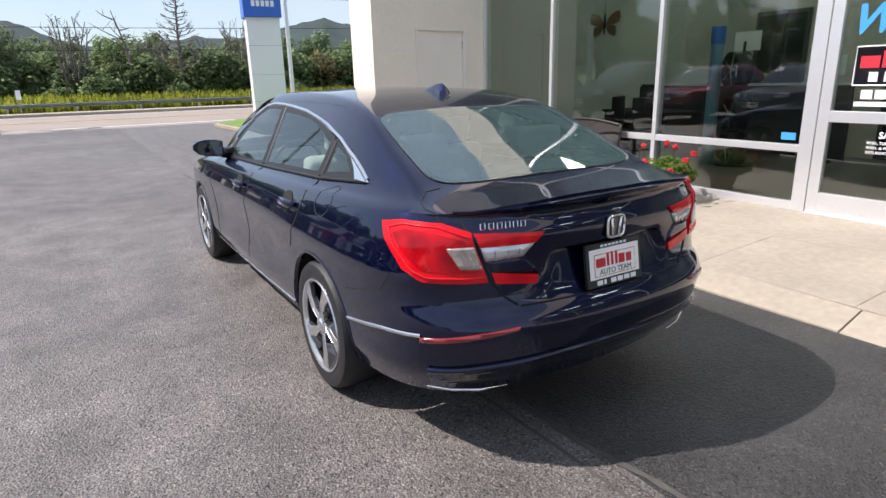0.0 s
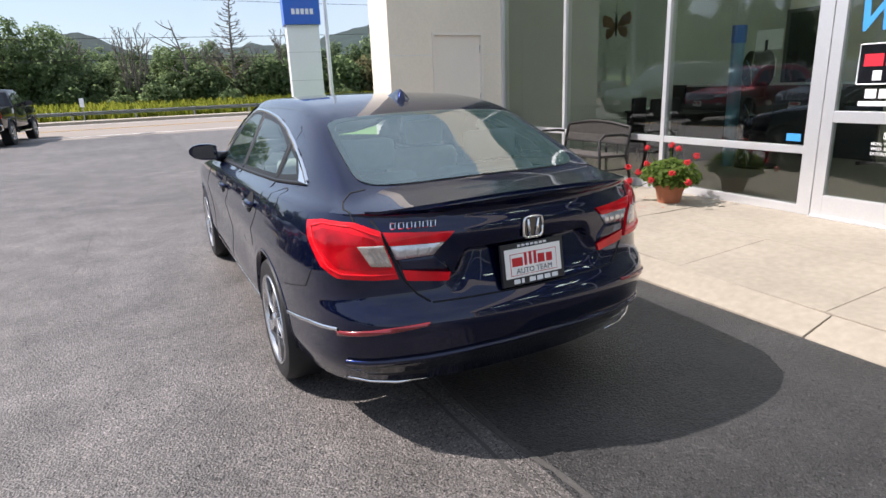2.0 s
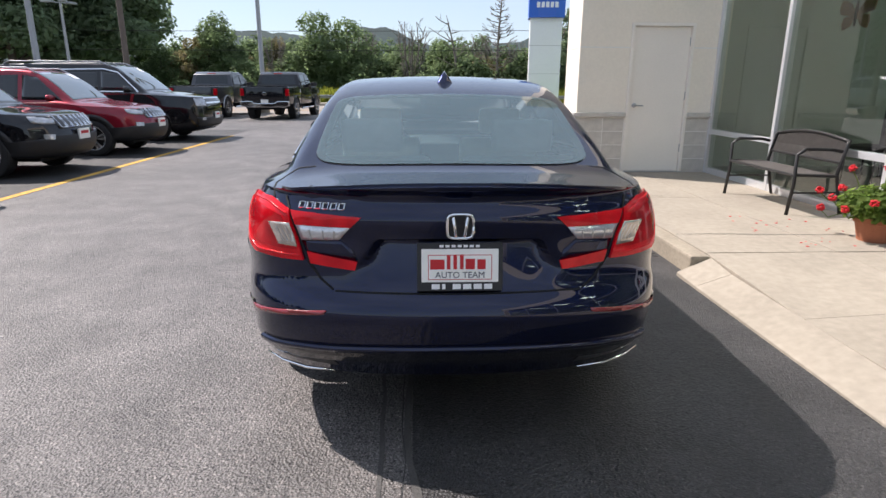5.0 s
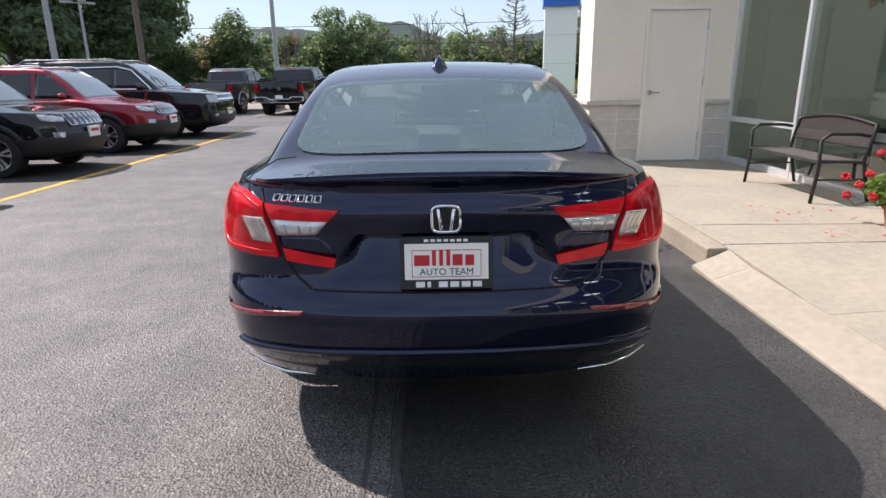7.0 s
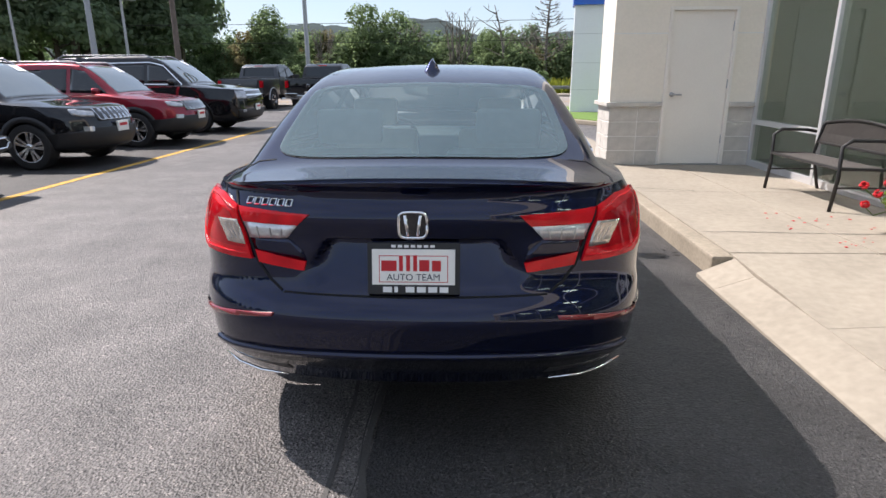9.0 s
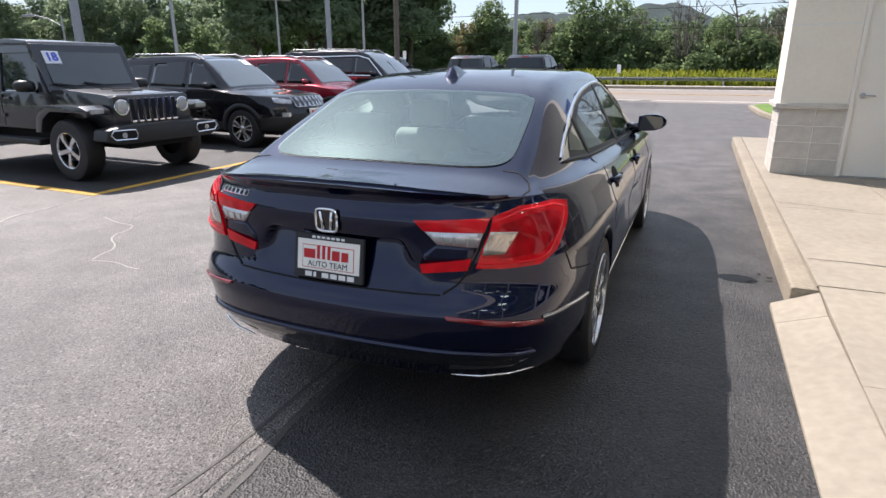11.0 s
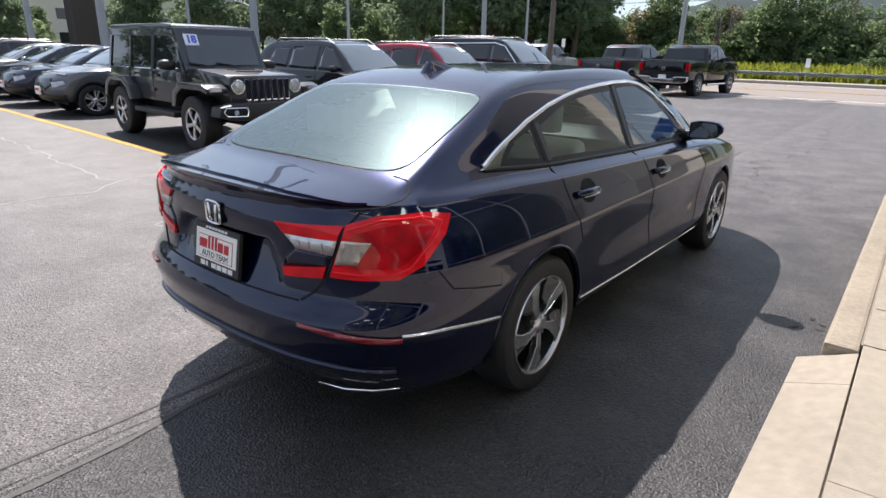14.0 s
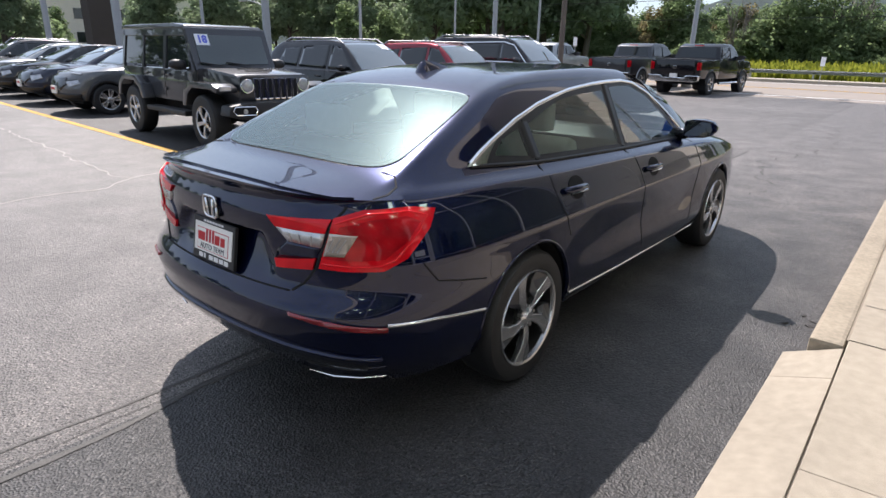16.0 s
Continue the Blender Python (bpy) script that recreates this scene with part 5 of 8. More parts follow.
    part("inner_mirror", box(-0.12, 0.12, 2.86, 2.88, 1.235, 1.30, 0.008), BLACKPL, car)
    for s in (-1, 1):
        part("inner_door", box(min(s * 0.74, s * 0.78), max(s * 0.74, s * 0.78), 1.3, 3.3, 0.42, 0.96), DASH, car)
    for ob in car.children_recursive:
        if ob.type == "MESH" and ob.name.split(".")[0] in ("body", "tail_lamp", "lamp_core", "lid_lamp", "lamp_window", "lamp_foot", "rear_screen", "windscreen", "rear_door_window", "front_door_window", "quarter_window"):
            even_normals(ob.data, 14 if ob.name.startswith("body") else 6)
    return car


lens("lamp_inner", (0.25, 0.001, 0.005), (0.50, 0.003, 0.010))
mat("lamp_dim", (0.20, 0.008, 0.012), 0.15, coat=1.0)
main_car()


# ---- parked vehicles ----
BLACKCAR = car_paint("black_car_paint", (0.010, 0.010, 0.012), 0.3, 0.3)
REDCAR = car_paint("red_car_paint", (0.21, 0.008, 0.020), 0.5, 0.32)
GREYCAR = car_paint("grey_car_paint", (0.115, 0.118, 0.124), 0.5, 0.35)
SILVERCAR = car_paint("silver_car_paint", (0.36, 0.37, 0.38), 0.7, 0.35)
CHARCOAL = car_paint("charcoal_car_paint", (0.054, 0.055, 0.060), 0.6, 0.36)
BLUECAR = car_paint("dark_blue_car_paint", (0.014, 0.018, 0.035), 0.5, 0.33)
HEADLAMP = mat("headlamp", (0.42, 0.43, 0.45), 0.1, metal=0.4, coat=1.0, vary=0.5, scale=16)
AMBER = mat("amber_lens", (0.65, 0.22, 0.02), 0.15, coat=1.0)
STICKER = mat("sticker_blue", (0.10, 0.14, 0.62), 0.6)
STICKERW = mat("sticker_white", (0.78, 0.80, 0.86), 0.6)


def suv_profile(L, W, H, belt, hood, cowl, top, nose=0.0, n=7.0, back=0.35, bow=0.24):
    h = W / 2
    return dict(L=L, n=n, low=0.30, bow=0.0, fbow=bow, rbow=0.04, slope=(H - 0.12 - belt) / 0.20, crown=0.03, nu=46, nv=96, nk=20, kroof=0.09, kdeck=0.05,
                rear=[(0.2, 0.12), (0.5, 0.0), (0.9, 0.02), (1.3, 0.05)],
                front=[(0.25, 0.16), (0.40, 0.04), (0.55, 0.0), (hood - 0.32, 0.015 + 0.1 * nose), (hood - 0.20, 0.05 + 0.3 * nose), (hood - 0.10, 0.12 + 0.7 * nose), (hood, 0.22 + nose), (hood + 0.1, 0.36 + nose), (1.5, 0.8)],
                half=[(0.25, h - 0.07), (0.4, h - 0.02), (0.6, h - 0.005), (0.8, h), (0.92, h - 0.012), (belt, h - 0.04), (belt + 0.15, h - 0.08)],
                shoulder=[(0, belt - 0.02), (L * 0.3, belt - 0.02), (cowl - 0.3, belt - 0.03), (cowl + 0.4, min(belt - 0.04, hood - 0.05)), (L - 0.25, hood - 0.08), (L, hood - 0.11)],
                spine=[(0, 0.8), (0.10, 1.15), (back, H - 0.14), (back + 0.35, H - 0.03), (L * 0.42, H), (top - 0.3, H - 0.01), (top, H - 0.05), (top + 0.12, H - 0.10), (cowl, hood + 0.03), (cowl + 0.35, hood - 0.25), (L, 0.2)],
                deck=[(0, belt), (cowl - 0.2, hood + 0.04), (cowl + 0.2, hood + 0.03), (L - 0.6, hood - 0.03), (L - 0.2, hood - 0.06), (L, hood - 0.09)],
                belt_x=[(0, h - 0.13), (0.6, h - 0.11), (cowl - 0.2, h - 0.11), (cowl + 0.5, h - 0.25), (L, h - 0.4)],
                belt_z=[(0, belt), (cowl, belt - 0.02), (L, belt - 0.1)])


def road_car(name, label, at, P, paint, H, belt, wheels, wr, side_w, screen, style, group, sticker=None, mirrors=None):
    """A parked car about its rear end, facing +y. side_w: window outlines (y, z); screen: (half width low, y low, half width high, y high)."""
    S = Shell(P)
    L, h = P["L"], max(p[1] for p in P["half"])
    car = thing(name, label, "car", group, at)

    def drop(c, n):
        x, y, z = c[:, 0], c[:, 1], c[:, 2]
        gone = np.zeros(len(x), bool)
        for wy in wheels:
            gone |= ((y - wy) ** 2 + (z - wr) ** 2 < (wr + 0.035) ** 2) & (np.abs(x) > 0.55)
        return gone

    part("body", S.skin("body", drop), paint, car, smooth=True, angle=45)
    for s in (-1, 1):
        d = (-s, 0, 0)
        for i, q in enumerate(side_w):
            part("side_window", S.patch([(s, y, z) for y, z in q], d, 0.004, 0.004, 0.09), TINT, car, smooth=True)
        if style.get("chrome_dlo"):
            edge = [(s, y, z) for y, z in style["chrome_dlo"]]
            part("window_trim", S.strip(edge, d, 0.025, 0.006, 0.06), CHROME, car)
        for wy in wheels:
            if style.get("cladding"):
                part("arch_trim", S.strip(ring_pts(wy, wr, wr + 0.06, -4, 184, 24, s), d, 0.085, 0.014, 0.04, 0.03), BLACKPL, car, smooth=True)
            else:
                part("arch_lip", S.strip(ring_pts(wy, wr, wr + 0.045, -6, 186, 24, s), d, 0.032, 0.005, 0.04, 0.03), paint, car, smooth=True)
            bm = bmesh.new()
            n = 12
            rows = [[bm.verts.new((s * x, wy + (wr + 0.04) * math.cos(a), wr + (wr + 0.04) * math.sin(a))) for x in (h - 0.05, 0.45)] for a in (math.pi * i / n for i in range(n + 1))]
            for a, b in zip(rows, rows[1:]):
                bm.faces.new((a[0], a[1], b[1], b[0]))
            bm.faces.new([r[1] for r in rows])
            part("wheel_well", bm, DARK, car)
        if style.get("cladding"):
            part("sill_cladding", S.patch([(s, wheels[0] + wr, 0.34), (s, wheels[1] - wr, 0.34), (s, wheels[1] - wr, 0.47), (s, wheels[0] + wr, 0.47)], d, 0.008, 0.01, 0.1), BLACKPL, car)
        for y in style.get("doors", ()):
            part("door_gap", S.strip([(s, y, belt - 0.05), (s, y + 0.05, 0.7), (s, y + 0.06, 0.42)], d, 0.012, 0.002, 0.06), DARK, car)
            p, _ = S.out((s, y - 0.18, belt - 0.12), d)
            part("door_handle", tube([(p.x, y - 0.28, belt - 0.12), (p.x + s * 0.03, y - 0.2, belt - 0.12), (p.x, y - 0.1, belt - 0.12)], 0.014, 6), paint, car)
        my = mirrors or (screen[1] - 0.35)
        bm = mirror_shape(s, 0.95 if H < 1.8 else 1.2)
        bm.transform(pose(s * (h - 0.10), my, belt - 0.02))
        part("wing_mirror", bm, style.get("mirror", paint), car, smooth=True)
        # headlamps and lower lamps
        hl = [(s * x, L, z) for x, z in style["lamp"]]
        part("headlamp", S.patch(hl, Vector((-s * 0.35, -0.94, 0)), 0.02, 0.03, 0.03), HEADLAMP, car, "clear headlamp", smooth=True)
        part("lamp_brow", S.strip([(s * style["lamp"][0][0], L, style["lamp"][0][1] + 0.004), (s * style["lamp"][1][0], L, style["lamp"][1][1] + 0.004)], Vector((-s * 0.35, -0.94, 0)), 0.012, 0.024), BLACKPL, car)
        if style.get("fog"):
            part("fog_lamp", S.patch([(s * x, L, z) for x, z in style["fog"]], Vector((-s * 0.4, -0.9, 0)), 0.026, 0.03, 0.04), style.get("fogmat", HEADLAMP), car)
        if style.get("rails"):
            zr = S.out((s * (h - 0.36), L * 0.4, 3), (0, 0, -1))[0].z
            y0, y1 = style["rails"]
            bm = tube([(s * (h - 0.36), y0, S.out((s * (h - 0.36), y0, 3), (0, 0, -1))[0].z), (s * (h - 0.36), y0 + 0.15, zr + 0.055), (s * (h - 0.36), y1 - 0.2, zr + 0.055), (s * (h - 0.36), y1, S.out((s * (h - 0.36), y1, 3), (0, 0, -1))[0].z)], 0.016, 8)
            part("roof_rail", bm, style.get("railmat", STEEL), car, "satin roof rail")
    wl, yl, wh, yh = screen
    pts = [S.out((x, y, 4), (0, 0, -1))[0] for x, y in ((-wl, yl), (wl, yl), (wh, yh), (-wh, yh))]
    part("windscreen", S.patch(pts, (0, -0.6, -1), 0.006, 0.004, 0.08), SCREEN, car, "windscreen that mirrors the sky", smooth=True)
    part("wiper", S.strip([(-wl * 0.85, yl - 0.05, 4), (0.0, yl - 0.1, 4)], (0, -0.3, -1), 0.02, 0.018, 0.1), BLACKPL, car)
    # front face
    g = style["grille"]
    part("grille", S.patch([(x, L, z) for x, z in g["outline"]], (0, -1, 0), 0.018, 0.03, 0.04), style.get("grillemat", GLOSSBLK), car, "dark front grille", smooth=True)
    for x, z0, z1, w in g.get("slots", ()):
        bm = bmesh.new()
        ring = [(x - w, z0), (x + w, z0), (x + w, z1), (x - w, z1), (x - w, z0)]
        add_tube(bm, [S.out((a, L, b), (0, -1, 0), 0.024)[0] for a, b in ring], 0.012, 6)
        part("grille_slot", bm, CHROME, car)
    for x0, x1, z in g.get("bars", ()):
        part("grille_bar", S.strip([(x0, L, z), ((x0 + x1) / 2, L, z), (x1, L, z)], (0, -1, 0), 0.04, 0.028, 0.05, 0.014), CHROME, car)
    lo = style["lower"]
    part("lower_bumper", S.patch([(x, L, z) for x, z in lo], (0, -1, 0), 0.022, 0.03, 0.05), BLACKPL, car, "black lower bumper", smooth=True)
    pl = S.out((0, L, style["plate_z"]), (0, -1, 0), 0.0)[0]
    plate = part("plate", box(-0.15, 0.15, pl.y + 0.012, pl.y + 0.045, style["plate_z"] - 0.08, style["plate_z"] + 0.08, 0.004), PLATEWHITE, car, "white dealer plate")
    part("print_bar", box(-0.11, 0.11, pl.y + 0.045, pl.y + 0.047, style["plate_z"] + 0.0, style["plate_z"] + 0.045), PLATERED, plate)
    if sticker:
        x, y = sticker
        a = S.patch([S.out((px, py, 4), (0, 0, -1))[0] for px, py in ((x - 0.11, y - 0.09), (x + 0.11, y - 0.09), (x + 0.11, y + 0.09), (x - 0.11, y + 0.09))], (0, -0.6, -1), 0.012, 0.0, 0.2)
        part("price_sticker", a, STICKERW, car, "pale year sticker on the windscreen")
    wheel = make_wheel("wheel", wr, wr * 0.66, 0.23, 5, "twin", car)
    place_wheels(wheel, car, h - 0.125, wheels, wr)
    part("underbody", box(-h + 0.25, h - 0.25, 0.3, L - 0.3, 0.24, 0.5), DARK, car)
    return car


def faces_aisle(front_x, y, L, turn=0.0):
    return pose(front_x, y, 0, 0, 0, -90 + turn) @ Matrix.Translation((0, -L, 0))


SEVEN = lambda z0, z1, step, w: [(step * (i - 3), z0, z1, w) for i in range(7)]
CH_P = suv_profile(4.62, 1.86, 1.67, 1.06, 1.02, 3.35, 2.55, nose=0.12, n=5.5)
CH_STYLE = dict(cladding=True, doors=(1.35, 2.35), chrome_dlo=None, rails=(0.7, 2.6), railmat=STEEL,
                lamp=[(0.52, 0.865), (0.76, 0.895), (0.88, 0.90), (0.88, 0.83), (0.76, 0.80), (0.54, 0.79)],
                grille=dict(outline=[(-0.47, 0.90), (0.47, 0.90), (0.45, 0.72), (-0.45, 0.72)], slots=SEVEN(0.73, 0.89, 0.125, 0.048)),
                lower=[(-0.90, 0.55), (-0.6, 0.62), (0.6, 0.62), (0.90, 0.55), (0.86, 0.31), (-0.86, 0.31)], fog=[(0.62, 0.64), (0.80, 0.65), (0.80, 0.58), (0.64, 0.57)], plate_z=0.62)
CH_SIDE = [[(0.62, 1.13), (1.30, 1.10), (1.33, 1.50), (0.78, 1.46)], [(1.38, 1.10), (2.28, 1.08), (2.25, 1.55), (1.41, 1.52)], [(2.36, 1.08), (3.12, 1.07), (2.62, 1.50), (2.33, 1.55)]]
CH_SCREEN = (0.70, 3.28, 0.58, 2.60)
FRONT = -3.62
road_car("suv", "black compact suv with seven-slot grille, parked nose out", faces_aisle(FRONT, 10.15, 4.62), CH_P, BLACKCAR, 1.67, 1.06, (0.95, 3.66), 0.355, CH_SIDE, CH_SCREEN, CH_STYLE, "parked vehicles", (-0.42, 2.72))
road_car("suv", "red compact suv with seven-slot grille, parked nose out", faces_aisle(FRONT, 13.2, 4.62), CH_P, REDCAR, 1.67, 1.06, (0.95, 3.66), 0.355, CH_SIDE, CH_SCREEN, CH_STYLE, "parked vehicles", (-0.42, 2.72))
TA_P = suv_profile(5.4, 2.04, 1.90, 1.18, 1.17, 4.05, 3.15, n=8.5, back=0.3, bow=0.12)
TA_STYLE = dict(doors=(1.9, 3.0), rails=(0.6, 3.1), railmat=STEEL, chrome_dlo=[(0.55, 1.22), (3.85, 1.20), (3.35, 1.66), (3.0, 1.74), (0.75, 1.70)],
                lamp=[(0.58, 1.03), (0.96, 1.04), (0.96, 0.85), (0.60, 0.86)],
                grille=dict(outline=[(-0.58, 1.04), (0.58, 1.04), (0.58, 0.80), (-0.58, 0.80)], bars=((-0.57, 0.57, 1.035), (-0.57, 0.57, 0.925), (-0.57, 0.57, 0.81))),
                lower=[(-0.90, 0.58), (0.90, 0.58), (0.85, 0.36), (-0.85, 0.36)], fog=[(0.70, 0.58), (0.84, 0.58), (0.84, 0.52), (0.70, 0.52)], plate_z=0.62)
TA_SIDE = [[(0.62, 1.26), (1.75, 1.25), (1.75, 1.66), (0.80, 1.64)], [(1.82, 1.25), (2.88, 1.24), (2.86, 1.69), (1.82, 1.67)], [(2.96, 1.24), (3.76, 1.23), (3.28, 1.64), (2.94, 1.69)]]
road_car("suv", "large black suv with chrome grille bars, parked nose out", faces_aisle(FRONT + 0.1, 16.5, 5.4), TA_P, BLACKCAR, 1.90, 1.18, (1.15, 4.15), 0.40, TA_SIDE, (0.80, 3.96, 0.68, 3.18), TA_STYLE, "parked vehicles", (-0.45, 3.35))

# row of smaller cars that face the near aisle
KO_P = suv_profile(4.17, 1.80, 1.55, 0.98, 0.98, 3.05, 2.2, nose=0.14, n=5.2)
KO_STYLE = dict(cladding=True, doors=(1.2, 2.15), rails=(0.6, 2.4), lamp=[(0.50, 0.70), (0.80, 0.74), (0.86, 0.66), (0.60, 0.58)],
                grille=dict(outline=[(-0.42, 0.78), (0.42, 0.78), (0.50, 0.66), (0.30, 0.52), (-0.30, 0.52), (-0.50, 0.66)], bars=()), lower=[(-0.75, 0.45), (0.75, 0.45), (0.70, 0.33), (-0.70, 0.33)],
                fog=[(0.55, 0.875), (0.85, 0.86), (0.85, 0.835), (0.55, 0.85)], plate_z=0.52)
KO_SIDE = [[(0.55, 1.06), (1.15, 1.03), (1.18, 1.38), (0.75, 1.33)], [(1.22, 1.03), (2.05, 1.0), (2.02, 1.43), (1.24, 1.40)], [(2.12, 1.0), (2.85, 0.98), (2.35, 1.37), (2.10, 1.43)]]
KO_SCREEN = (0.66, 2.98, 0.56, 2.30)
PLAIN = dict(KO_STYLE, cladding=False, rails=None)
SE_P = suv_profile(4.65, 1.80, 1.45, 0.93, 0.94, 3.35, 2.45, nose=0.16, n=5.2, back=0.9)
SE_SIDE = [[(1.0, 1.0), (1.5, 0.98), (1.5, 1.28), (1.25, 1.25)], [(1.55, 0.98), (2.3, 0.96), (2.28, 1.34), (1.56, 1.30)], [(2.38, 0.96), (3.12, 0.94), (2.6, 1.27), (2.36, 1.34)]]
ROW = [(-10.9, "grey small suv parked at the yellow line", "suv", KO_P, GREYCAR, 1.55, 0.98, (0.8, 3.40), 0.33, KO_SIDE, KO_SCREEN, KO_STYLE),
       (-13.6, "dark blue saloon parked at the yellow line", "sedan", SE_P, BLUECAR, 1.45, 0.93, (0.95, 3.65), 0.32, SE_SIDE, (0.66, 3.25, 0.56, 2.5), PLAIN),
       (-16.3, "black saloon parked at the yellow line", "sedan", SE_P, BLACKCAR, 1.45, 0.93, (0.95, 3.65), 0.32, SE_SIDE, (0.66, 3.25, 0.56, 2.5), PLAIN),
       (-19.0, "silver saloon parked at the yellow line", "sedan", SE_P, SILVERCAR, 1.45, 0.93, (0.95, 3.65), 0.32, SE_SIDE, (0.66, 3.25, 0.56, 2.5), PLAIN),
       (-21.7, "dark small suv parked at the yellow line", "suv", KO_P, CHARCOAL, 1.55, 0.98, (0.8, 3.40), 0.33, KO_SIDE, KO_SCREEN, KO_STYLE),
       (-24.4, "grey saloon parked at the yellow line", "sedan", SE_P, GREYCAR, 1.45, 0.93, (0.95, 3.65), 0.32, SE_SIDE, (0.66, 3.25, 0.56, 2.5), PLAIN)]
for x, lab, nm, P, paint, H, belt, wh, wr, sw, sc, st in ROW:
    y = 5.55 - (x + 3.4) * 0.048
    road_car(nm, lab, pose(x, y, 0, 0, 0, 180 - 2.5) @ Matrix.Translation((0, -P["L"], 0)), P, paint, H, belt, wh, wr, sw, sc, st, "parked vehicles", (-0.4, sc[3] + 0.15))


def offroad_car(at):
    """A boxy four-door off-roader about its rear end, facing +y."""
    car = thing("off_roader", "charcoal boxy four-door off-roader with seven-slot grille", "car", "parked vehicles", at)
    W = 0.74
    tub = [(0.15, 0.62), (0.15, 1.12), (3.02, 1.14), (3.05, 0.62)]
    part("tub", prism(tub, -W, W, "yz", 0.035), CHARCOAL, car, smooth=True, angle=40)
    hood = [(3.0, 0.72), (3.0, 1.16), (3.35, 1.17), (4.05, 1.11), (4.14, 1.05), (4.16, 0.66)]
    bm = prism(hood, -0.66, 0.66, "yz", 0.03)
    for v in bm.verts:
        k = max(0, (v.co.y - 3.2) / 0.95)
        v.co.x *= 1 - 0.14 * k
    part("hood", bm, CHARCOAL, car, smooth=True, angle=40)
    for y in (3.45, 3.7):
        part("hood_vent", box(-0.22, 0.22, y, y + 0.04, 1.165 - (y - 3.35) * 0.085, 1.18 - (y - 3.35) * 0.085), BLACKPL, car)
    grille = part("grille", prism([(-0.60, 0.72), (0.60, 0.72), (0.585, 1.08), (0.53, 1.105), (-0.53, 1.105), (-0.585, 1.08)], 4.14, 4.20, "xz", 0.018), CHARCOAL, car, "seven-slot front panel", smooth=True, angle=40)
    for i in range(7):
        x = (i - 3) * 0.108
        part("slot", box(x - 0.032, x + 0.032, 4.195, 4.204, 0.76, 1.05, 0.004), DARK, grille)
        ring = [(x - 0.036, 0.755), (x + 0.036, 0.755), (x + 0.036, 1.055), (x - 0.036, 1.055), (x - 0.036, 0.755)]
        part("slot_rim", tube([(a, 4.204, b) for a, b in ring], 0.0125, 6), CHROME, grille)
        part("slot_foot", box(x - 0.036, x + 0.036, 4.198, 4.222, 0.745, 0.775, 0.006), CHROME, grille)
    for s in (-1, 1):
        bm = lathe([(0, 0.01), (0.06, 0.022), (0.088, 0.012), (0.092, 0.0)], 24, "z")
        bm.transform(pose(s * 0.475, 4.195, 0.95, -90, 0, 0))
        lamp = part("headlamp", bm, HEADLAMP, car, "round headlamp in a bright ring", smooth=True)
        part("lamp_ring", tube([(s * 0.475 + 0.096 * math.cos(a), 4.205, 0.95 + 0.096 * math.sin(a)) for a in (2 * math.pi * i / 24 for i in range(25))], 0.010, 6), CHROME, lamp)
        # front wing
        arch = [(3.02, 0.62), (3.10, 0.86), (3.30, 0.985), (4.02, 0.985), (4.18, 0.93), (4.16, 0.86), (3.98, 0.90), (3.40, 0.90), (3.22, 0.80), (3.14, 0.62)]
        part("front_wing", prism(arch, min(s * 0.62, s * 0.94), max(s * 0.62, s * 0.94), "yz", 0.012), CHARCOAL, car, smooth=True, angle=40)
        part("turn_lamp", box(min(s * 0.72, s * 0.90), max(s * 0.72, s * 0.90), 4.165, 4.197, 0.885, 0.955, 0.012), HEADLAMP, car, "clear side lamp on the wing")
        rear = [(0.30, 0.62), (0.40, 0.86), (0.62, 0.985), (1.18, 0.985), (1.40, 0.86), (1.50, 0.62), (1.40, 0.62), (1.30, 0.80), (1.12, 0.90), (0.66, 0.90), (0.50, 0.80), (0.42, 0.62)]
        part("rear_wing", prism(rear, min(s * 0.70, s * 0.94), max(s * 0.70, s * 0.94), "yz", 0.012), CHARCOAL, car, smooth=True, angle=40)
        part("side_step", box(min(s * 0.72, s * 0.92), max(s * 0.72, s * 0.92), 1.52, 3.02, 0.44, 0.52, 0.02), BLACKPL, car)
        # cabin sides
        for q in ([(0.20, 1.17), (1.02, 1.17), (1.02, 1.64), (0.26, 1.64)], [(1.10, 1.17), (1.92, 1.17), (1.92, 1.64), (1.10, 1.64)], [(2.02, 1.17), (2.92, 1.17), (2.72, 1.64), (2.02, 1.64)]):
            bm = prism(q, min(s * 0.70, s * 0.715), max(s * 0.70, s * 0.715), "yz")
            for v in bm.verts:
                v.co.x -= s * 0.09 * (v.co.z - 1.14) / 0.6
            part("side_window", bm, TINT, car)
        for q in ([(0.12, 1.12), (0.20, 1.12), (0.26, 1.74), (0.14, 1.74)], [(1.02, 1.12), (1.10, 1.12), (1.10, 1.74), (1.02, 1.74)], [(1.92, 1.12), (2.02, 1.12), (2.02, 1.74), (1.92, 1.74)], [(2.92, 1.12), (3.02, 1.12), (2.76, 1.74), (2.68, 1.74)],
                  [(0.14, 1.64), (2.74, 1.64), (2.72, 1.76), (0.14, 1.76)]):
            bm = prism(q, min(s * 0.68, s * 0.735), max(s * 0.68, s * 0.735), "yz", 0.008)
            for v in bm.verts:
                v.co.x -= s * 0.09 * (v.co.z - 1.14) / 0.6
            part("door_pillar", bm, CHARCOAL, car)
        for y0, y1 in ((1.06, 1.97), (1.97, 3.0)):
            part("door_gap", box(s * 0.742 - 0.002, s * 0.742 + 0.002, y0 - 0.005, y0 + 0.005, 0.66, 1.12), DARK, car)
            part("door_handle", box(min(s * 0.74, s * 0.775), max(s * 0.74, s * 0.775), y0 + 0.12, y0 + 0.27, 1.02, 1.055, 0.008), CHARCOAL, car)
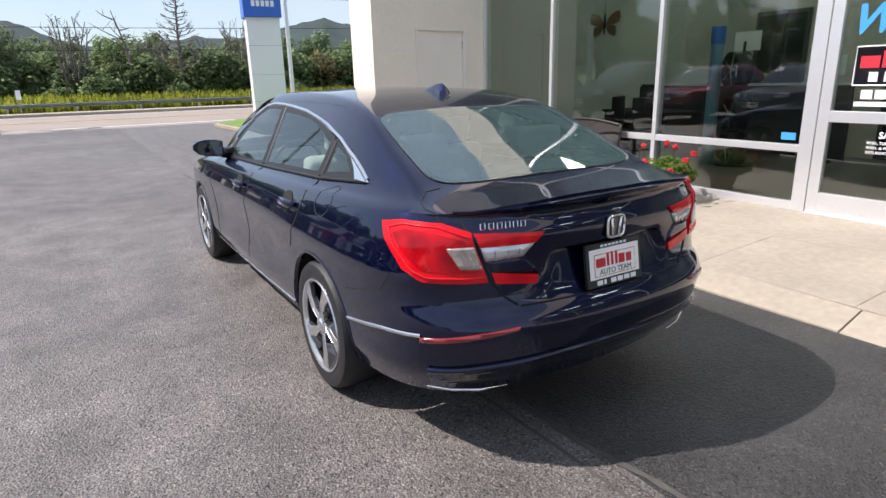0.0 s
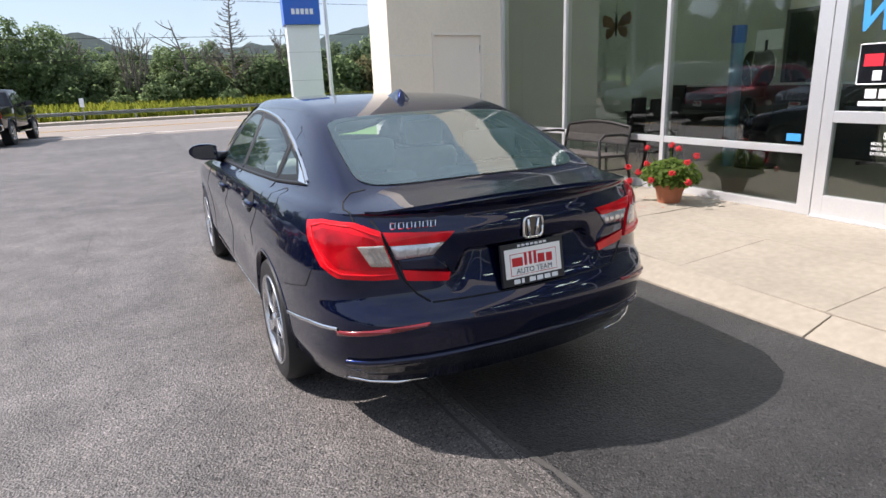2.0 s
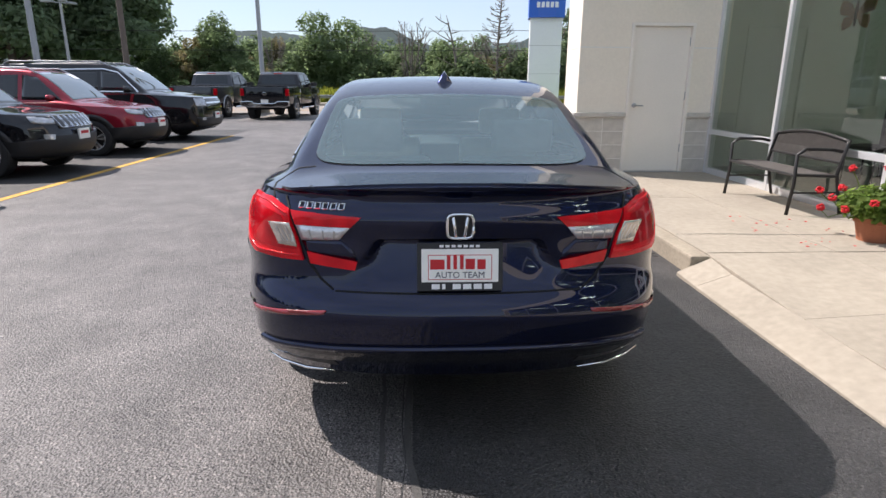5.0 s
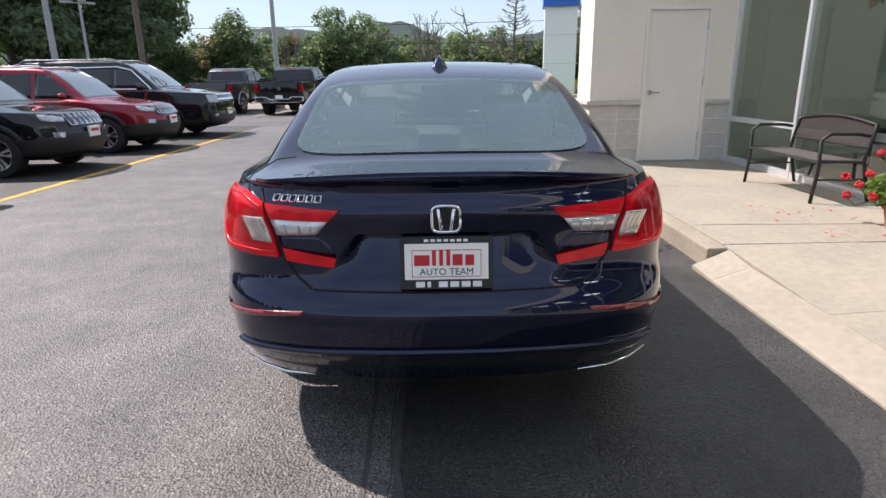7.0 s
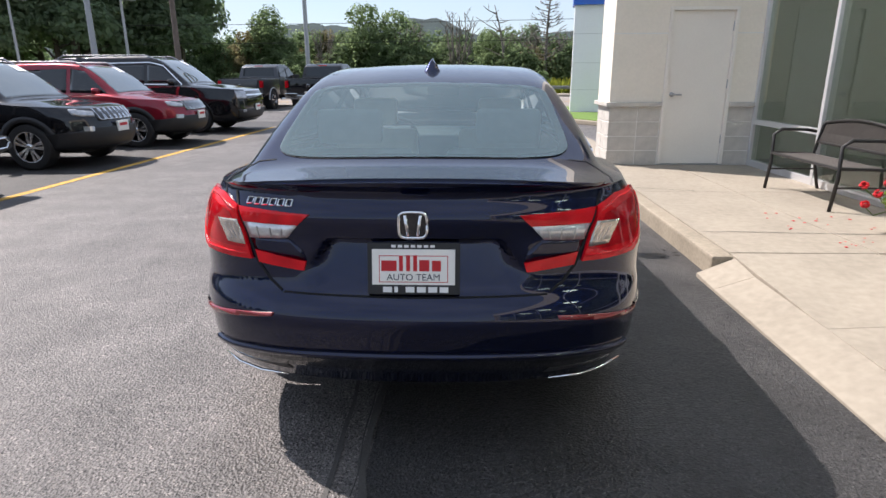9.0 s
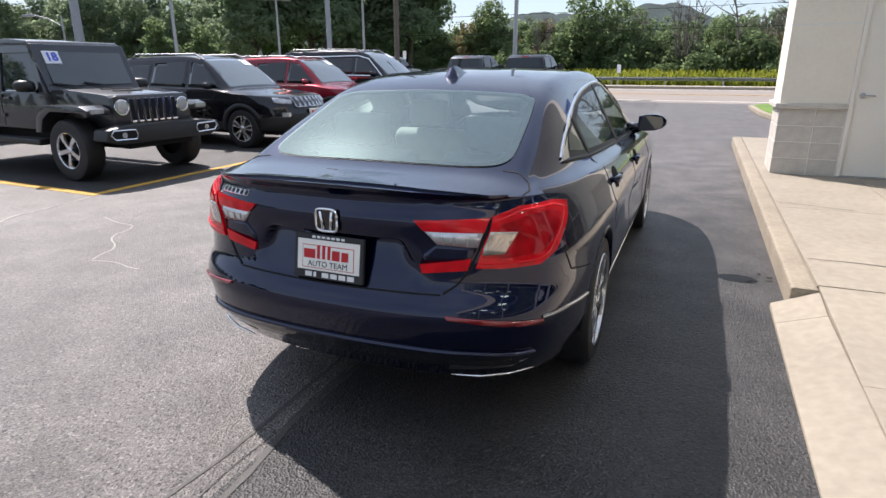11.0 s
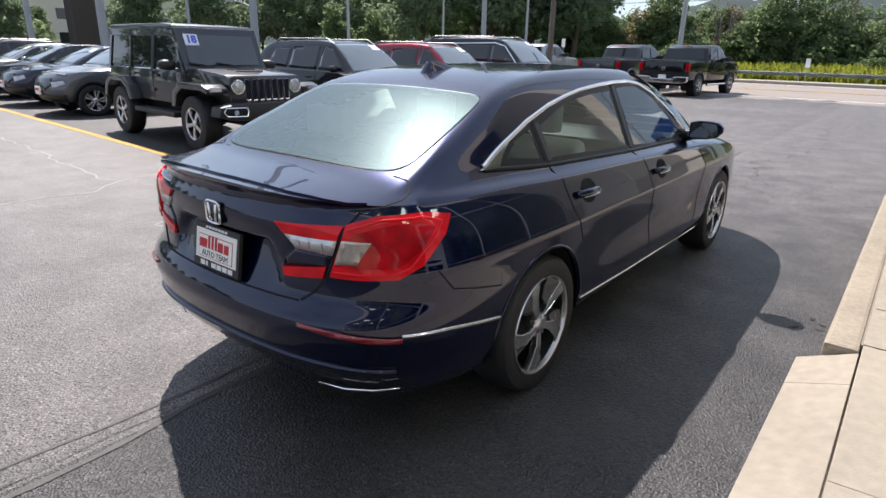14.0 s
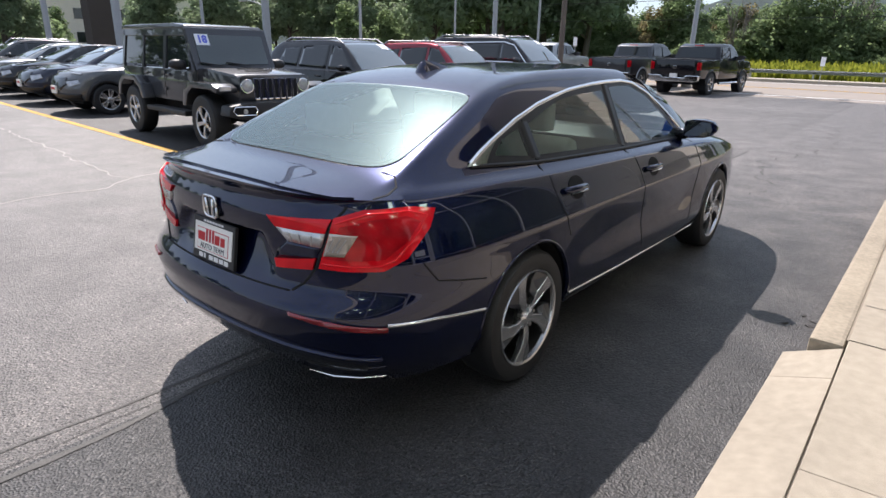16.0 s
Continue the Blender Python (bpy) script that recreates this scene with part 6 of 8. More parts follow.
            for z in (0.78, 1.04):
                part("hinge", box(min(s * 0.74, s * 0.77), max(s * 0.74, s * 0.77), y1 - 0.04, y1 + 0.08, z, z + 0.05, 0.006), CHARCOAL, car)
        bm = mirror_shape(s, 1.15)
        bm.transform(pose(s * 0.74, 2.80, 1.12))
        part("wing_mirror", bm, BLACKPL, car, smooth=True)
    bm = prism([(-0.88, 0.70), (-0.92, 0.56), (-0.70, 0.50), (0.70, 0.50), (0.92, 0.56), (0.88, 0.70), (0.60, 0.735), (-0.60, 0.735)], 4.16, 4.44, "xz", 0.03)
    fb = part("front_bumper", bm, BLACKPL, car, "black plastic front bumper with fog lamps", smooth=True, angle=40)
    for s in (-1, 1):
        ring = [(s * 0.50, 0.562), (s * 0.80, 0.572), (s * 0.85, 0.63), (s * 0.81, 0.685), (s * 0.50, 0.678), (s * 0.475, 0.62), (s * 0.50, 0.562)]
        part("fog_recess", prism(ring[:-1] if s > 0 else ring[-2::-1], 4.436, 4.444, "xz"), DARK, fb)
        part("fog_ring", tube([(a, 4.445, b) for a, b in ring], 0.012, 6), CHROME, fb)
        bm = lathe([(0, 0.012), (0.035, 0.01), (0.04, 0.0)], 14, "z")
        bm.transform(pose(s * 0.66, 4.44, 0.62, -90, 0, 0))
        part("fog_lamp", bm, HEADLAMP, fb)
    part("windscreen_frame", prism([(2.98, 1.12), (3.06, 1.12), (2.80, 1.76), (2.70, 1.76)], -0.68, 0.68, "yz", 0.012), CHARCOAL, car)
    bm = prism([(3.030, 1.215), (3.040, 1.215), (2.845, 1.655), (2.835, 1.655)], -0.585, 0.585, "yz")
    part("windscreen", bm, FLATSCREEN, car, "flat windscreen with a year sticker")
    bm = prism([(0.10, 1.745), (2.76, 1.745), (2.70, 1.80), (2.3, 1.83), (0.3, 1.82), (0.10, 1.79)], -0.66, 0.66, "yz", 0.02)
    part("hardtop", bm, CHARCOAL, car, smooth=True, angle=40)
    for x in (-0.25, 0.2):
        part("wiper", tube([(x, 3.075, 1.19), (x + 0.42, 3.05, 1.25)], 0.010, 6), BLACKPL, car)
    m = Matrix.Translation((0.46, 2.875, 1.585)) @ pose(0, 0, 0, 24, 0, 0)
    bm = box(-0.11, 0.11, -0.002, 0.002, -0.09, 0.09)
    bm.transform(m)
    part("year_sticker", bm, STICKERW, car, "pale year sticker")
    letters("sticker_digits", "18", 0.16, m @ Matrix.Translation((0, 0.004, 0)) @ pose(0, 0, 0, 90, 0, 180), STICKER, car, 0.001, 0.008)
    wheel = make_wheel("wheel", 0.405, 0.235, 0.25, 5, "single", car)
    place_wheels(wheel, car, 0.79, (0.95, 3.62), 0.405)
    part("chassis", box(-0.5, 0.5, 0.3, 4.3, 0.42, 0.65), DARK, car)
    return car


offroad_car(faces_aisle(-3.50, 6.55, 4.45, -4.0))


def pickup(label, at, paint, group="parked vehicles"):
    """A crew-cab pickup about its rear bumper, facing +y."""
    car = thing("pickup_truck", label, "car", group, at)
    bed = prism([(0.18, 0.62), (0.10, 1.30), (2.05, 1.32), (2.05, 0.60)], -0.98, 0.98, "yz", 0.04)
    part("bed", bed, paint, car, smooth=True, angle=40)
    part("tailgate", box(-0.76, 0.76, 0.07, 0.14, 0.74, 1.27, 0.03), paint, car, smooth=True, angle=40)
    part("tailgate_badge", box(-0.07, 0.07, 0.06, 0.075, 0.98, 1.08, 0.01), CHROME, car)
    part("bed_cover", box(-0.88, 0.88, 0.2, 2.0, 1.318, 1.335), BLACKPL, car)
    cab = prism([(2.08, 0.58), (2.08, 1.30), (2.18, 1.80), (2.5, 1.92), (3.4, 1.92), (3.75, 1.82), (4.35, 1.34), (4.42, 0.58)], -0.97, 0.97, "yz", 0.05)
    for v in cab.verts:
        if v.co.z > 1.25:
            v.co.x *= 1 - 0.18 * (v.co.z - 1.25) / 0.67
    part("cab", cab, paint, car, smooth=True, angle=40)
    part("hood", prism([(4.3, 0.58), (4.3, 1.34), (5.5, 1.26), (5.74, 1.12), (5.78, 0.55)], -0.97, 0.97, "yz", 0.06), paint, car, smooth=True, angle=40)
    bm = prism([(-0.74, 1.40), (0.74, 1.40), (0.68, 1.78), (-0.68, 1.78)], 2.09, 2.11, "xz")
    for v in bm.verts:
        v.co.y += (v.co.z - 1.3) * 0.2 - 0.012
    part("rear_window", bm, TINT, car)
    part("high_brake_lamp", box(-0.18, 0.18, 2.16, 2.19, 1.83, 1.86), RED, car)
    for s in (-1, 1):
        for q in ([(2.28, 1.38), (3.12, 1.38), (3.12, 1.80), (2.42, 1.80)], [(3.22, 1.38), (4.22, 1.38), (3.72, 1.76), (3.22, 1.80)]):
            bm = prism(q, min(s * 0.955, s * 0.965), max(s * 0.955, s * 0.965), "yz")
            for v in bm.verts:
                v.co.x *= 1 - 0.18 * (v.co.z - 1.25) / 0.67
                v.co.x += s * 0.006
            part("side_window", bm, TINT, car)
        part("tail_lamp", box(min(s * 0.84, s * 0.985), max(s * 0.84, s * 0.985), 0.08, 0.2, 0.94, 1.22, 0.02), MATS["lamp_inner"], car, "tall red tail lamp")
        bm = mirror_shape(s, 1.3)
        bm.transform(pose(s * 0.93, 4.0, 1.30))
        part("wing_mirror", bm, BLACKPL, car, smooth=True)
        part("side_step", tube([(s * 0.95, 2.2, 0.42), (s * 0.95, 4.3, 0.42)], 0.045, 8), CHROME, car)
        for wy in (1.25, 4.85):
            arch = ring_pts(wy, 0.42, 0.50, 0, 180, 16, s * 0.985)
            part("arch_trim", tube(arch, 0.03, 6), paint if paint != CHARCOAL else STEEL, car)
            q = [(wy + 0.46 * math.cos(a), 0.42 + 0.46 * math.sin(a)) for a in (2 * math.pi * i / 24 for i in range(24))]
            part("wheel_well", prism(q, min(s * 0.7, s * 0.986), max(s * 0.7, s * 0.986), "yz"), DARK, car)
    part("rear_bumper", prism([(-0.98, 0.55), (-0.98, 0.74), (-0.5, 0.74), (-0.42, 0.66), (0.42, 0.66), (0.5, 0.74), (0.98, 0.74), (0.98, 0.55), (0.8, 0.50), (-0.8, 0.50)], 0.0, 0.14, "xz", 0.02), CHROME, car, "chrome rear step bumper")
    part("plate", box(-0.15, 0.15, 0.03, 0.05, 0.67, 0.80), PLATEWHITE, car)
    wheel = make_wheel("wheel", 0.41, 0.25, 0.27, 5, "single", car)
    place_wheels(wheel, car, 0.86, (1.25, 4.85), 0.41)
    part("chassis", box(-0.6, 0.6, 0.3, 5.5, 0.4, 0.65), DARK, car)
    return car


pickup("black crew-cab pickup with chrome rear bumper, seen from behind", pose(-4.32, 25.0, 0, 0, 0, -4), BLACKCAR)
pickup("charcoal crew-cab pickup with chrome rear bumper", pose(-7.45, 25.9, 0, 0, 0, -4), CHARCOAL)
pickup("silver crew-cab pickup parked beyond the black ones", pose(-12.4, 26.4, 0, 0, 0, 0), SILVERCAR)


# ---- trees and far surroundings ----
def leaf_material(name, dark, light):
    m, nt, b = principled(name)
    oi, ge = nt.nodes.new("ShaderNodeObjectInfo"), nt.nodes.new("ShaderNodeNewGeometry")
    add = nt.nodes.new("ShaderNodeMath")
    add.operation = "MULTIPLY_ADD"
    add.inputs[1].default_value = 0.55
    half = nt.nodes.new("ShaderNodeMath")
    half.operation = "MULTIPLY"
    half.inputs[1].default_value = 0.45
    ramp = nt.nodes.new("ShaderNodeValToRGB")
    ramp.color_ramp.elements[0].color, ramp.color_ramp.elements[1].color = (*dark, 1), (*light, 1)
    nt.links.new(oi.outputs["Random"], half.inputs[0])
    nt.links.new(ge.outputs["Random Per Island"], add.inputs[0])
    nt.links.new(half.outputs[0], add.inputs[2])
    nt.links.new(add.outputs[0], ramp.inputs[0])
    nt.links.new(ramp.outputs[0], b.inputs["Base Color"])
    b.inputs["Roughness"].default_value = 0.65
    b.inputs["Specular IOR Level"].default_value = 0.25
    tr, mx = nt.nodes.new("ShaderNodeBsdfTranslucent"), nt.nodes.new("ShaderNodeMixShader")
    mx.inputs[0].default_value = 0.72
    nt.links.new(ramp.outputs[0], tr.inputs[0])
    nt.links.new(b.outputs[0], mx.inputs[1])
    nt.links.new(tr.outputs[0], mx.inputs[2])
    nt.links.new(mx.outputs[0], nt.nodes["Material Output"].inputs[0])
    return m


# tree leaf tones are lightened to stand in for distance haze
LEAF = leaf_material("leaves", (0.092, 0.134, 0.062), (0.24, 0.315, 0.148))
LEAFDARK = leaf_material("dark_leaves", (0.128, 0.178, 0.105), (0.285, 0.36, 0.21))
LEAFDRY = leaf_material("brownish_leaves", (0.13, 0.12, 0.06), (0.27, 0.235, 0.12))
MEADOW = leaf_material("meadow_plants", (0.10, 0.15, 0.02), (0.30, 0.30, 0.045))
BARK = mat("bark", (0.085, 0.068, 0.052), 0.9, vary=0.3, scale=5, bump=0.6, bscale=20)
DEADWOOD = mat("dead_wood", (0.16, 0.14, 0.12), 0.9, vary=0.2, scale=5, bump=0.4, bscale=20)
HILL = mat("far_hill", (0.030, 0.048, 0.046), 1.0, vary=0.45, scale=0.035, bump=0.0)


def limb(bm, a, b, r0, r1, bend=0.15, rng=random, n=5):
    a, b = Vector(a), Vector(b)
    off = Vector((rng.uniform(-1, 1), rng.uniform(-1, 1), rng.uniform(-0.3, 0.3))) * (b - a).length * bend
    pts = [a.lerp(b, t) + off * math.sin(t * math.pi) for t in (i / n for i in range(n + 1))]
    add_tube(bm, pts, [r0 + (r1 - r0) * i / n for i in range(n + 1)], 6)
    return pts


def leaf_cloud(blobs, count, size, seed):
    """Many small bent leaves in tufts over the blobs (centre, radii)."""
    rng = np.random.RandomState(seed)
    verts, faces = [], []
    weights = np.array([b[1][0] * b[1][1] * b[1][2] for b in blobs]) ** 0.7
    pick = rng.choice(len(blobs), count, p=weights / weights.sum())
    for i in pick:
        (cx, cy, cz), (rx, ry, rz) = blobs[i]
        d = rng.normal(size=3)
        d /= np.linalg.norm(d)
        r = rng.uniform(0.5, 1.12) ** 0.5
        c = np.array([cx + d[0] * rx * r, cy + d[1] * ry * r, cz + d[2] * rz * r])
        for _ in range(5):
            p = c + rng.normal(size=3) * size * 0.8
            n = d * 0.7 + rng.normal(size=3) * 0.45
            n[2] += 0.45
            u = np.cross(n, rng.normal(size=3))
            u /= np.linalg.norm(u)
            w = np.cross(n, u)
            w /= np.linalg.norm(w)
            s = size * rng.uniform(0.5, 1.1)
            k = len(verts)
            verts += [p - u * s, p + w * s * 0.55, p + u * s, p - w * s * 0.55]
            faces.append((k, k + 1, k + 2, k + 3))
    return grid_mesh("leaves", verts, faces)


def make_tree(name, label, h, spread, seed, leaf, kind="round", leaves=900, size=0.32):
    rng = random.Random(seed)
    tree = thing(name, label, "tree", "trees round the lot")
    bm = bmesh.new()
    blobs = []
    if kind == "round":
        top = (rng.uniform(-0.4, 0.4), rng.uniform(-0.4, 0.4), h * 0.8)
        trunk = limb(bm, (0, 0, -0.2), top, h * 0.022 + 0.06, 0.05, 0.04, rng, 8)
        for i in range(9):
            t = rng.uniform(0.25, 0.85)
            base = trunk[int(t * 8)]
            a = i * 2.4 + rng.uniform(-0.4, 0.4)
            rr = spread * rng.uniform(0.45, 0.8) * (1.15 - 0.5 * t)
            end = (base.x + rr * math.cos(a), base.y + rr * math.sin(a), base.z + h * rng.uniform(0.06, 0.2))
            limb(bm, base, end, h * 0.008 + 0.02, 0.015, 0.1, rng)
            q = spread * rng.uniform(0.30, 0.46)
            blobs.append((end, (q, q, q * 0.75)))
        blobs.append(((0, 0, h * 0.86), (spread * 0.42, spread * 0.42, h * 0.14)))
        blobs.append(((0, 0, h * 0.55), (spread * 0.55, spread * 0.55, h * 0.2)))
        if h < 12:
            blobs.append(((spread * 0.2, 0, h * 0.25), (spread * 0.6, spread * 0.6, h * 0.16)))
    elif kind == "pine":
        trunk = limb(bm, (0, 0, -0.2), (0, 0, h), h * 0.016 + 0.06, 0.03, 0.02, rng, 8)
        for i in range(26):
            t = 0.16 + 0.8 * i / 26
            a = i * 2.4
            rr = spread * (1.05 - t) * rng.uniform(0.7, 1.1) + 0.3
            b = (0, 0, h * t)
            e = (rr * math.cos(a), rr * math.sin(a), h * t - 0.02 * rr + rng.uniform(-0.2, 0.4))
            limb(bm, b, e, 0.05, 0.012, 0.05, rng, 3)
            blobs.append(((e[0] * 0.65, e[1] * 0.65, e[2]), (rr * 0.5, rr * 0.5, 0.35)))
    elif kind == "dead":
        trunk = limb(bm, (0, 0, -0.2), (0.3, 0, h), h * 0.014 + 0.05, 0.03, 0.03, rng, 10)
        for i in range(64):
            t = 0.25 + 0.75 * i / 64
            a = i * 2.4 + rng.uniform(-0.3, 0.3)
            rr = spread * (1.12 - t) * rng.uniform(0.6, 1.15)
            b = trunk[min(10, int(t * 10))]
            mid = Vector((b.x + rr * 0.6 * math.cos(a), b.y + rr * 0.6 * math.sin(a), h * t + rr * 0.10))
            limb(bm, (b.x, b.y, h * t), mid, 0.05, 0.028, 0.06, rng, 3)
            for j in range(5):
                aa = a + rng.uniform(-0.5, 0.5)
                limb(bm, mid, mid + Vector((rr * 0.5 * math.cos(aa), rr * 0.5 * math.sin(aa), rng.uniform(0.0, 0.5) * rr)), 0.024, 0.013, 0.06, rng, 2)
    elif kind == "snag":
        trunk = limb(bm, (0, 0, -0.2), (-1.0, 0, h), h * 0.018 + 0.05, 0.03, 0.05, rng, 10)
        for i in range(12):
            t = 0.45 + 0.5 * i / 12
            b = trunk[min(10, int(t * 10))]
            a = i * 2.6
            rr = spread * rng.uniform(0.4, 1.0)
            e = Vector((b.x + rr * math.cos(a), b.y + rr * 0.5 * math.sin(a), b.z + rr * rng.uniform(0.1, 0.6)))
            limb(bm, b, e, 0.06, 0.02, 0.15, rng, 4)
            limb(bm, b.lerp(e, 0.6), b.lerp(e, 0.6) + Vector((rng.uniform(-1, 1), rng.uniform(-1, 1), 0.8)) * rr * 0.4, 0.025, 0.01, 0.1, rng, 3)
    elif kind == "twiggy":
        for i in range(9):
            a = i * 2.4
            r = spread * (0.35 + 0.65 * (i % 3) / 2)
            stem = limb(bm, (0.1 * math.cos(a), 0.1 * math.sin(a), -0.1), (r * math.cos(a), r * math.sin(a), h * rng.uniform(0.75, 1.0)), 0.10, 0.03, 0.06, rng, 8)
            for j in range(9):
                b = stem[min(8, 2 + int(j * 0.7))]
                aa = a + rng.uniform(-1.6, 1.6)
                e = b + Vector((math.cos(aa), math.sin(aa), rng.uniform(0.7, 1.5))) * spread * rng.uniform(0.25, 0.5)
                limb(bm, b, e, 0.032, 0.018, 0.1, rng, 3)
                for q in range(3):
                    t = b.lerp(e, 0.4 + 0.2 * q)
                    limb(bm, t, t + Vector((rng.uniform(-1, 1), rng.uniform(-1, 1), rng.uniform(0.5, 1.4))) * spread * 0.22, 0.018, 0.011, 0.1, rng, 2)
    elif kind == "bush":
        limb(bm, (0, 0, -0.1), (0, 0, h * 0.5), 0.06, 0.03, 0.1, rng)
        for i in range(6):
            a = i * 1.05
            blobs.append(((spread * 0.5 * math.cos(a), spread * 0.5 * math.sin(a), h * rng.uniform(0.3, 0.6)), (spread * 0.45, spread * 0.45, h * 0.38)))
        blobs.append(((0, 0, h * 0.55), (spread * 0.6, spread * 0.6, h * 0.45)))
    part("trunk", bm, DEADWOOD if kind in ("dead", "snag", "twiggy") else BARK, tree, smooth=True)
    if blobs:
        part("crown", leaf_cloud(blobs, leaves, size, seed), leaf, tree)
    return tree


def ground_z(x, y):
    return 0.0 if y < 45 else 0.03 * min(y - 45, 60)


MODELS = [make_tree("tree", "leafy green tree at the edge of a wood", 9.5, 3.2, 11, LEAF, leaves=1350, size=0.225),
          make_tree("tree", "broad dense green tree at the wood's edge", 9.0, 4.2, 12, LEAF, leaves=1650, size=0.225),
          make_tree("tree", "tall dark green tree beside the street", 16.0, 5.2, 13, LEAFDARK, leaves=2300, size=0.32),
          make_tree("tree", "brownish half-dry tree at the wood's edge", 7.5, 2.6, 14, LEAFDRY, leaves=900, size=0.24),
          make_tree("pine_tree", "dark conifer with drooping tiers", 13.0, 3.2, 15, LEAFDARK, "pine", 1700, 0.24),
          make_tree("bush", "low green roadside bush", 2.4, 1.8, 16, LEAF, "bush", 430, 0.21),
          make_tree("tree", "young light green tree", 7.0, 2.0, 17, LEAF, leaves=1000, size=0.22),
          make_tree("bush", "tall tangled green thicket below the trees", 4.6, 3.4, 18, LEAF, "bush", 1050, 0.27),
          make_tree("bush", "brownish tangled thicket below the trees", 4.2, 3.0, 19, LEAFDRY, "bush", 850, 0.25),
          make_tree("tree", "green tree deep in the wood", 9.3, 3.8, 24, LEAF, leaves=520, size=0.40),
          make_tree("tree", "dark green tree deep in the wood", 10.5, 3.6, 25, LEAFDARK, leaves=560, size=0.42)]
used = [False] * len(MODELS)


def plant(k, x, y, scale, turn):
    m = pose(x, y, ground_z(x, y) - 0.1, 0, 0, turn) @ Matrix.Scale(scale, 4)
    if used[k]:
        t = copy_thing(MODELS[k], m)
        t.scale = (scale, scale, scale)
    else:
        used[k] = True
        MODELS[k].matrix_world = m


rng = random.Random(77)
# wood beyond the road
for i in range(58):
    x = -26 + i * 1.55 + rng.uniform(-0.7, 0.7)
    y = rng.uniform(61, 72)
    k = rng.choice((0, 0, 1, 6, 3, 0))
    sc = rng.uniform(0.50, 0.78) if k != 1 else rng.uniform(0.5, 0.72)
    plant(k, x, y, sc * (0.78 if x > -3 else 1.0), rng.uniform(0, 360))
for i in range(40):
    plant(rng.choice((9, 10, 9, 10)), -60 + i * 4.2 + rng.uniform(-1.5, 1.5), rng.uniform(80, 100), rng.uniform(0.42, 0.6), rng.uniform(0, 360))
for i in range(40):
    plant(5, -30 + i * 2.3 + rng.uniform(-1, 1), rng.uniform(57, 61), rng.uniform(0.5, 1.0), rng.uniform(0, 360))
for i in range(44):
    plant(rng.choice((7, 7, 8, 7)), -28 + i * 1.75 + rng.uniform(-0.8, 0.8), rng.uniform(60, 66), rng.uniform(0.55, 0.95), rng.uniform(0, 360))
for i in range(44):
    plant(rng.choice((9, 9, 10, 9)), -30 + i * 1.9 + rng.uniform(-0.8, 0.8), rng.uniform(73, 79), rng.uniform(0.5, 0.66), rng.uniform(0, 360))
# one broad crown that stands out of the wood
plant(1, -8.0, 62, 0.86, 30)
plant(1, -5.0, 63, 0.80, 130)
plant(0, -18.0, 64, 0.82, 30)
# tall dark trees across the side street
for i in range(30):
    az = -62 + i * 1.27 + rng.uniform(-0.5, 0.5)
    d = rng.uniform(56, 72)
    if i < 7 and i % 2:
        continue
    plant(2, 2.5 + d * math.sin(radians(az)), d * math.cos(radians(az)), rng.uniform(0.72, 1.0) * (1.0 if az > -41 else 0.58), rng.uniform(0, 360))
for az, d, k, sc in ((-46.5, 50, 6, 0.7), (-43, 52, 6, 0.65), (-71.5, 60, 5, 1.5), (-73.5, 62, 5, 1.3), (-75, 70, 1, 0.6), (-64, 68, 6, 0.8), (-70, 75, 6, 0.7)):
    plant(k, 2.5 + d * math.sin(radians(az)), d * math.cos(radians(az)), sc, az * 7)
# trees behind the lot, seen in the panes and the paint
for i in range(12):
    az = -72 - i * 5.2
    d = rng.uniform(44, 62)
    x, y = d * math.sin(radians(az)), d * math.cos(radians(az))
    if x < 24:
        k = rng.choice((2, 4, 1, 0))
        plant(k, x, y, rng.uniform(0.75, 1.1) * {2: 0.52, 4: 0.62, 1: 0.9, 0: 0.9}[k], rng.uniform(0, 360))
dead = make_tree("dead_tree", "bare dead conifer with fine grey branches", 9.8, 2.6, 21, None, "dead")
dead.matrix_world = pose(9.7, 59.6, 0.3)
snag = make_tree("dead_tree", "bare leaning dead tree", 7.4, 2.4, 22, None, "snag")
snag.matrix_world = pose(5.7, 59.6, 0.3, 0, 0, 0)
twiggy = make_tree("dead_tree", "bare many-stemmed tree with fine grey twigs", 7.0, 1.7, 23, None, "twiggy")
twiggy.matrix_world = pose(1.3, 60.2, 0.3)
for x, y, k, turn in ((14.4, 60.0, 1.0, 80), (8.1, 63.0, 0.85, 150), (-3.4, 64.0, 0.9, 200), (-11.5, 60.5, 0.8, 300), (12.2, 64.0, 0.8, 20)):
    c = copy_thing(twiggy, pose(x, y, 0.3, 0, 0, turn))
    c.scale = (k, k, k)
plant(4, 16.8, 61, 0.66, 40)

# far ridge
bm = bmesh.new()
cols = []
for i in range(401):
    q = i / 5
    az = radians(-100 + q * 2.5)
    hgt = 34 + 6 * math.sin(q * 0.55) + 4 * math.sin(q * 1.31 + 1) + (2 if q > 44 else 0) + 2.2 * noise.noise((q * 2.3, 1.7, 0)) + 1.3 * noise.noise((q * 9.1, 4.2, 0))
    r = 520
    cols.append([bm.verts.new((r * math.sin(az), r * math.cos(az), -5)), bm.verts.new(((r + 60) * math.sin(az), (r + 60) * math.cos(az), hgt * 0.75)), bm.verts.new(((r + 160) * math.sin(az), (r + 160) * math.cos(az), hgt * 1.45))])
for a, b in zip(cols, cols[1:]):
    for k in range(2):
        bm.faces.new((a[k], a[k + 1], b[k + 1], b[k]))
tagged(part("backdrop", bm, HILL, smooth=True), "hazy wooded ridge on the horizon", "hill", kind="structure")

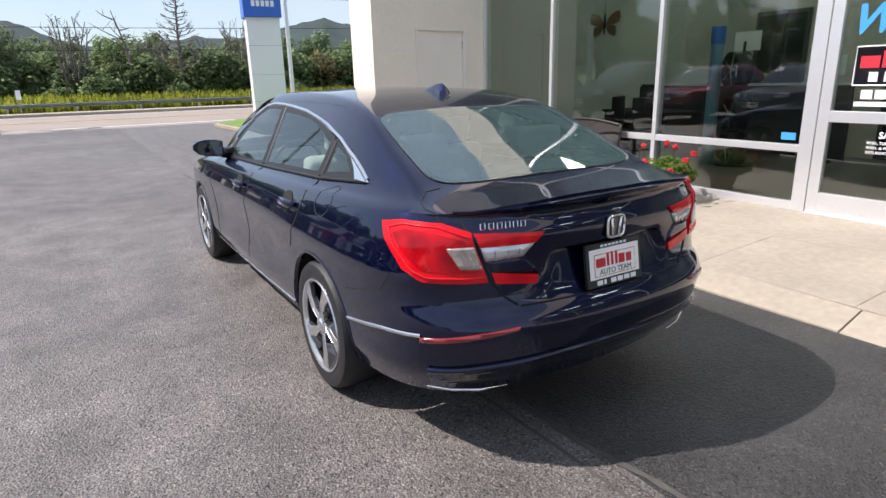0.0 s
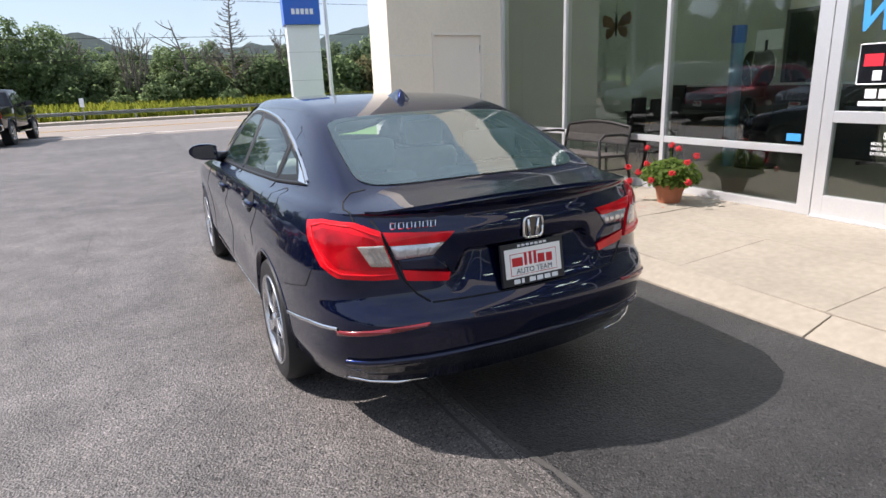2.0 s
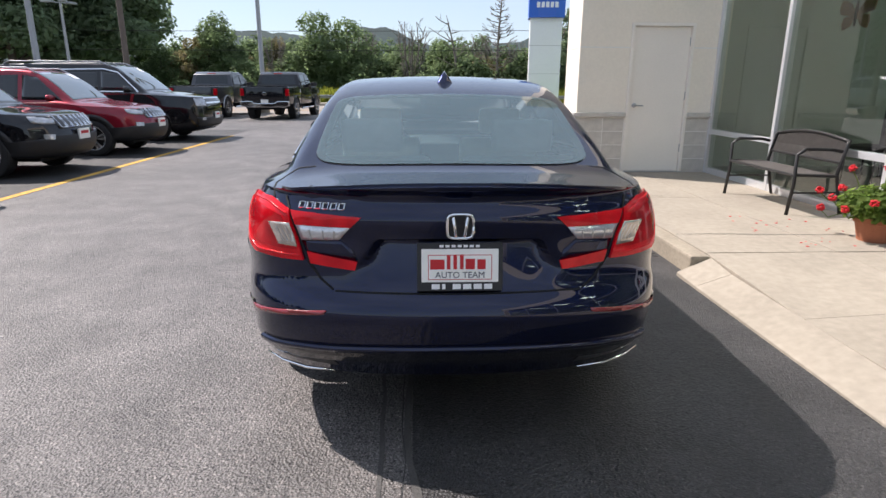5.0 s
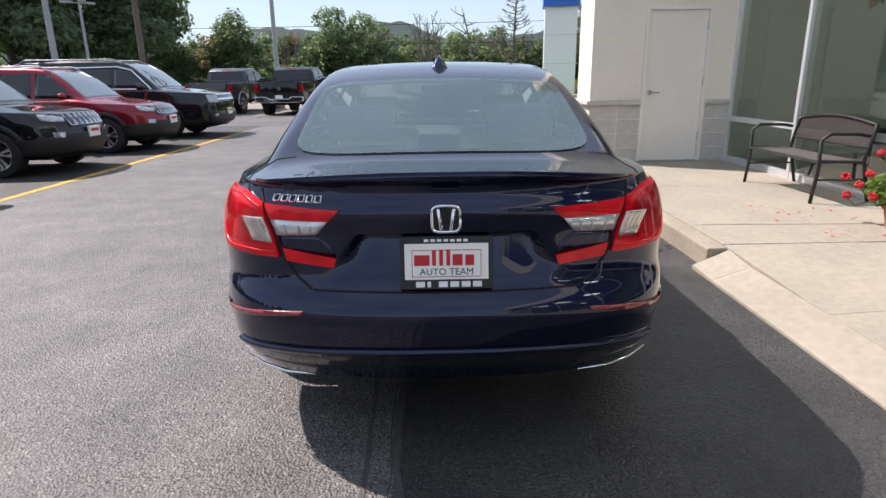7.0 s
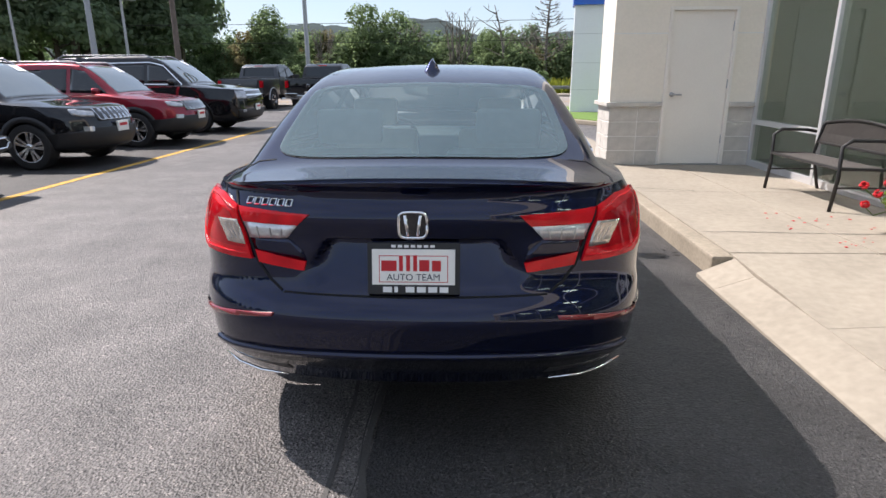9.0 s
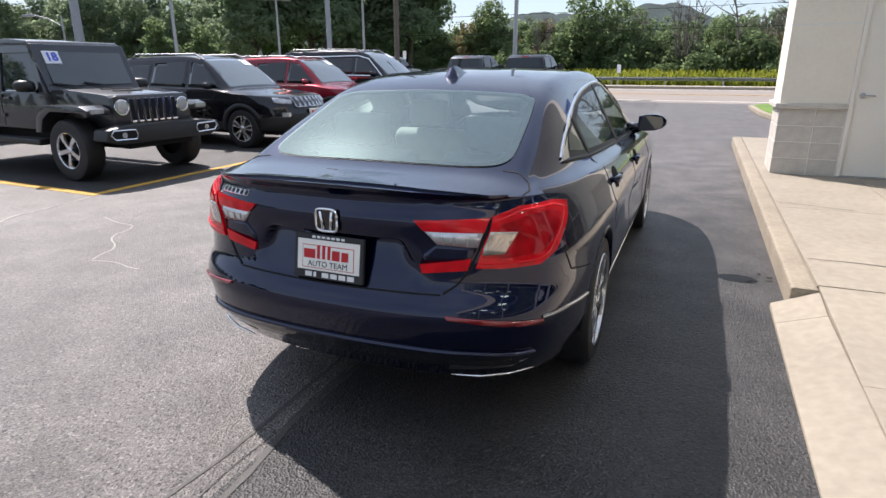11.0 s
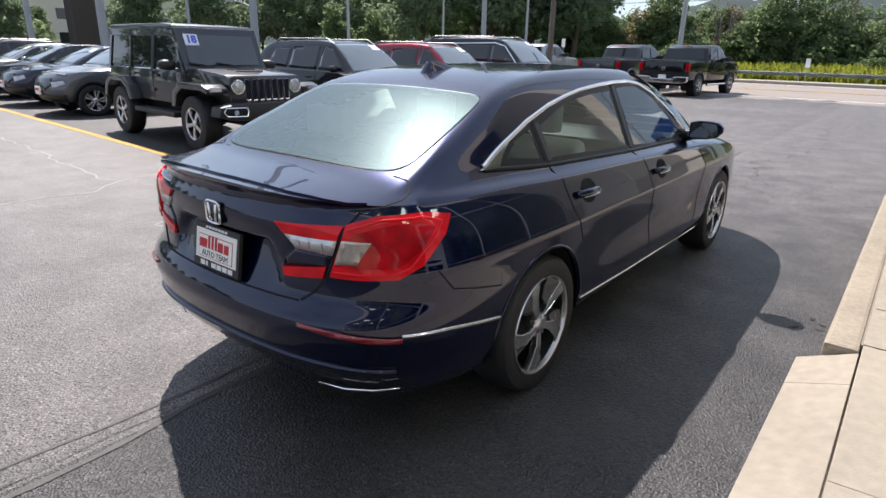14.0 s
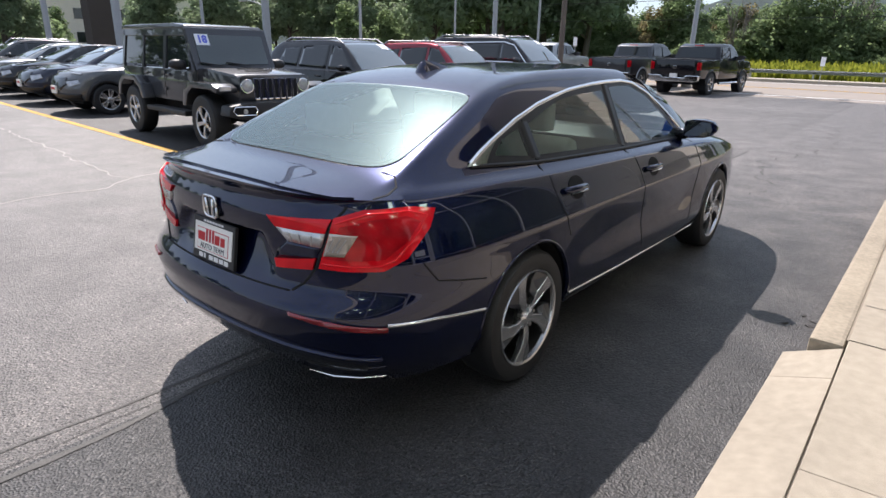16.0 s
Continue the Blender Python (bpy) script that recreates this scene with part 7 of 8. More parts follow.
# meadow plants
nr = np.random.RandomState(5)
verts, faces = [], []
for i in range(11000):
    x, y = nr.uniform(-13, 30), 45.6 + 13 * nr.rand() ** 1.6
    z, hgt, w, a = ground_z(x, y) - 0.05, nr.uniform(0.35, 0.95), nr.uniform(0.04, 0.12), nr.uniform(0, 6.3)
    dx, dy, lx, ly = w * math.cos(a), w * math.sin(a), nr.normal() * 0.12, nr.normal() * 0.12
    k = len(verts)
    verts += [(x - dx, y - dy, z), (x + dx, y + dy, z), (x + lx + dx * 0.5, y + ly + dy * 0.5, z + hgt), (x + lx - dx * 0.5, y + ly - dy * 0.5, z + hgt)]
    faces.append((k, k + 1, k + 2, k + 3))
tagged(part("meadow", grid_mesh("meadow", verts, faces), MEADOW), "tall yellow-green weeds and goldenrod", "meadow", kind="stuff")

# guard rail
GALV = mat("galvanised", (0.34, 0.35, 0.35), 0.5, metal=0.7, vary=0.15, scale=2)
rail = thing("guard_rail", "weathered steel guard rail beside the road", "guard rail")
sec = [(45.0, 0.45), (44.94, 0.50), (45.0, 0.56), (44.94, 0.63), (45.0, 0.69)]
bm = bmesh.new()
ends = [[bm.verts.new((x, y, z)) for y, z in sec] for x in (-10, 60)]
for i in range(4):
    bm.faces.new((ends[0][i], ends[0][i + 1], ends[1][i + 1], ends[1][i]))
bmesh.ops.solidify(bm, geom=list(bm.faces), thickness=0.01)
part("beam", bm, GALV, rail)
for i in range(20):
    part("post", box(-10 + i * 3.6, -9.9 + i * 3.6, 45.02, 45.14, -0.1, 0.72), GALV, rail)

# poles and wires
POLEMAT = mat("pole_grey", (0.34, 0.35, 0.36), 0.6, metal=0.2, vary=0.08, scale=1.5)
WOODPOLE = mat("pole_wood", (0.14, 0.11, 0.09), 0.9, vary=0.25, scale=3)


def lamp_pole(x, y, h, r, label, material, arm=None, heads=False):
    p = thing("street_lamp" if arm else "pole", label, "pole", "poles round the lot", pose(x, y, 0))
    part("shaft", lathe([(0, -0.1), (r * 1.15, -0.1), (r, 0.3), (r * 0.7, h), (0, h)], 14, "z"), material, p, smooth=True, angle=40)
    part("foot", lathe([(0, 0.0), (r * 2, 0.0), (r * 2, 0.5), (r * 1.7, 0.55), (0, 0.55)], 16, "z"), KERB, p)
    if heads:
        for k in range(3):
            a = radians(70 + 120 * k)
            c, q = math.cos(a), math.sin(a)
            hd = part("lamp_head", box(0.45, 1.15, -0.20, 0.20, h - 0.10, h + 0.04, 0.03), POLEMAT, p, "flat grey floodlight head")
            hd.matrix_basis = pose(0, 0, 0, 0, 0, 70 + 120 * k)
            part("bracket", tube([(0, 0, h - 0.12), (0.5 * c, 0.5 * q, h - 0.04)], 0.035, 6), POLEMAT, p)
    if arm:
        part("arm", tube([(0, 0, h - 0.6), (arm * 0.5, 0, h - 0.1), (arm, 0, h + 0.1)], 0.04, 8), material, p)
        part("lamp_head", box(min(arm, arm * 1.4), max(arm, arm * 1.4), -0.15, 0.15, h + 0.05, h + 0.2, 0.03), POLEMAT, p)


for x, y, h, r, m in ((-5.9, 31.5, 9.5, 0.12, POLEMAT), (-13.5, 26.0, 9.0, 0.13, POLEMAT), (-10.7, 27.6, 9.5, 0.13, WOODPOLE), (-22.0, 44.0, 6.7, 0.12, POLEMAT),
                      (-15.7, 14.7, 9.0, 0.15, POLEMAT), (-29, 31.6, 9.0, 0.12, POLEMAT), (-35.2, 23.2, 8.5, 0.12, POLEMAT), (-21.7, 12.0, 9.0, 0.17, POLEMAT), (-29.0, 11.9, 9.0, 0.14, POLEMAT), (-26.4, 39.0, 6.2, 0.10, POLEMAT)):
    lamp_pole(x, y, h, r, "grey lot light pole with three flat heads" if m == POLEMAT else "brown wooden utility pole", m, heads=m == POLEMAT)
lamp_pole(-33.5, 27.2, 4.4, 0.07, "thin street lamp with a reaching arm", POLEMAT, -2.4)
lamp_pole(7.65, 23.6, 9.0, 0.085, "slim bright metal post beside the sign pylon", ALU)
CABLE = mat("cable_black", (0.02, 0.02, 0.02), 0.7)
for (a, b, sag) in (((-90, 47, 6.4), (60, 47.5, 6.9), 1.5), ((-90, 48, 4.6), (60, 48, 4.9), 0.9), ((-40, 70, 12.2), (70, 52, 8.9), 1.0), ((-60, 30, 6.0), (-10.7, 27.6, 7.4), 0.5)):
    a, b = Vector(a), Vector(b)
    pts = [a.lerp(b, i / 24) - Vector((0, 0, sag * 4 * (i / 24) * (1 - i / 24))) for i in range(25)]
    tagged(part("cable", tube(pts, 0.018, 5), CABLE), "thin black overhead cable", "cable")

# pylon sign at the road
SIGNWHITE = mat("sign_white", (0.80, 0.81, 0.83), 0.35, vary=0.03, scale=1)
SIGNBLUE = mat("sign_blue", (0.02, 0.12, 0.55), 0.3)
pylon = thing("sign_pylon", "tall white sign pylon with a blue head", "sign", at=pose(6.35, 22.3, 0, 0, 0, -8))
part("column", box(-0.55, 0.55, -0.35, 0.35, 0, 3.66, 0.01), SIGNWHITE, pylon)
part("head", prism([(-0.62, -0.42), (-0.3, -0.52), (0.3, -0.52), (0.62, -0.42), (0.62, 0.42), (-0.62, 0.42)], 3.66, 4.75, "xy", 0.01), SIGNBLUE, pylon, "blue sign head with white marks")
for z in (0.9, 1.8, 2.75):
    part("panel_joint", box(-0.553, 0.553, -0.353, 0.353, z, z + 0.008), POLEMAT, pylon)
for i in range(5):
    part("mark_bar", box(-0.36 + i * 0.155, -0.25 + i * 0.155, -0.535, -0.51, 3.98, 4.16), SIGNWHITE, pylon)
BROWNSIGN = mat("sign_brown", (0.055, 0.042, 0.036), 0.4, vary=0.05, scale=2)
mono = thing("sign_monolith", "dark brown monolith sign with pale marks", "sign", at=pose(-38.0, 17.8, 0, 0, 0, -62))
part("slab", box(-1.05, 1.05, -0.25, 0.25, 0, 5.05, 0.03), BROWNSIGN, mono)
part("mark_oval", tube([(0.32 * math.cos(a), -0.27, 4.55 + 0.17 * math.sin(a)) for a in (2 * math.pi * i / 20 for i in range(21))], 0.035, 6), SIGNWHITE, mono)
for i in range(7):
    part("mark_bar", box(-0.63 + i * 0.18, -0.50 + i * 0.18, -0.262, -0.248, 3.98, 4.1), SIGNWHITE, mono)
part("mark_bar", box(-0.2, 0.2, -0.262, -0.248, 3.0, 3.08), SIGNWHITE, mono)
for x, y, h in ((-1.9, 41.8, 1.5), (-14.6, 36.3, 2.35)):
    t = thing("road_sign", "small white roadside sign on a thin post", "sign", at=pose(x, y, 0))
    part("post", tube([(0, 0, 0), (0, 0, h)], 0.025, 6), GALV, t)
    part("board", box(-0.12, 0.12, -0.03, -0.01, h - 0.5, h, 0.01), SIGNWHITE, t)

# far buildings across the side street
BRICKFAR = mat("far_brick", (0.27, 0.16, 0.11), 0.9, vary=0.12, scale=0.5)
PALEFAR = mat("far_render", (0.50, 0.46, 0.40), 0.9, vary=0.06, scale=0.3)


def far_building(x, y, w, d, h, storeys, wall, turn, label):
    b = thing("far_building", label, "building", at=pose(x, y, 0, 0, 0, turn))
    part("wall", box(-w / 2, w / 2, -d / 2, d / 2, 0, h), wall, b)
    part("roof", box(-w / 2 - 0.2, w / 2 + 0.2, -d / 2 - 0.2, d / 2 + 0.2, h, h + 0.4), PALEFAR, b)
    n = int(w / 3.2)
    for s in range(storeys):
        for i in range(n):
            cx = -w / 2 + (i + 0.5) * w / n
            z = (s + 0.35) * h / storeys
            part("window", box(cx - 0.7, cx + 0.7, -d / 2 - 0.06, -d / 2 - 0.02, z, z + h / storeys * 0.45), TINT, b)


far_building(-112, 52, 24, 14, 11, 3, PALEFAR, 65, "pale three-storey building far beyond the lawn")
far_building(-118, 36, 16, 12, 6, 2, BRICKFAR, 70, "brick building far beyond the lawn")
far_building(-125, 24, 14, 12, 8, 2, MATS["far_brick"], 75, "dark low building far beyond the lawn")
far_building(1, 118, 9, 7, 4.2, 1, PALEFAR, 180, "pale house behind the wood")
for x, y, t in ((-31.0, 19.5, 80), (-34, 26.5, 80), (-30, 29.5, 85)):
    road_car("sedan", "car parked across the far side of the lot", pose(x, y, 0, 0, 0, t), SE_P, SILVERCAR if x < -33 else BLUECAR, 1.45, 0.93, (0.95, 3.65), 0.32, SE_SIDE, (0.66, 3.25, 0.56, 2.5), PLAIN, "parked vehicles")


# ---- in front of and inside the showroom ----
# glass entrance
entrance = tagged(new("door_2"), "aluminium-framed glass entrance door with lettering", "door", kind="structure")
DY0, DY1 = 2.52, 3.60
for y0, y1, z0, z1 in ((DY1 - 0.10, DY1, 0.165, 2.5), (DY0, DY0 + 0.10, 0.165, 2.5), (DY0 + 0.10, DY1 - 0.10, 0.165, 0.36), (DY0 + 0.10, DY1 - 0.10, 1.02, 1.12), (DY0 + 0.10, DY1 - 0.10, 2.42, 2.5)):
    part("door_rail", box(STORE_X - 0.03, STORE_X + 0.04, y0, y1, z0, z1, 0.004), ALU, entrance)
for z0, z1 in ((0.36, 1.02), (1.12, 2.42)):
    shop_pane(entrance, STORE_X, DY0 + 0.10, DY1 - 0.10, z0, z1)
part("threshold", box(STORE_X - 0.06, STORE_X + 0.1, -14, DY1, 0.15, 0.163), ALU, entrance)
for y in (DY0 - 0.04, -0.8, -4.6, -8.6, -12.6):
    part("mullion", box(STORE_X - 0.02, STORE_X + 0.09, y - 0.035, y + 0.035, 0.15, GLASS_TOP, 0.004), ALU, storefront)
for a, b in zip((DY0 - 0.08, -0.84, -4.64, -8.64), (-0.76, -4.56, -8.56, -12.56)):
    for z0, z1 in ((0.164, 0.25), (0.72, 0.79), (3.0, 3.06)):
        part("transom", box(STORE_X - 0.015, STORE_X + 0.085, b, a, z0, z1, 0.004), ALU, storefront)
    shop_pane(storefront, STORE_X + 0.02, b, a, 0.25, GLASS_TOP)
part("transom", box(STORE_X - 0.015, STORE_X + 0.085, DY0 - 0.005, DY1 + 0.01, 2.505, 2.58, 0.004), ALU, storefront)
shop_pane(storefront, STORE_X + 0.02, DY0, DY1, 2.58, GLASS_TOP)
# lettering on the door
BLUEINK = mat("letter_blue", (0.05, 0.30, 0.70), 0.5)
WHITEINK = mat("letter_white", (0.80, 0.80, 0.80), 0.5)
REDINK = mat("letter_red", (0.62, 0.02, 0.04), 0.5)
INKX = STORE_X - 0.004


def on_door(y, z):
    return Matrix.Translation((INKX, y, z)) @ STAND_W


letters("door_script", "We", 0.33, on_door(3.20, 1.885), BLUEINK, entrance, 0.001, 0.010, 0.35)
part("door_badge", box(INKX - 0.002, INKX, 2.74, 3.36, 1.345, 1.67), GLOSSBLK, entrance)
ring = [(3.36, 1.345), (3.36, 1.67), (2.74, 1.67), (2.74, 1.345), (3.36, 1.345)]
part("badge_rim", tube([(INKX - 0.003, y, z) for y, z in ring], 0.007, 6), WHITEINK, entrance)
for y0, w, h in ((3.32, 0.15, 0.10), (3.15, 0.03, 0.14), (3.105, 0.03, 0.15), (3.06, 0.03, 0.15), (3.015, 0.09, 0.10), (2.91, 0.08, 0.10)):
    part("badge_bar", box(INKX - 0.004, INKX - 0.002, y0 - w, y0, 1.49, 1.49 + h), REDINK, entrance)
for y0, w in ((3.24, 0.07), (3.12, 0.06), (3.04, 0.06), (2.96, 0.06), (2.88, 0.06)):
    part("badge_bar", box(INKX - 0.004, INKX - 0.002, y0 - w, y0, 1.375, 1.455), WHITEINK, entrance)
for y0, w in ((3.28, 0.09), (3.17, 0.09), (3.06, 0.09), (2.95, 0.03), (2.90, 0.09), (2.79, 0.09)):
    part("number_bar", box(INKX - 0.002, INKX, y0 - w, y0, 1.228, 1.305), WHITEINK, entrance)
part("print_bar", box(INKX - 0.002, INKX, 2.72, 3.325, 1.165, 1.205), WHITEINK, entrance)
letters("door_words", "SALES", 0.078, on_door(2.985, 0.92), WHITEINK, entrance, 0.001, 0.002)
for z, w, words in ((0.852, 0.30, "MON., TUES., THURS."), (0.810, 0.19, "WED. & FRI."), (0.768, 0.175, "SATURDAY")):
    letters("door_words", words, 0.034, on_door(3.17 - w / 2, z), WHITEINK, entrance, 0.0008, 0.0006, width=w)
part("pane_sticker", box(STORE_X + 0.012, STORE_X + 0.018, 3.80, 3.94, 0.83, 0.90), BLUEINK, storefront)

# bench
IRON = mat("bench_iron", (0.030, 0.028, 0.027), 0.45, metal=0.4, vary=0.15, scale=10)
MESHMAT = mat("bench_panel", (0.075, 0.066, 0.060), 0.6, vary=0.2, scale=15)
bench = thing("bench", "dark brown metal garden bench with curved back", "bench", at=pose(5.73, 6.50, WALK_Z, 0, 0, 90))
# local x runs along the bench, -y towards the wall
for s in (-1, 1):
    fr = [(s * 0.62, 0.27, 0.0), (s * 0.62, 0.24, 0.30), (s * 0.62, 0.25, 0.60), (s * 0.62, 0.17, 0.655), (s * 0.62, -0.10, 0.65), (s * 0.62, -0.20, 0.63)]
    part("arm_rest", tube(fr, 0.018, 8), IRON, bench, smooth=True)
    bk = [(s * 0.60, -0.30, 0.0), (s * 0.60, -0.20, 0.40), (s * 0.60, -0.26, 0.70), (s * 0.58, -0.275, 0.74)]
    part("leg", tube(bk, 0.018, 8), IRON, bench, smooth=True)
    part("seat_rail", tube([(s * 0.61, 0.23, 0.40), (s * 0.61, -0.20, 0.385)], 0.016, 8), IRON, bench)
    part("brace", tube([(s * 0.61, 0.235, 0.22), (s * 0.61, -0.24, 0.22)], 0.010, 6), IRON, bench)
crest = [(-0.60 + 1.2 * i / 14, -0.275, 0.725 + 0.06 * math.sin(math.pi * i / 14)) for i in range(15)]
part("back_crest", tube(crest, 0.018, 8), IRON, bench, smooth=True)
part("back_rail", tube([(-0.60, -0.215, 0.52), (0.60, -0.215, 0.52)], 0.014, 8), IRON, bench)
bm = bmesh.new()
hi = [bm.verts.new((x, -0.273, z - 0.01)) for x, y, z in crest]
md = [bm.verts.new((x, -0.250, 0.62)) for x, y, z in crest]
lo = [bm.verts.new((x, -0.218, 0.53)) for x, y, z in crest]
for a, b in ((hi, md), (md, lo)):
    for i in range(14):
        bm.faces.new((a[i], a[i + 1], b[i + 1], b[i]))
bmesh.ops.solidify(bm, geom=list(bm.faces), thickness=0.006)
part("back_panel", bm, MESHMAT, bench)
for i in range(9):
    y = 0.22 - i * 0.05
    part("seat_slat", box(-0.60, 0.60, y - 0.02, y + 0.02, 0.392 - 0.001 * i, 0.402 - 0.001 * i, 0.003), MESHMAT, bench)
part("seat_edge", tube([(-0.61, 0.245, 0.395), (0.61, 0.245, 0.395)], 0.016, 8), IRON, bench)

# flower pot
TERRA = mat("terracotta", (0.36, 0.13, 0.065), 0.85, vary=0.15, scale=8, bump=0.2, bscale=80)
GERLEAF = leaf_material("geranium_leaves", (0.10, 0.17, 0.03), (0.26, 0.34, 0.09))
PETAL = mat("red_petals", (0.52, 0.008, 0.016), 0.6, vary=0.2, scale=30)
pot = thing("flower_pot", "terracotta pot of red geraniums on the pavement", "flower pot", at=pose(5.58, 4.86, WALK_Z))
part("pot", lathe([(0, 0.0), (0.115, 0.0), (0.15, 0.15), (0.165, 0.155), (0.17, 0.20), (0.15, 0.20), (0.14, 0.17), (0, 0.17)], 28, "z"), TERRA, pot, smooth=True, angle=35)
rg = np.random.RandomState(9)
verts, faces = [], []
for i in range(1300):
    d = rg.normal(size=3)
    d /= np.linalg.norm(d)
    r = rg.uniform(0.5, 1.0)
    p = np.array([0.30 * d[0] * r, 0.33 * d[1] * r, 0.33 + 0.16 * d[2] * r - 0.15 * (abs(d[0]) + abs(d[1])) * 0.2])
    if p[2] < 0.16:
        continue
    n = d * 0.6 + np.array([0, 0, 0.8]) + rg.normal(size=3) * 0.35
    n /= np.linalg.norm(n)
    u = np.cross(n, [0.3, 0.9, 0.1])
    u /= np.linalg.norm(u)
    w = np.cross(n, u)
    s = rg.uniform(0.013, 0.030)
    k = len(verts)
    verts.append(p - n * s * 0.25)
    for j in range(7):
        a = 2 * math.pi * j / 7
        verts.append(p + s * (math.cos(a) * u + math.sin(a) * w) + n * s * 0.1 * (j % 2))
    faces += [(k, k + 1 + j, k + 1 + (j + 1) % 7) for j in range(7)]
part("foliage", grid_mesh("foliage", verts, faces), GERLEAF, pot, "scalloped geranium leaves")
for x, y, z in ((-0.34, 0.05, 0.44), (-0.25, -0.25, 0.36), (-0.30, 0.22, 0.33), (0.05, -0.32, 0.52), (-0.12, -0.34, 0.47), (-0.20, -0.44, 0.28), (-0.36, 0.33, 0.38), (0.1, 0.1, 0.60), (-0.1, 0.28, 0.57), (0.0, -0.1, 0.58), (-0.34, -0.02, 0.27), (-0.3, 0.36, 0.22)):
    bm = bmesh.new()
    for i in range(26):
        d = Vector(rg.normal(size=3)).normalized()
        q = Vector((x * 0.9, y * 0.9, z)) + d * 0.026
        bmesh.ops.create_icosphere(bm, subdivisions=1, radius=0.013, matrix=Matrix.Translation(q) @ Matrix.Diagonal((1, 1, 0.7, 1)))
    fl = part("blossom", bm, PETAL, pot, "round red flower head")
    part("stalk", tube([(x * 0.3, y * 0.3, 0.25), (x * 0.75, y * 0.75, z - 0.08), (x * 0.9, y * 0.9, z - 0.02)], 0.004, 5), GERLEAF, fl)
for i in range(26):
    x, y = 5.2 + rg.uniform(-0.45, 0.35), 5.15 + rg.uniform(-0.6, 0.7)
    bm = bmesh.new()
    bmesh.ops.create_icosphere(bm, subdivisions=1, radius=rg.uniform(0.008, 0.016), matrix=Matrix.Translation((x, y, WALK_Z + 0.003)) @ Matrix.Diagonal((1, 1, 0.25, 1)))
    tagged(part("petal", bm, PETAL), "fallen red petal on the pavement", "petal", "fallen petals")

# showroom shell
CARPET = mat("showroom_tile", (0.17, 0.15, 0.13), 0.35, vary=0.06, scale=1.0)
INWALL = mat("inner_wall", (0.58, 0.53, 0.44), 0.9, vary=0.04, scale=1.5)
SIDEWALL = mat("side_wall_grey", (0.42, 0.46, 0.41), 0.9, vary=0.05, scale=1.5)
CEIL = mat("ceiling_board", (0.55, 0.55, 0.53), 0.9)
tagged(part("showroom_floor", box(STORE_X + 0.06, 17, -14, 9.6, 0.0, 0.15), CARPET), "tan tiled showroom floor", "floor", kind="structure")
tagged(part("ceiling", box(STORE_X + 0.06, 17, -14, 9.6, 5.4, 5.5), CEIL), "white showroom ceiling", "ceiling", kind="structure")
tagged(part("wall_back", box(17, 17.2, -14, 9.8, 0, WALL_TOP), INWALL), "plain tan back wall of the showroom", "wall", kind="structure")
tagged(part("wall_side", box(STORE_X + 0.15, 17, 9.6, 9.8, 0, WALL_TOP), SIDEWALL), "plain grey side wall of the showroom", "wall", kind="structure")
tagged(part("wall_end", box(STORE_X, 17, -14.2, -14, 0, WALL_TOP), INWALL), "plain end wall of the showroom", "wall", kind="structure")
tagged(part("roof", box(STORE_X - 0.04, 17.2, -14.2, 9.8, WALL_TOP, WALL_TOP + 0.15), STUCCO), "flat roof of the showroom", "roof", kind="structure")
tagged(part("wall_partition", box(10.5, 10.65, -2, 7.0, 0.15, 5.4), INWALL), "tan partition wall in the showroom", "wall", kind="structure")
BLUEPIPE = mat("column_blue", (0.16, 0.30, 0.42), 0.4, vary=0.05, scale=3)
BLUECAP = mat("cap_blue", (0.03, 0.14, 0.50), 0.4)
col = thing("round_column", "round blue-grey column with a deep blue cap", "column", at=pose(8.3, 6.24, 0.15))
part("shaft", lathe([(0, 0), (0.09, 0), (0.09, 1.73), (0, 1.73)], 24, "z"), BLUEPIPE, col, smooth=True, angle=40)
part("cap", lathe([(0, 1.73), (0.10, 1.73), (0.10, 1.97), (0, 1.97)], 24, "z"), BLUECAP, col, smooth=True, angle=40)


def display_rim(x, y, z, r):
    t = thing("display_wheel", "alloy wheel rim shown on a stand", "wheel", "display wheels", pose(x, y, z, 0, 0, 150))
    part("rim", lathe([(r, -0.11), (r * 0.93, -0.08), (r * 0.9, 0.0), (r * 0.93, 0.08), (r, 0.11), (r * 0.96, 0.115), (r * 0.86, 0.05)], 36), RIMDARK, t, smooth=True, angle=40)
    for k in range(5):
        a = 2 * math.pi * k / 5
        part("spoke", tube([(0.07, 0, 0), (0.08, r * 0.9 * math.cos(a), r * 0.9 * math.sin(a))], [0.03, 0.02], 6), RIM, t)


stand = thing("wheel_stand", "dark upright stand for wheel rims", "stand", at=pose(8.45, 5.9, 0.15))
part("pole", tube([(0, 0, 0), (0, 0, 1.75)], 0.03, 8), IRON, stand)
part("show_card", box(-0.02, 0.0, -0.22, 0.16, 1.62, 1.88), PLATEWHITE, stand, "white printed card over the wheels")
part("foot", lathe([(0, 0), (0.28, 0), (0.28, 0.03), (0, 0.03)], 20, "z"), IRON, stand)
display_rim(8.3, 5.9, 1.515, 0.25)
display_rim(8.3, 5.86, 0.905, 0.25)
display_rim(8.3, 5.86, 0.405, 0.25)
BUTTER = mat("foil_balloon", (0.30, 0.16, 0.09), 0.3, metal=0.4, vary=0.6, scale=9)


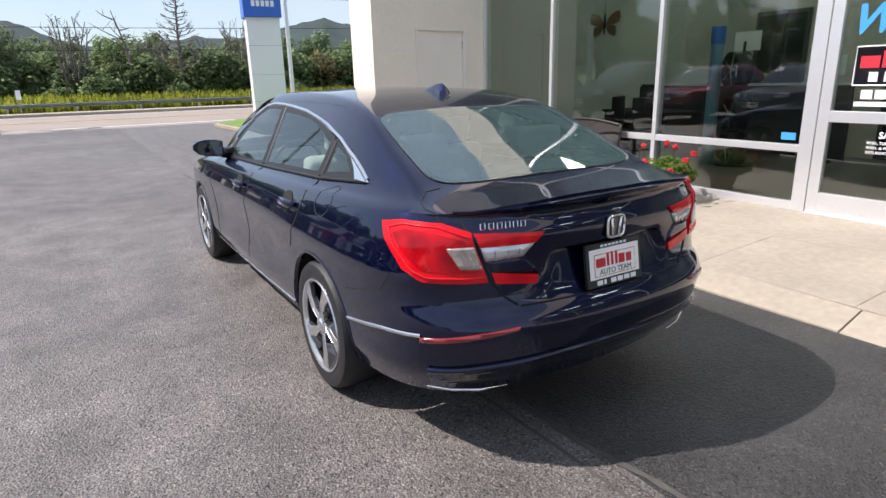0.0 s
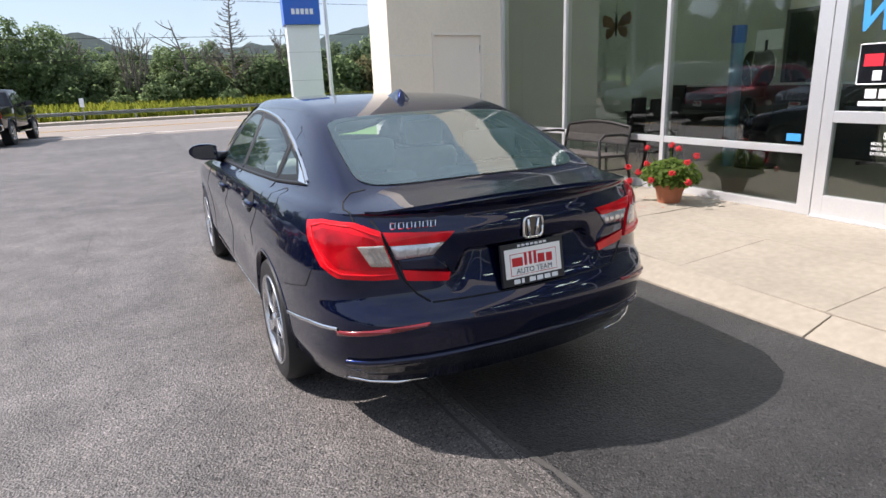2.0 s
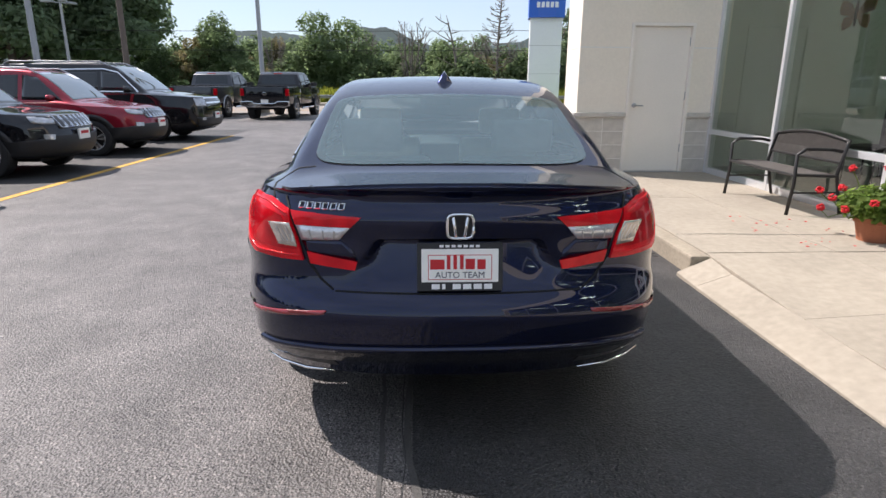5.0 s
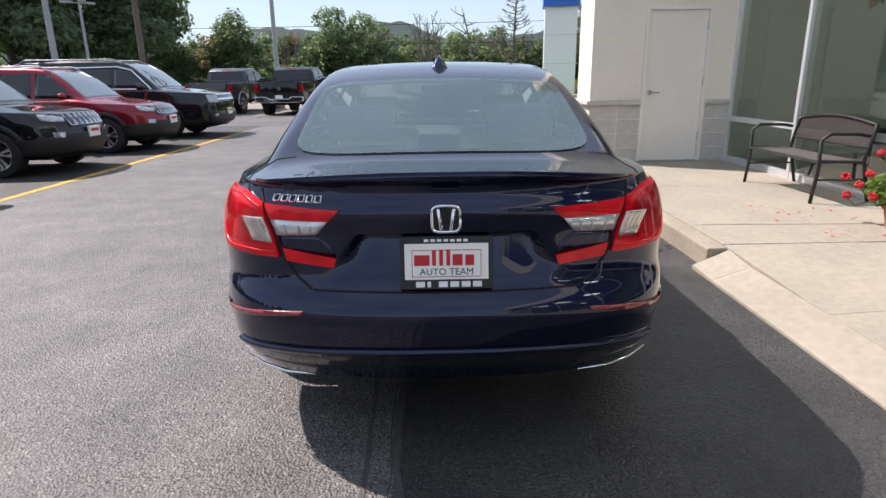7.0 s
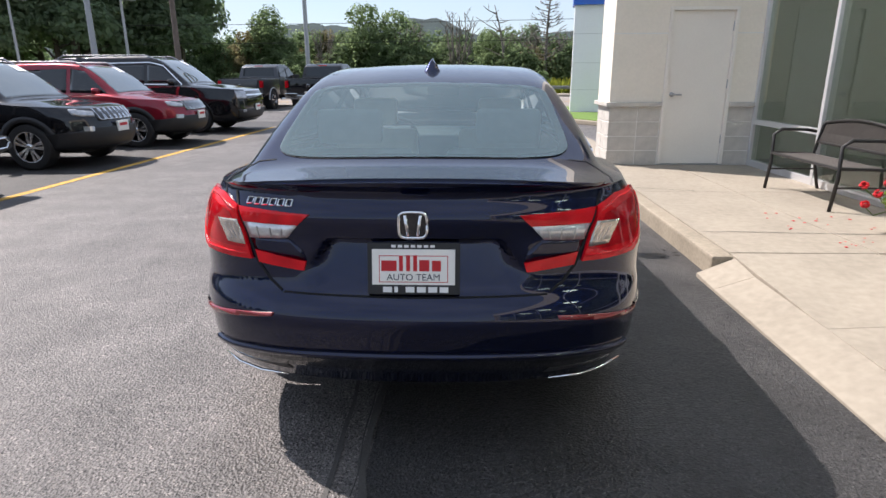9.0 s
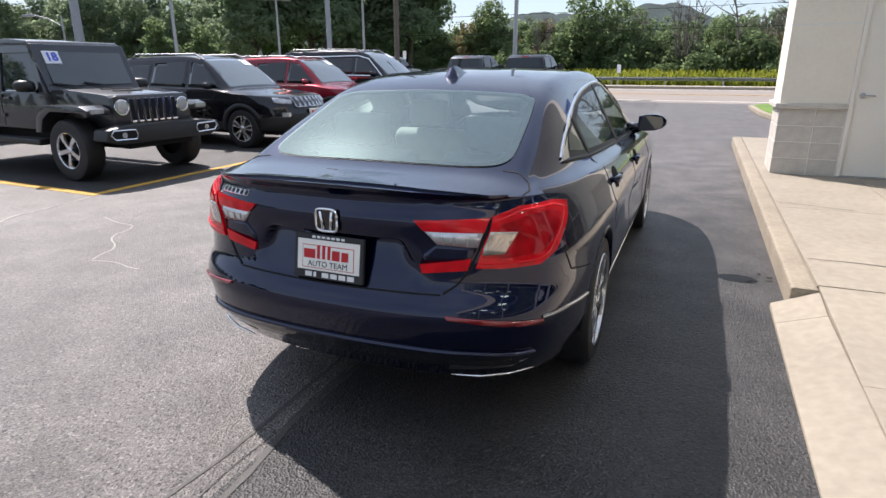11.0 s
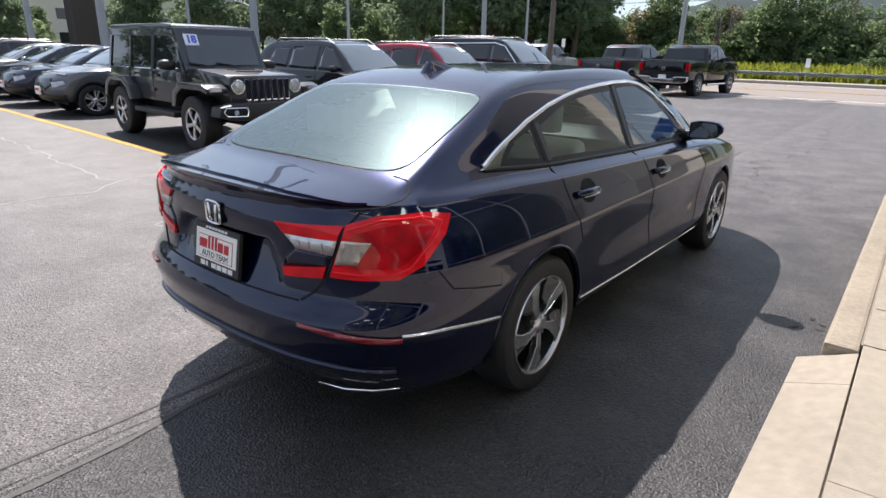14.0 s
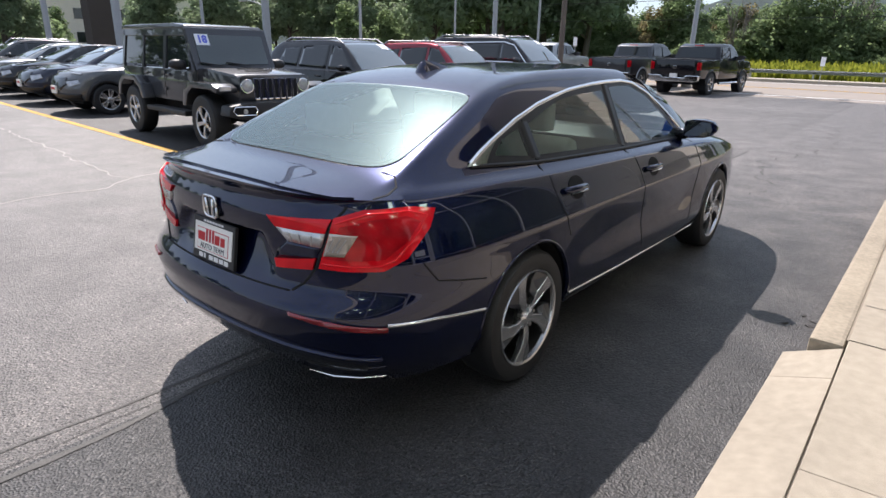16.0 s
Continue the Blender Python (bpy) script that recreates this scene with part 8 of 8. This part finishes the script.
def ornament(x, y, z, turn):
    t = thing("butterfly_ornament", "colourful butterfly ornament that hangs in the window", "ornament", "", pose(x, y, z, 0, 0, turn))
    for s in (-1, 1):
        for a, k in ((0.6, 1.0), (-0.55, 0.75)):
            q = [(0.0, 0.0), (s * 0.10 * k, 0.12 * a / 0.6), (s * 0.20 * k, 0.155 * a / 0.6), (s * 0.24 * k, 0.16 * a / 0.6), (s * 0.265 * k, 0.09 * a / 0.6), (s * 0.24 * k, 0.03 * a), (s * 0.10 * k, -0.01)]
            part("wing", prism(q, 0, 0.012, "yz"), BUTTER, t)
    part("body", tube([(0.0, 0, -0.12), (0.0, 0, 0.0), (0.0, 0, 0.12)], [0.008, 0.018, 0.012], 8), DARK, t)
    for s in (-1, 1):
        part("feeler", tube([(0.0, 0, 0.12), (0.0, s * 0.03, 0.17), (0.0, s * 0.06, 0.19)], 0.003, 5), DARK, t)
    part("cord", tube([(0.0, 0, 0.12), (0.0, 0, 5.39 - z)], 0.003, 5), DARK, t)


ornament(STORE_X + 0.22, 6.55, 2.12, 0)


def desk(x, y, turn):
    d = thing("desk", "dark office desk in the showroom", "desk", "desks", pose(x, y, 0.15, 0, 0, turn))
    part("desktop", box(-0.8, 0.8, -0.4, 0.4, 0.71, 0.75, 0.01), DASH, d)
    for s in (-1, 1):
        part("side_panel", box(s * 0.76 - 0.02, s * 0.76 + 0.02, -0.36, 0.36, 0, 0.71), DASH, d)
    part("front_panel", box(-0.74, 0.74, 0.30, 0.33, 0.1, 0.71), DASH, d)
    m = thing("monitor", "black monitor on a desk", "monitor", "monitors", pose(x, y, 0.9, 0, 0, turn))
    part("screen", box(-0.26, 0.26, -0.03, 0.0, 0.10, 0.42, 0.008), GLOSSBLK, m)
    part("stand", box(-0.03, 0.03, 0.0, 0.03, 0.0, 0.2), BLACKPL, m)
    part("foot", box(-0.12, 0.12, -0.08, 0.08, 0.0, 0.012), BLACKPL, m)


def office_chair(x, y, turn):
    c = thing("office_chair", "black office chair with a padded back", "chair", "office chairs", pose(x, y, 0.15, 0, 0, turn))
    part("seat", box(-0.24, 0.24, -0.24, 0.24, 0.42, 0.50, 0.03), BLACKPL, c)
    part("backrest", box(-0.23, 0.23, -0.28, -0.22, 0.52, 1.0, 0.025), BLACKPL, c)
    for sx in (-1, 1):
        for sy in (-1, 1):
            part("leg", tube([(sx * 0.2, sy * 0.2, 0), (sx * 0.2, sy * 0.2, 0.43)], 0.014, 6), IRON, c)


for x, y, t in ((8.6, 7.6, 80), (9.2, 3.2, 95), (9.0, 0.2, 90)):
    desk(x, y, t)
    office_chair(x - 0.8, y + 0.3, t - 60)
    office_chair(x - 0.85, y - 0.45, t - 100)
for y in (5.25, 5.6, 7.25, 2.4):
    tagged(part("notice", box(10.472, 10.498, y - 0.11, y + 0.11, 1.4, 1.7), PLATEWHITE), "white paper notice on the partition", "notice")
DARKFRAME = mat("dark_frame", (0.05, 0.05, 0.048), 0.5, vary=0.1, scale=4)
for y0, y1 in ((6.1, 7.0), (3.9, 4.9), (1.0, 1.9)):
    d = thing("inner_doorway", "dark-framed glazed inner doorway in the partition", "doorway", "inner doorways", pose(10.49, (y0 + y1) / 2, 0.15))
    w = (y1 - y0) / 2
    for a, b, c, e in ((-w, -w + 0.06, 0, 2.3), (w - 0.06, w, 0, 2.3), (-w + 0.06, w - 0.06, 2.24, 2.3), (-w + 0.06, w - 0.06, 0, 0.2), (-w + 0.06, w - 0.06, 0.98, 1.04)):
        part("frame_bar", box(-0.05, 0.0, a, b, c, e, 0.004), DARKFRAME, d)
    part("pane", box(-0.03, -0.024, -w + 0.06, w - 0.06, 0.2, 2.24), TINT, d)
for y0, y1, h in ((5.0, 8.8, 1.15), (0.5, 3.3, 1.2)):
    s = thing("office_screen", "low dark fabric office screen", "screen", "office screens", pose(9.75, (y0 + y1) / 2, 0.15))
    w = (y1 - y0) / 2
    part("panel", box(-0.03, 0.03, -w, w, 0.05, h - 0.04), DASH, s)
    part("cap_rail", box(-0.04, 0.04, -w, w, h - 0.04, h, 0.005), ALU, s)
    for yy in (-w + 0.1, w - 0.1):
        part("foot", box(-0.2, 0.2, yy - 0.03, yy + 0.03, 0.0, 0.05), IRON, s)
counter = thing("counter", "dark service counter at the back", "counter", at=pose(11.5, 8.0, 0.15))
part("front", box(-0.3, 0.3, -1.2, 1.2, 0, 1.05), DASH, counter)
part("top", box(-0.36, 0.36, -1.25, 1.25, 1.05, 1.09, 0.01), BLACKPL, counter)
# unseen glowing panels, added to brighten the interior behind the panes
FILLWHITE = mat("fill_glow", (1.0, 0.97, 0.92), 0.5, emit=14.0)
for x in (7.6, 12.5):
    for y in (-10, -6, -2, 2, 5.4):
        t = thing("ceiling_light", "unseen glowing panel added to brighten the showroom", "lamp", "ceiling lights", pose(x, y, 5.39))
        part("diffuser", box(-0.6, 0.6, -0.3, 0.3, -0.015, -0.002), FILLWHITE, t)
        part("frame", box(-0.63, 0.63, -0.33, 0.33, -0.001, 0.008), ALU, t)
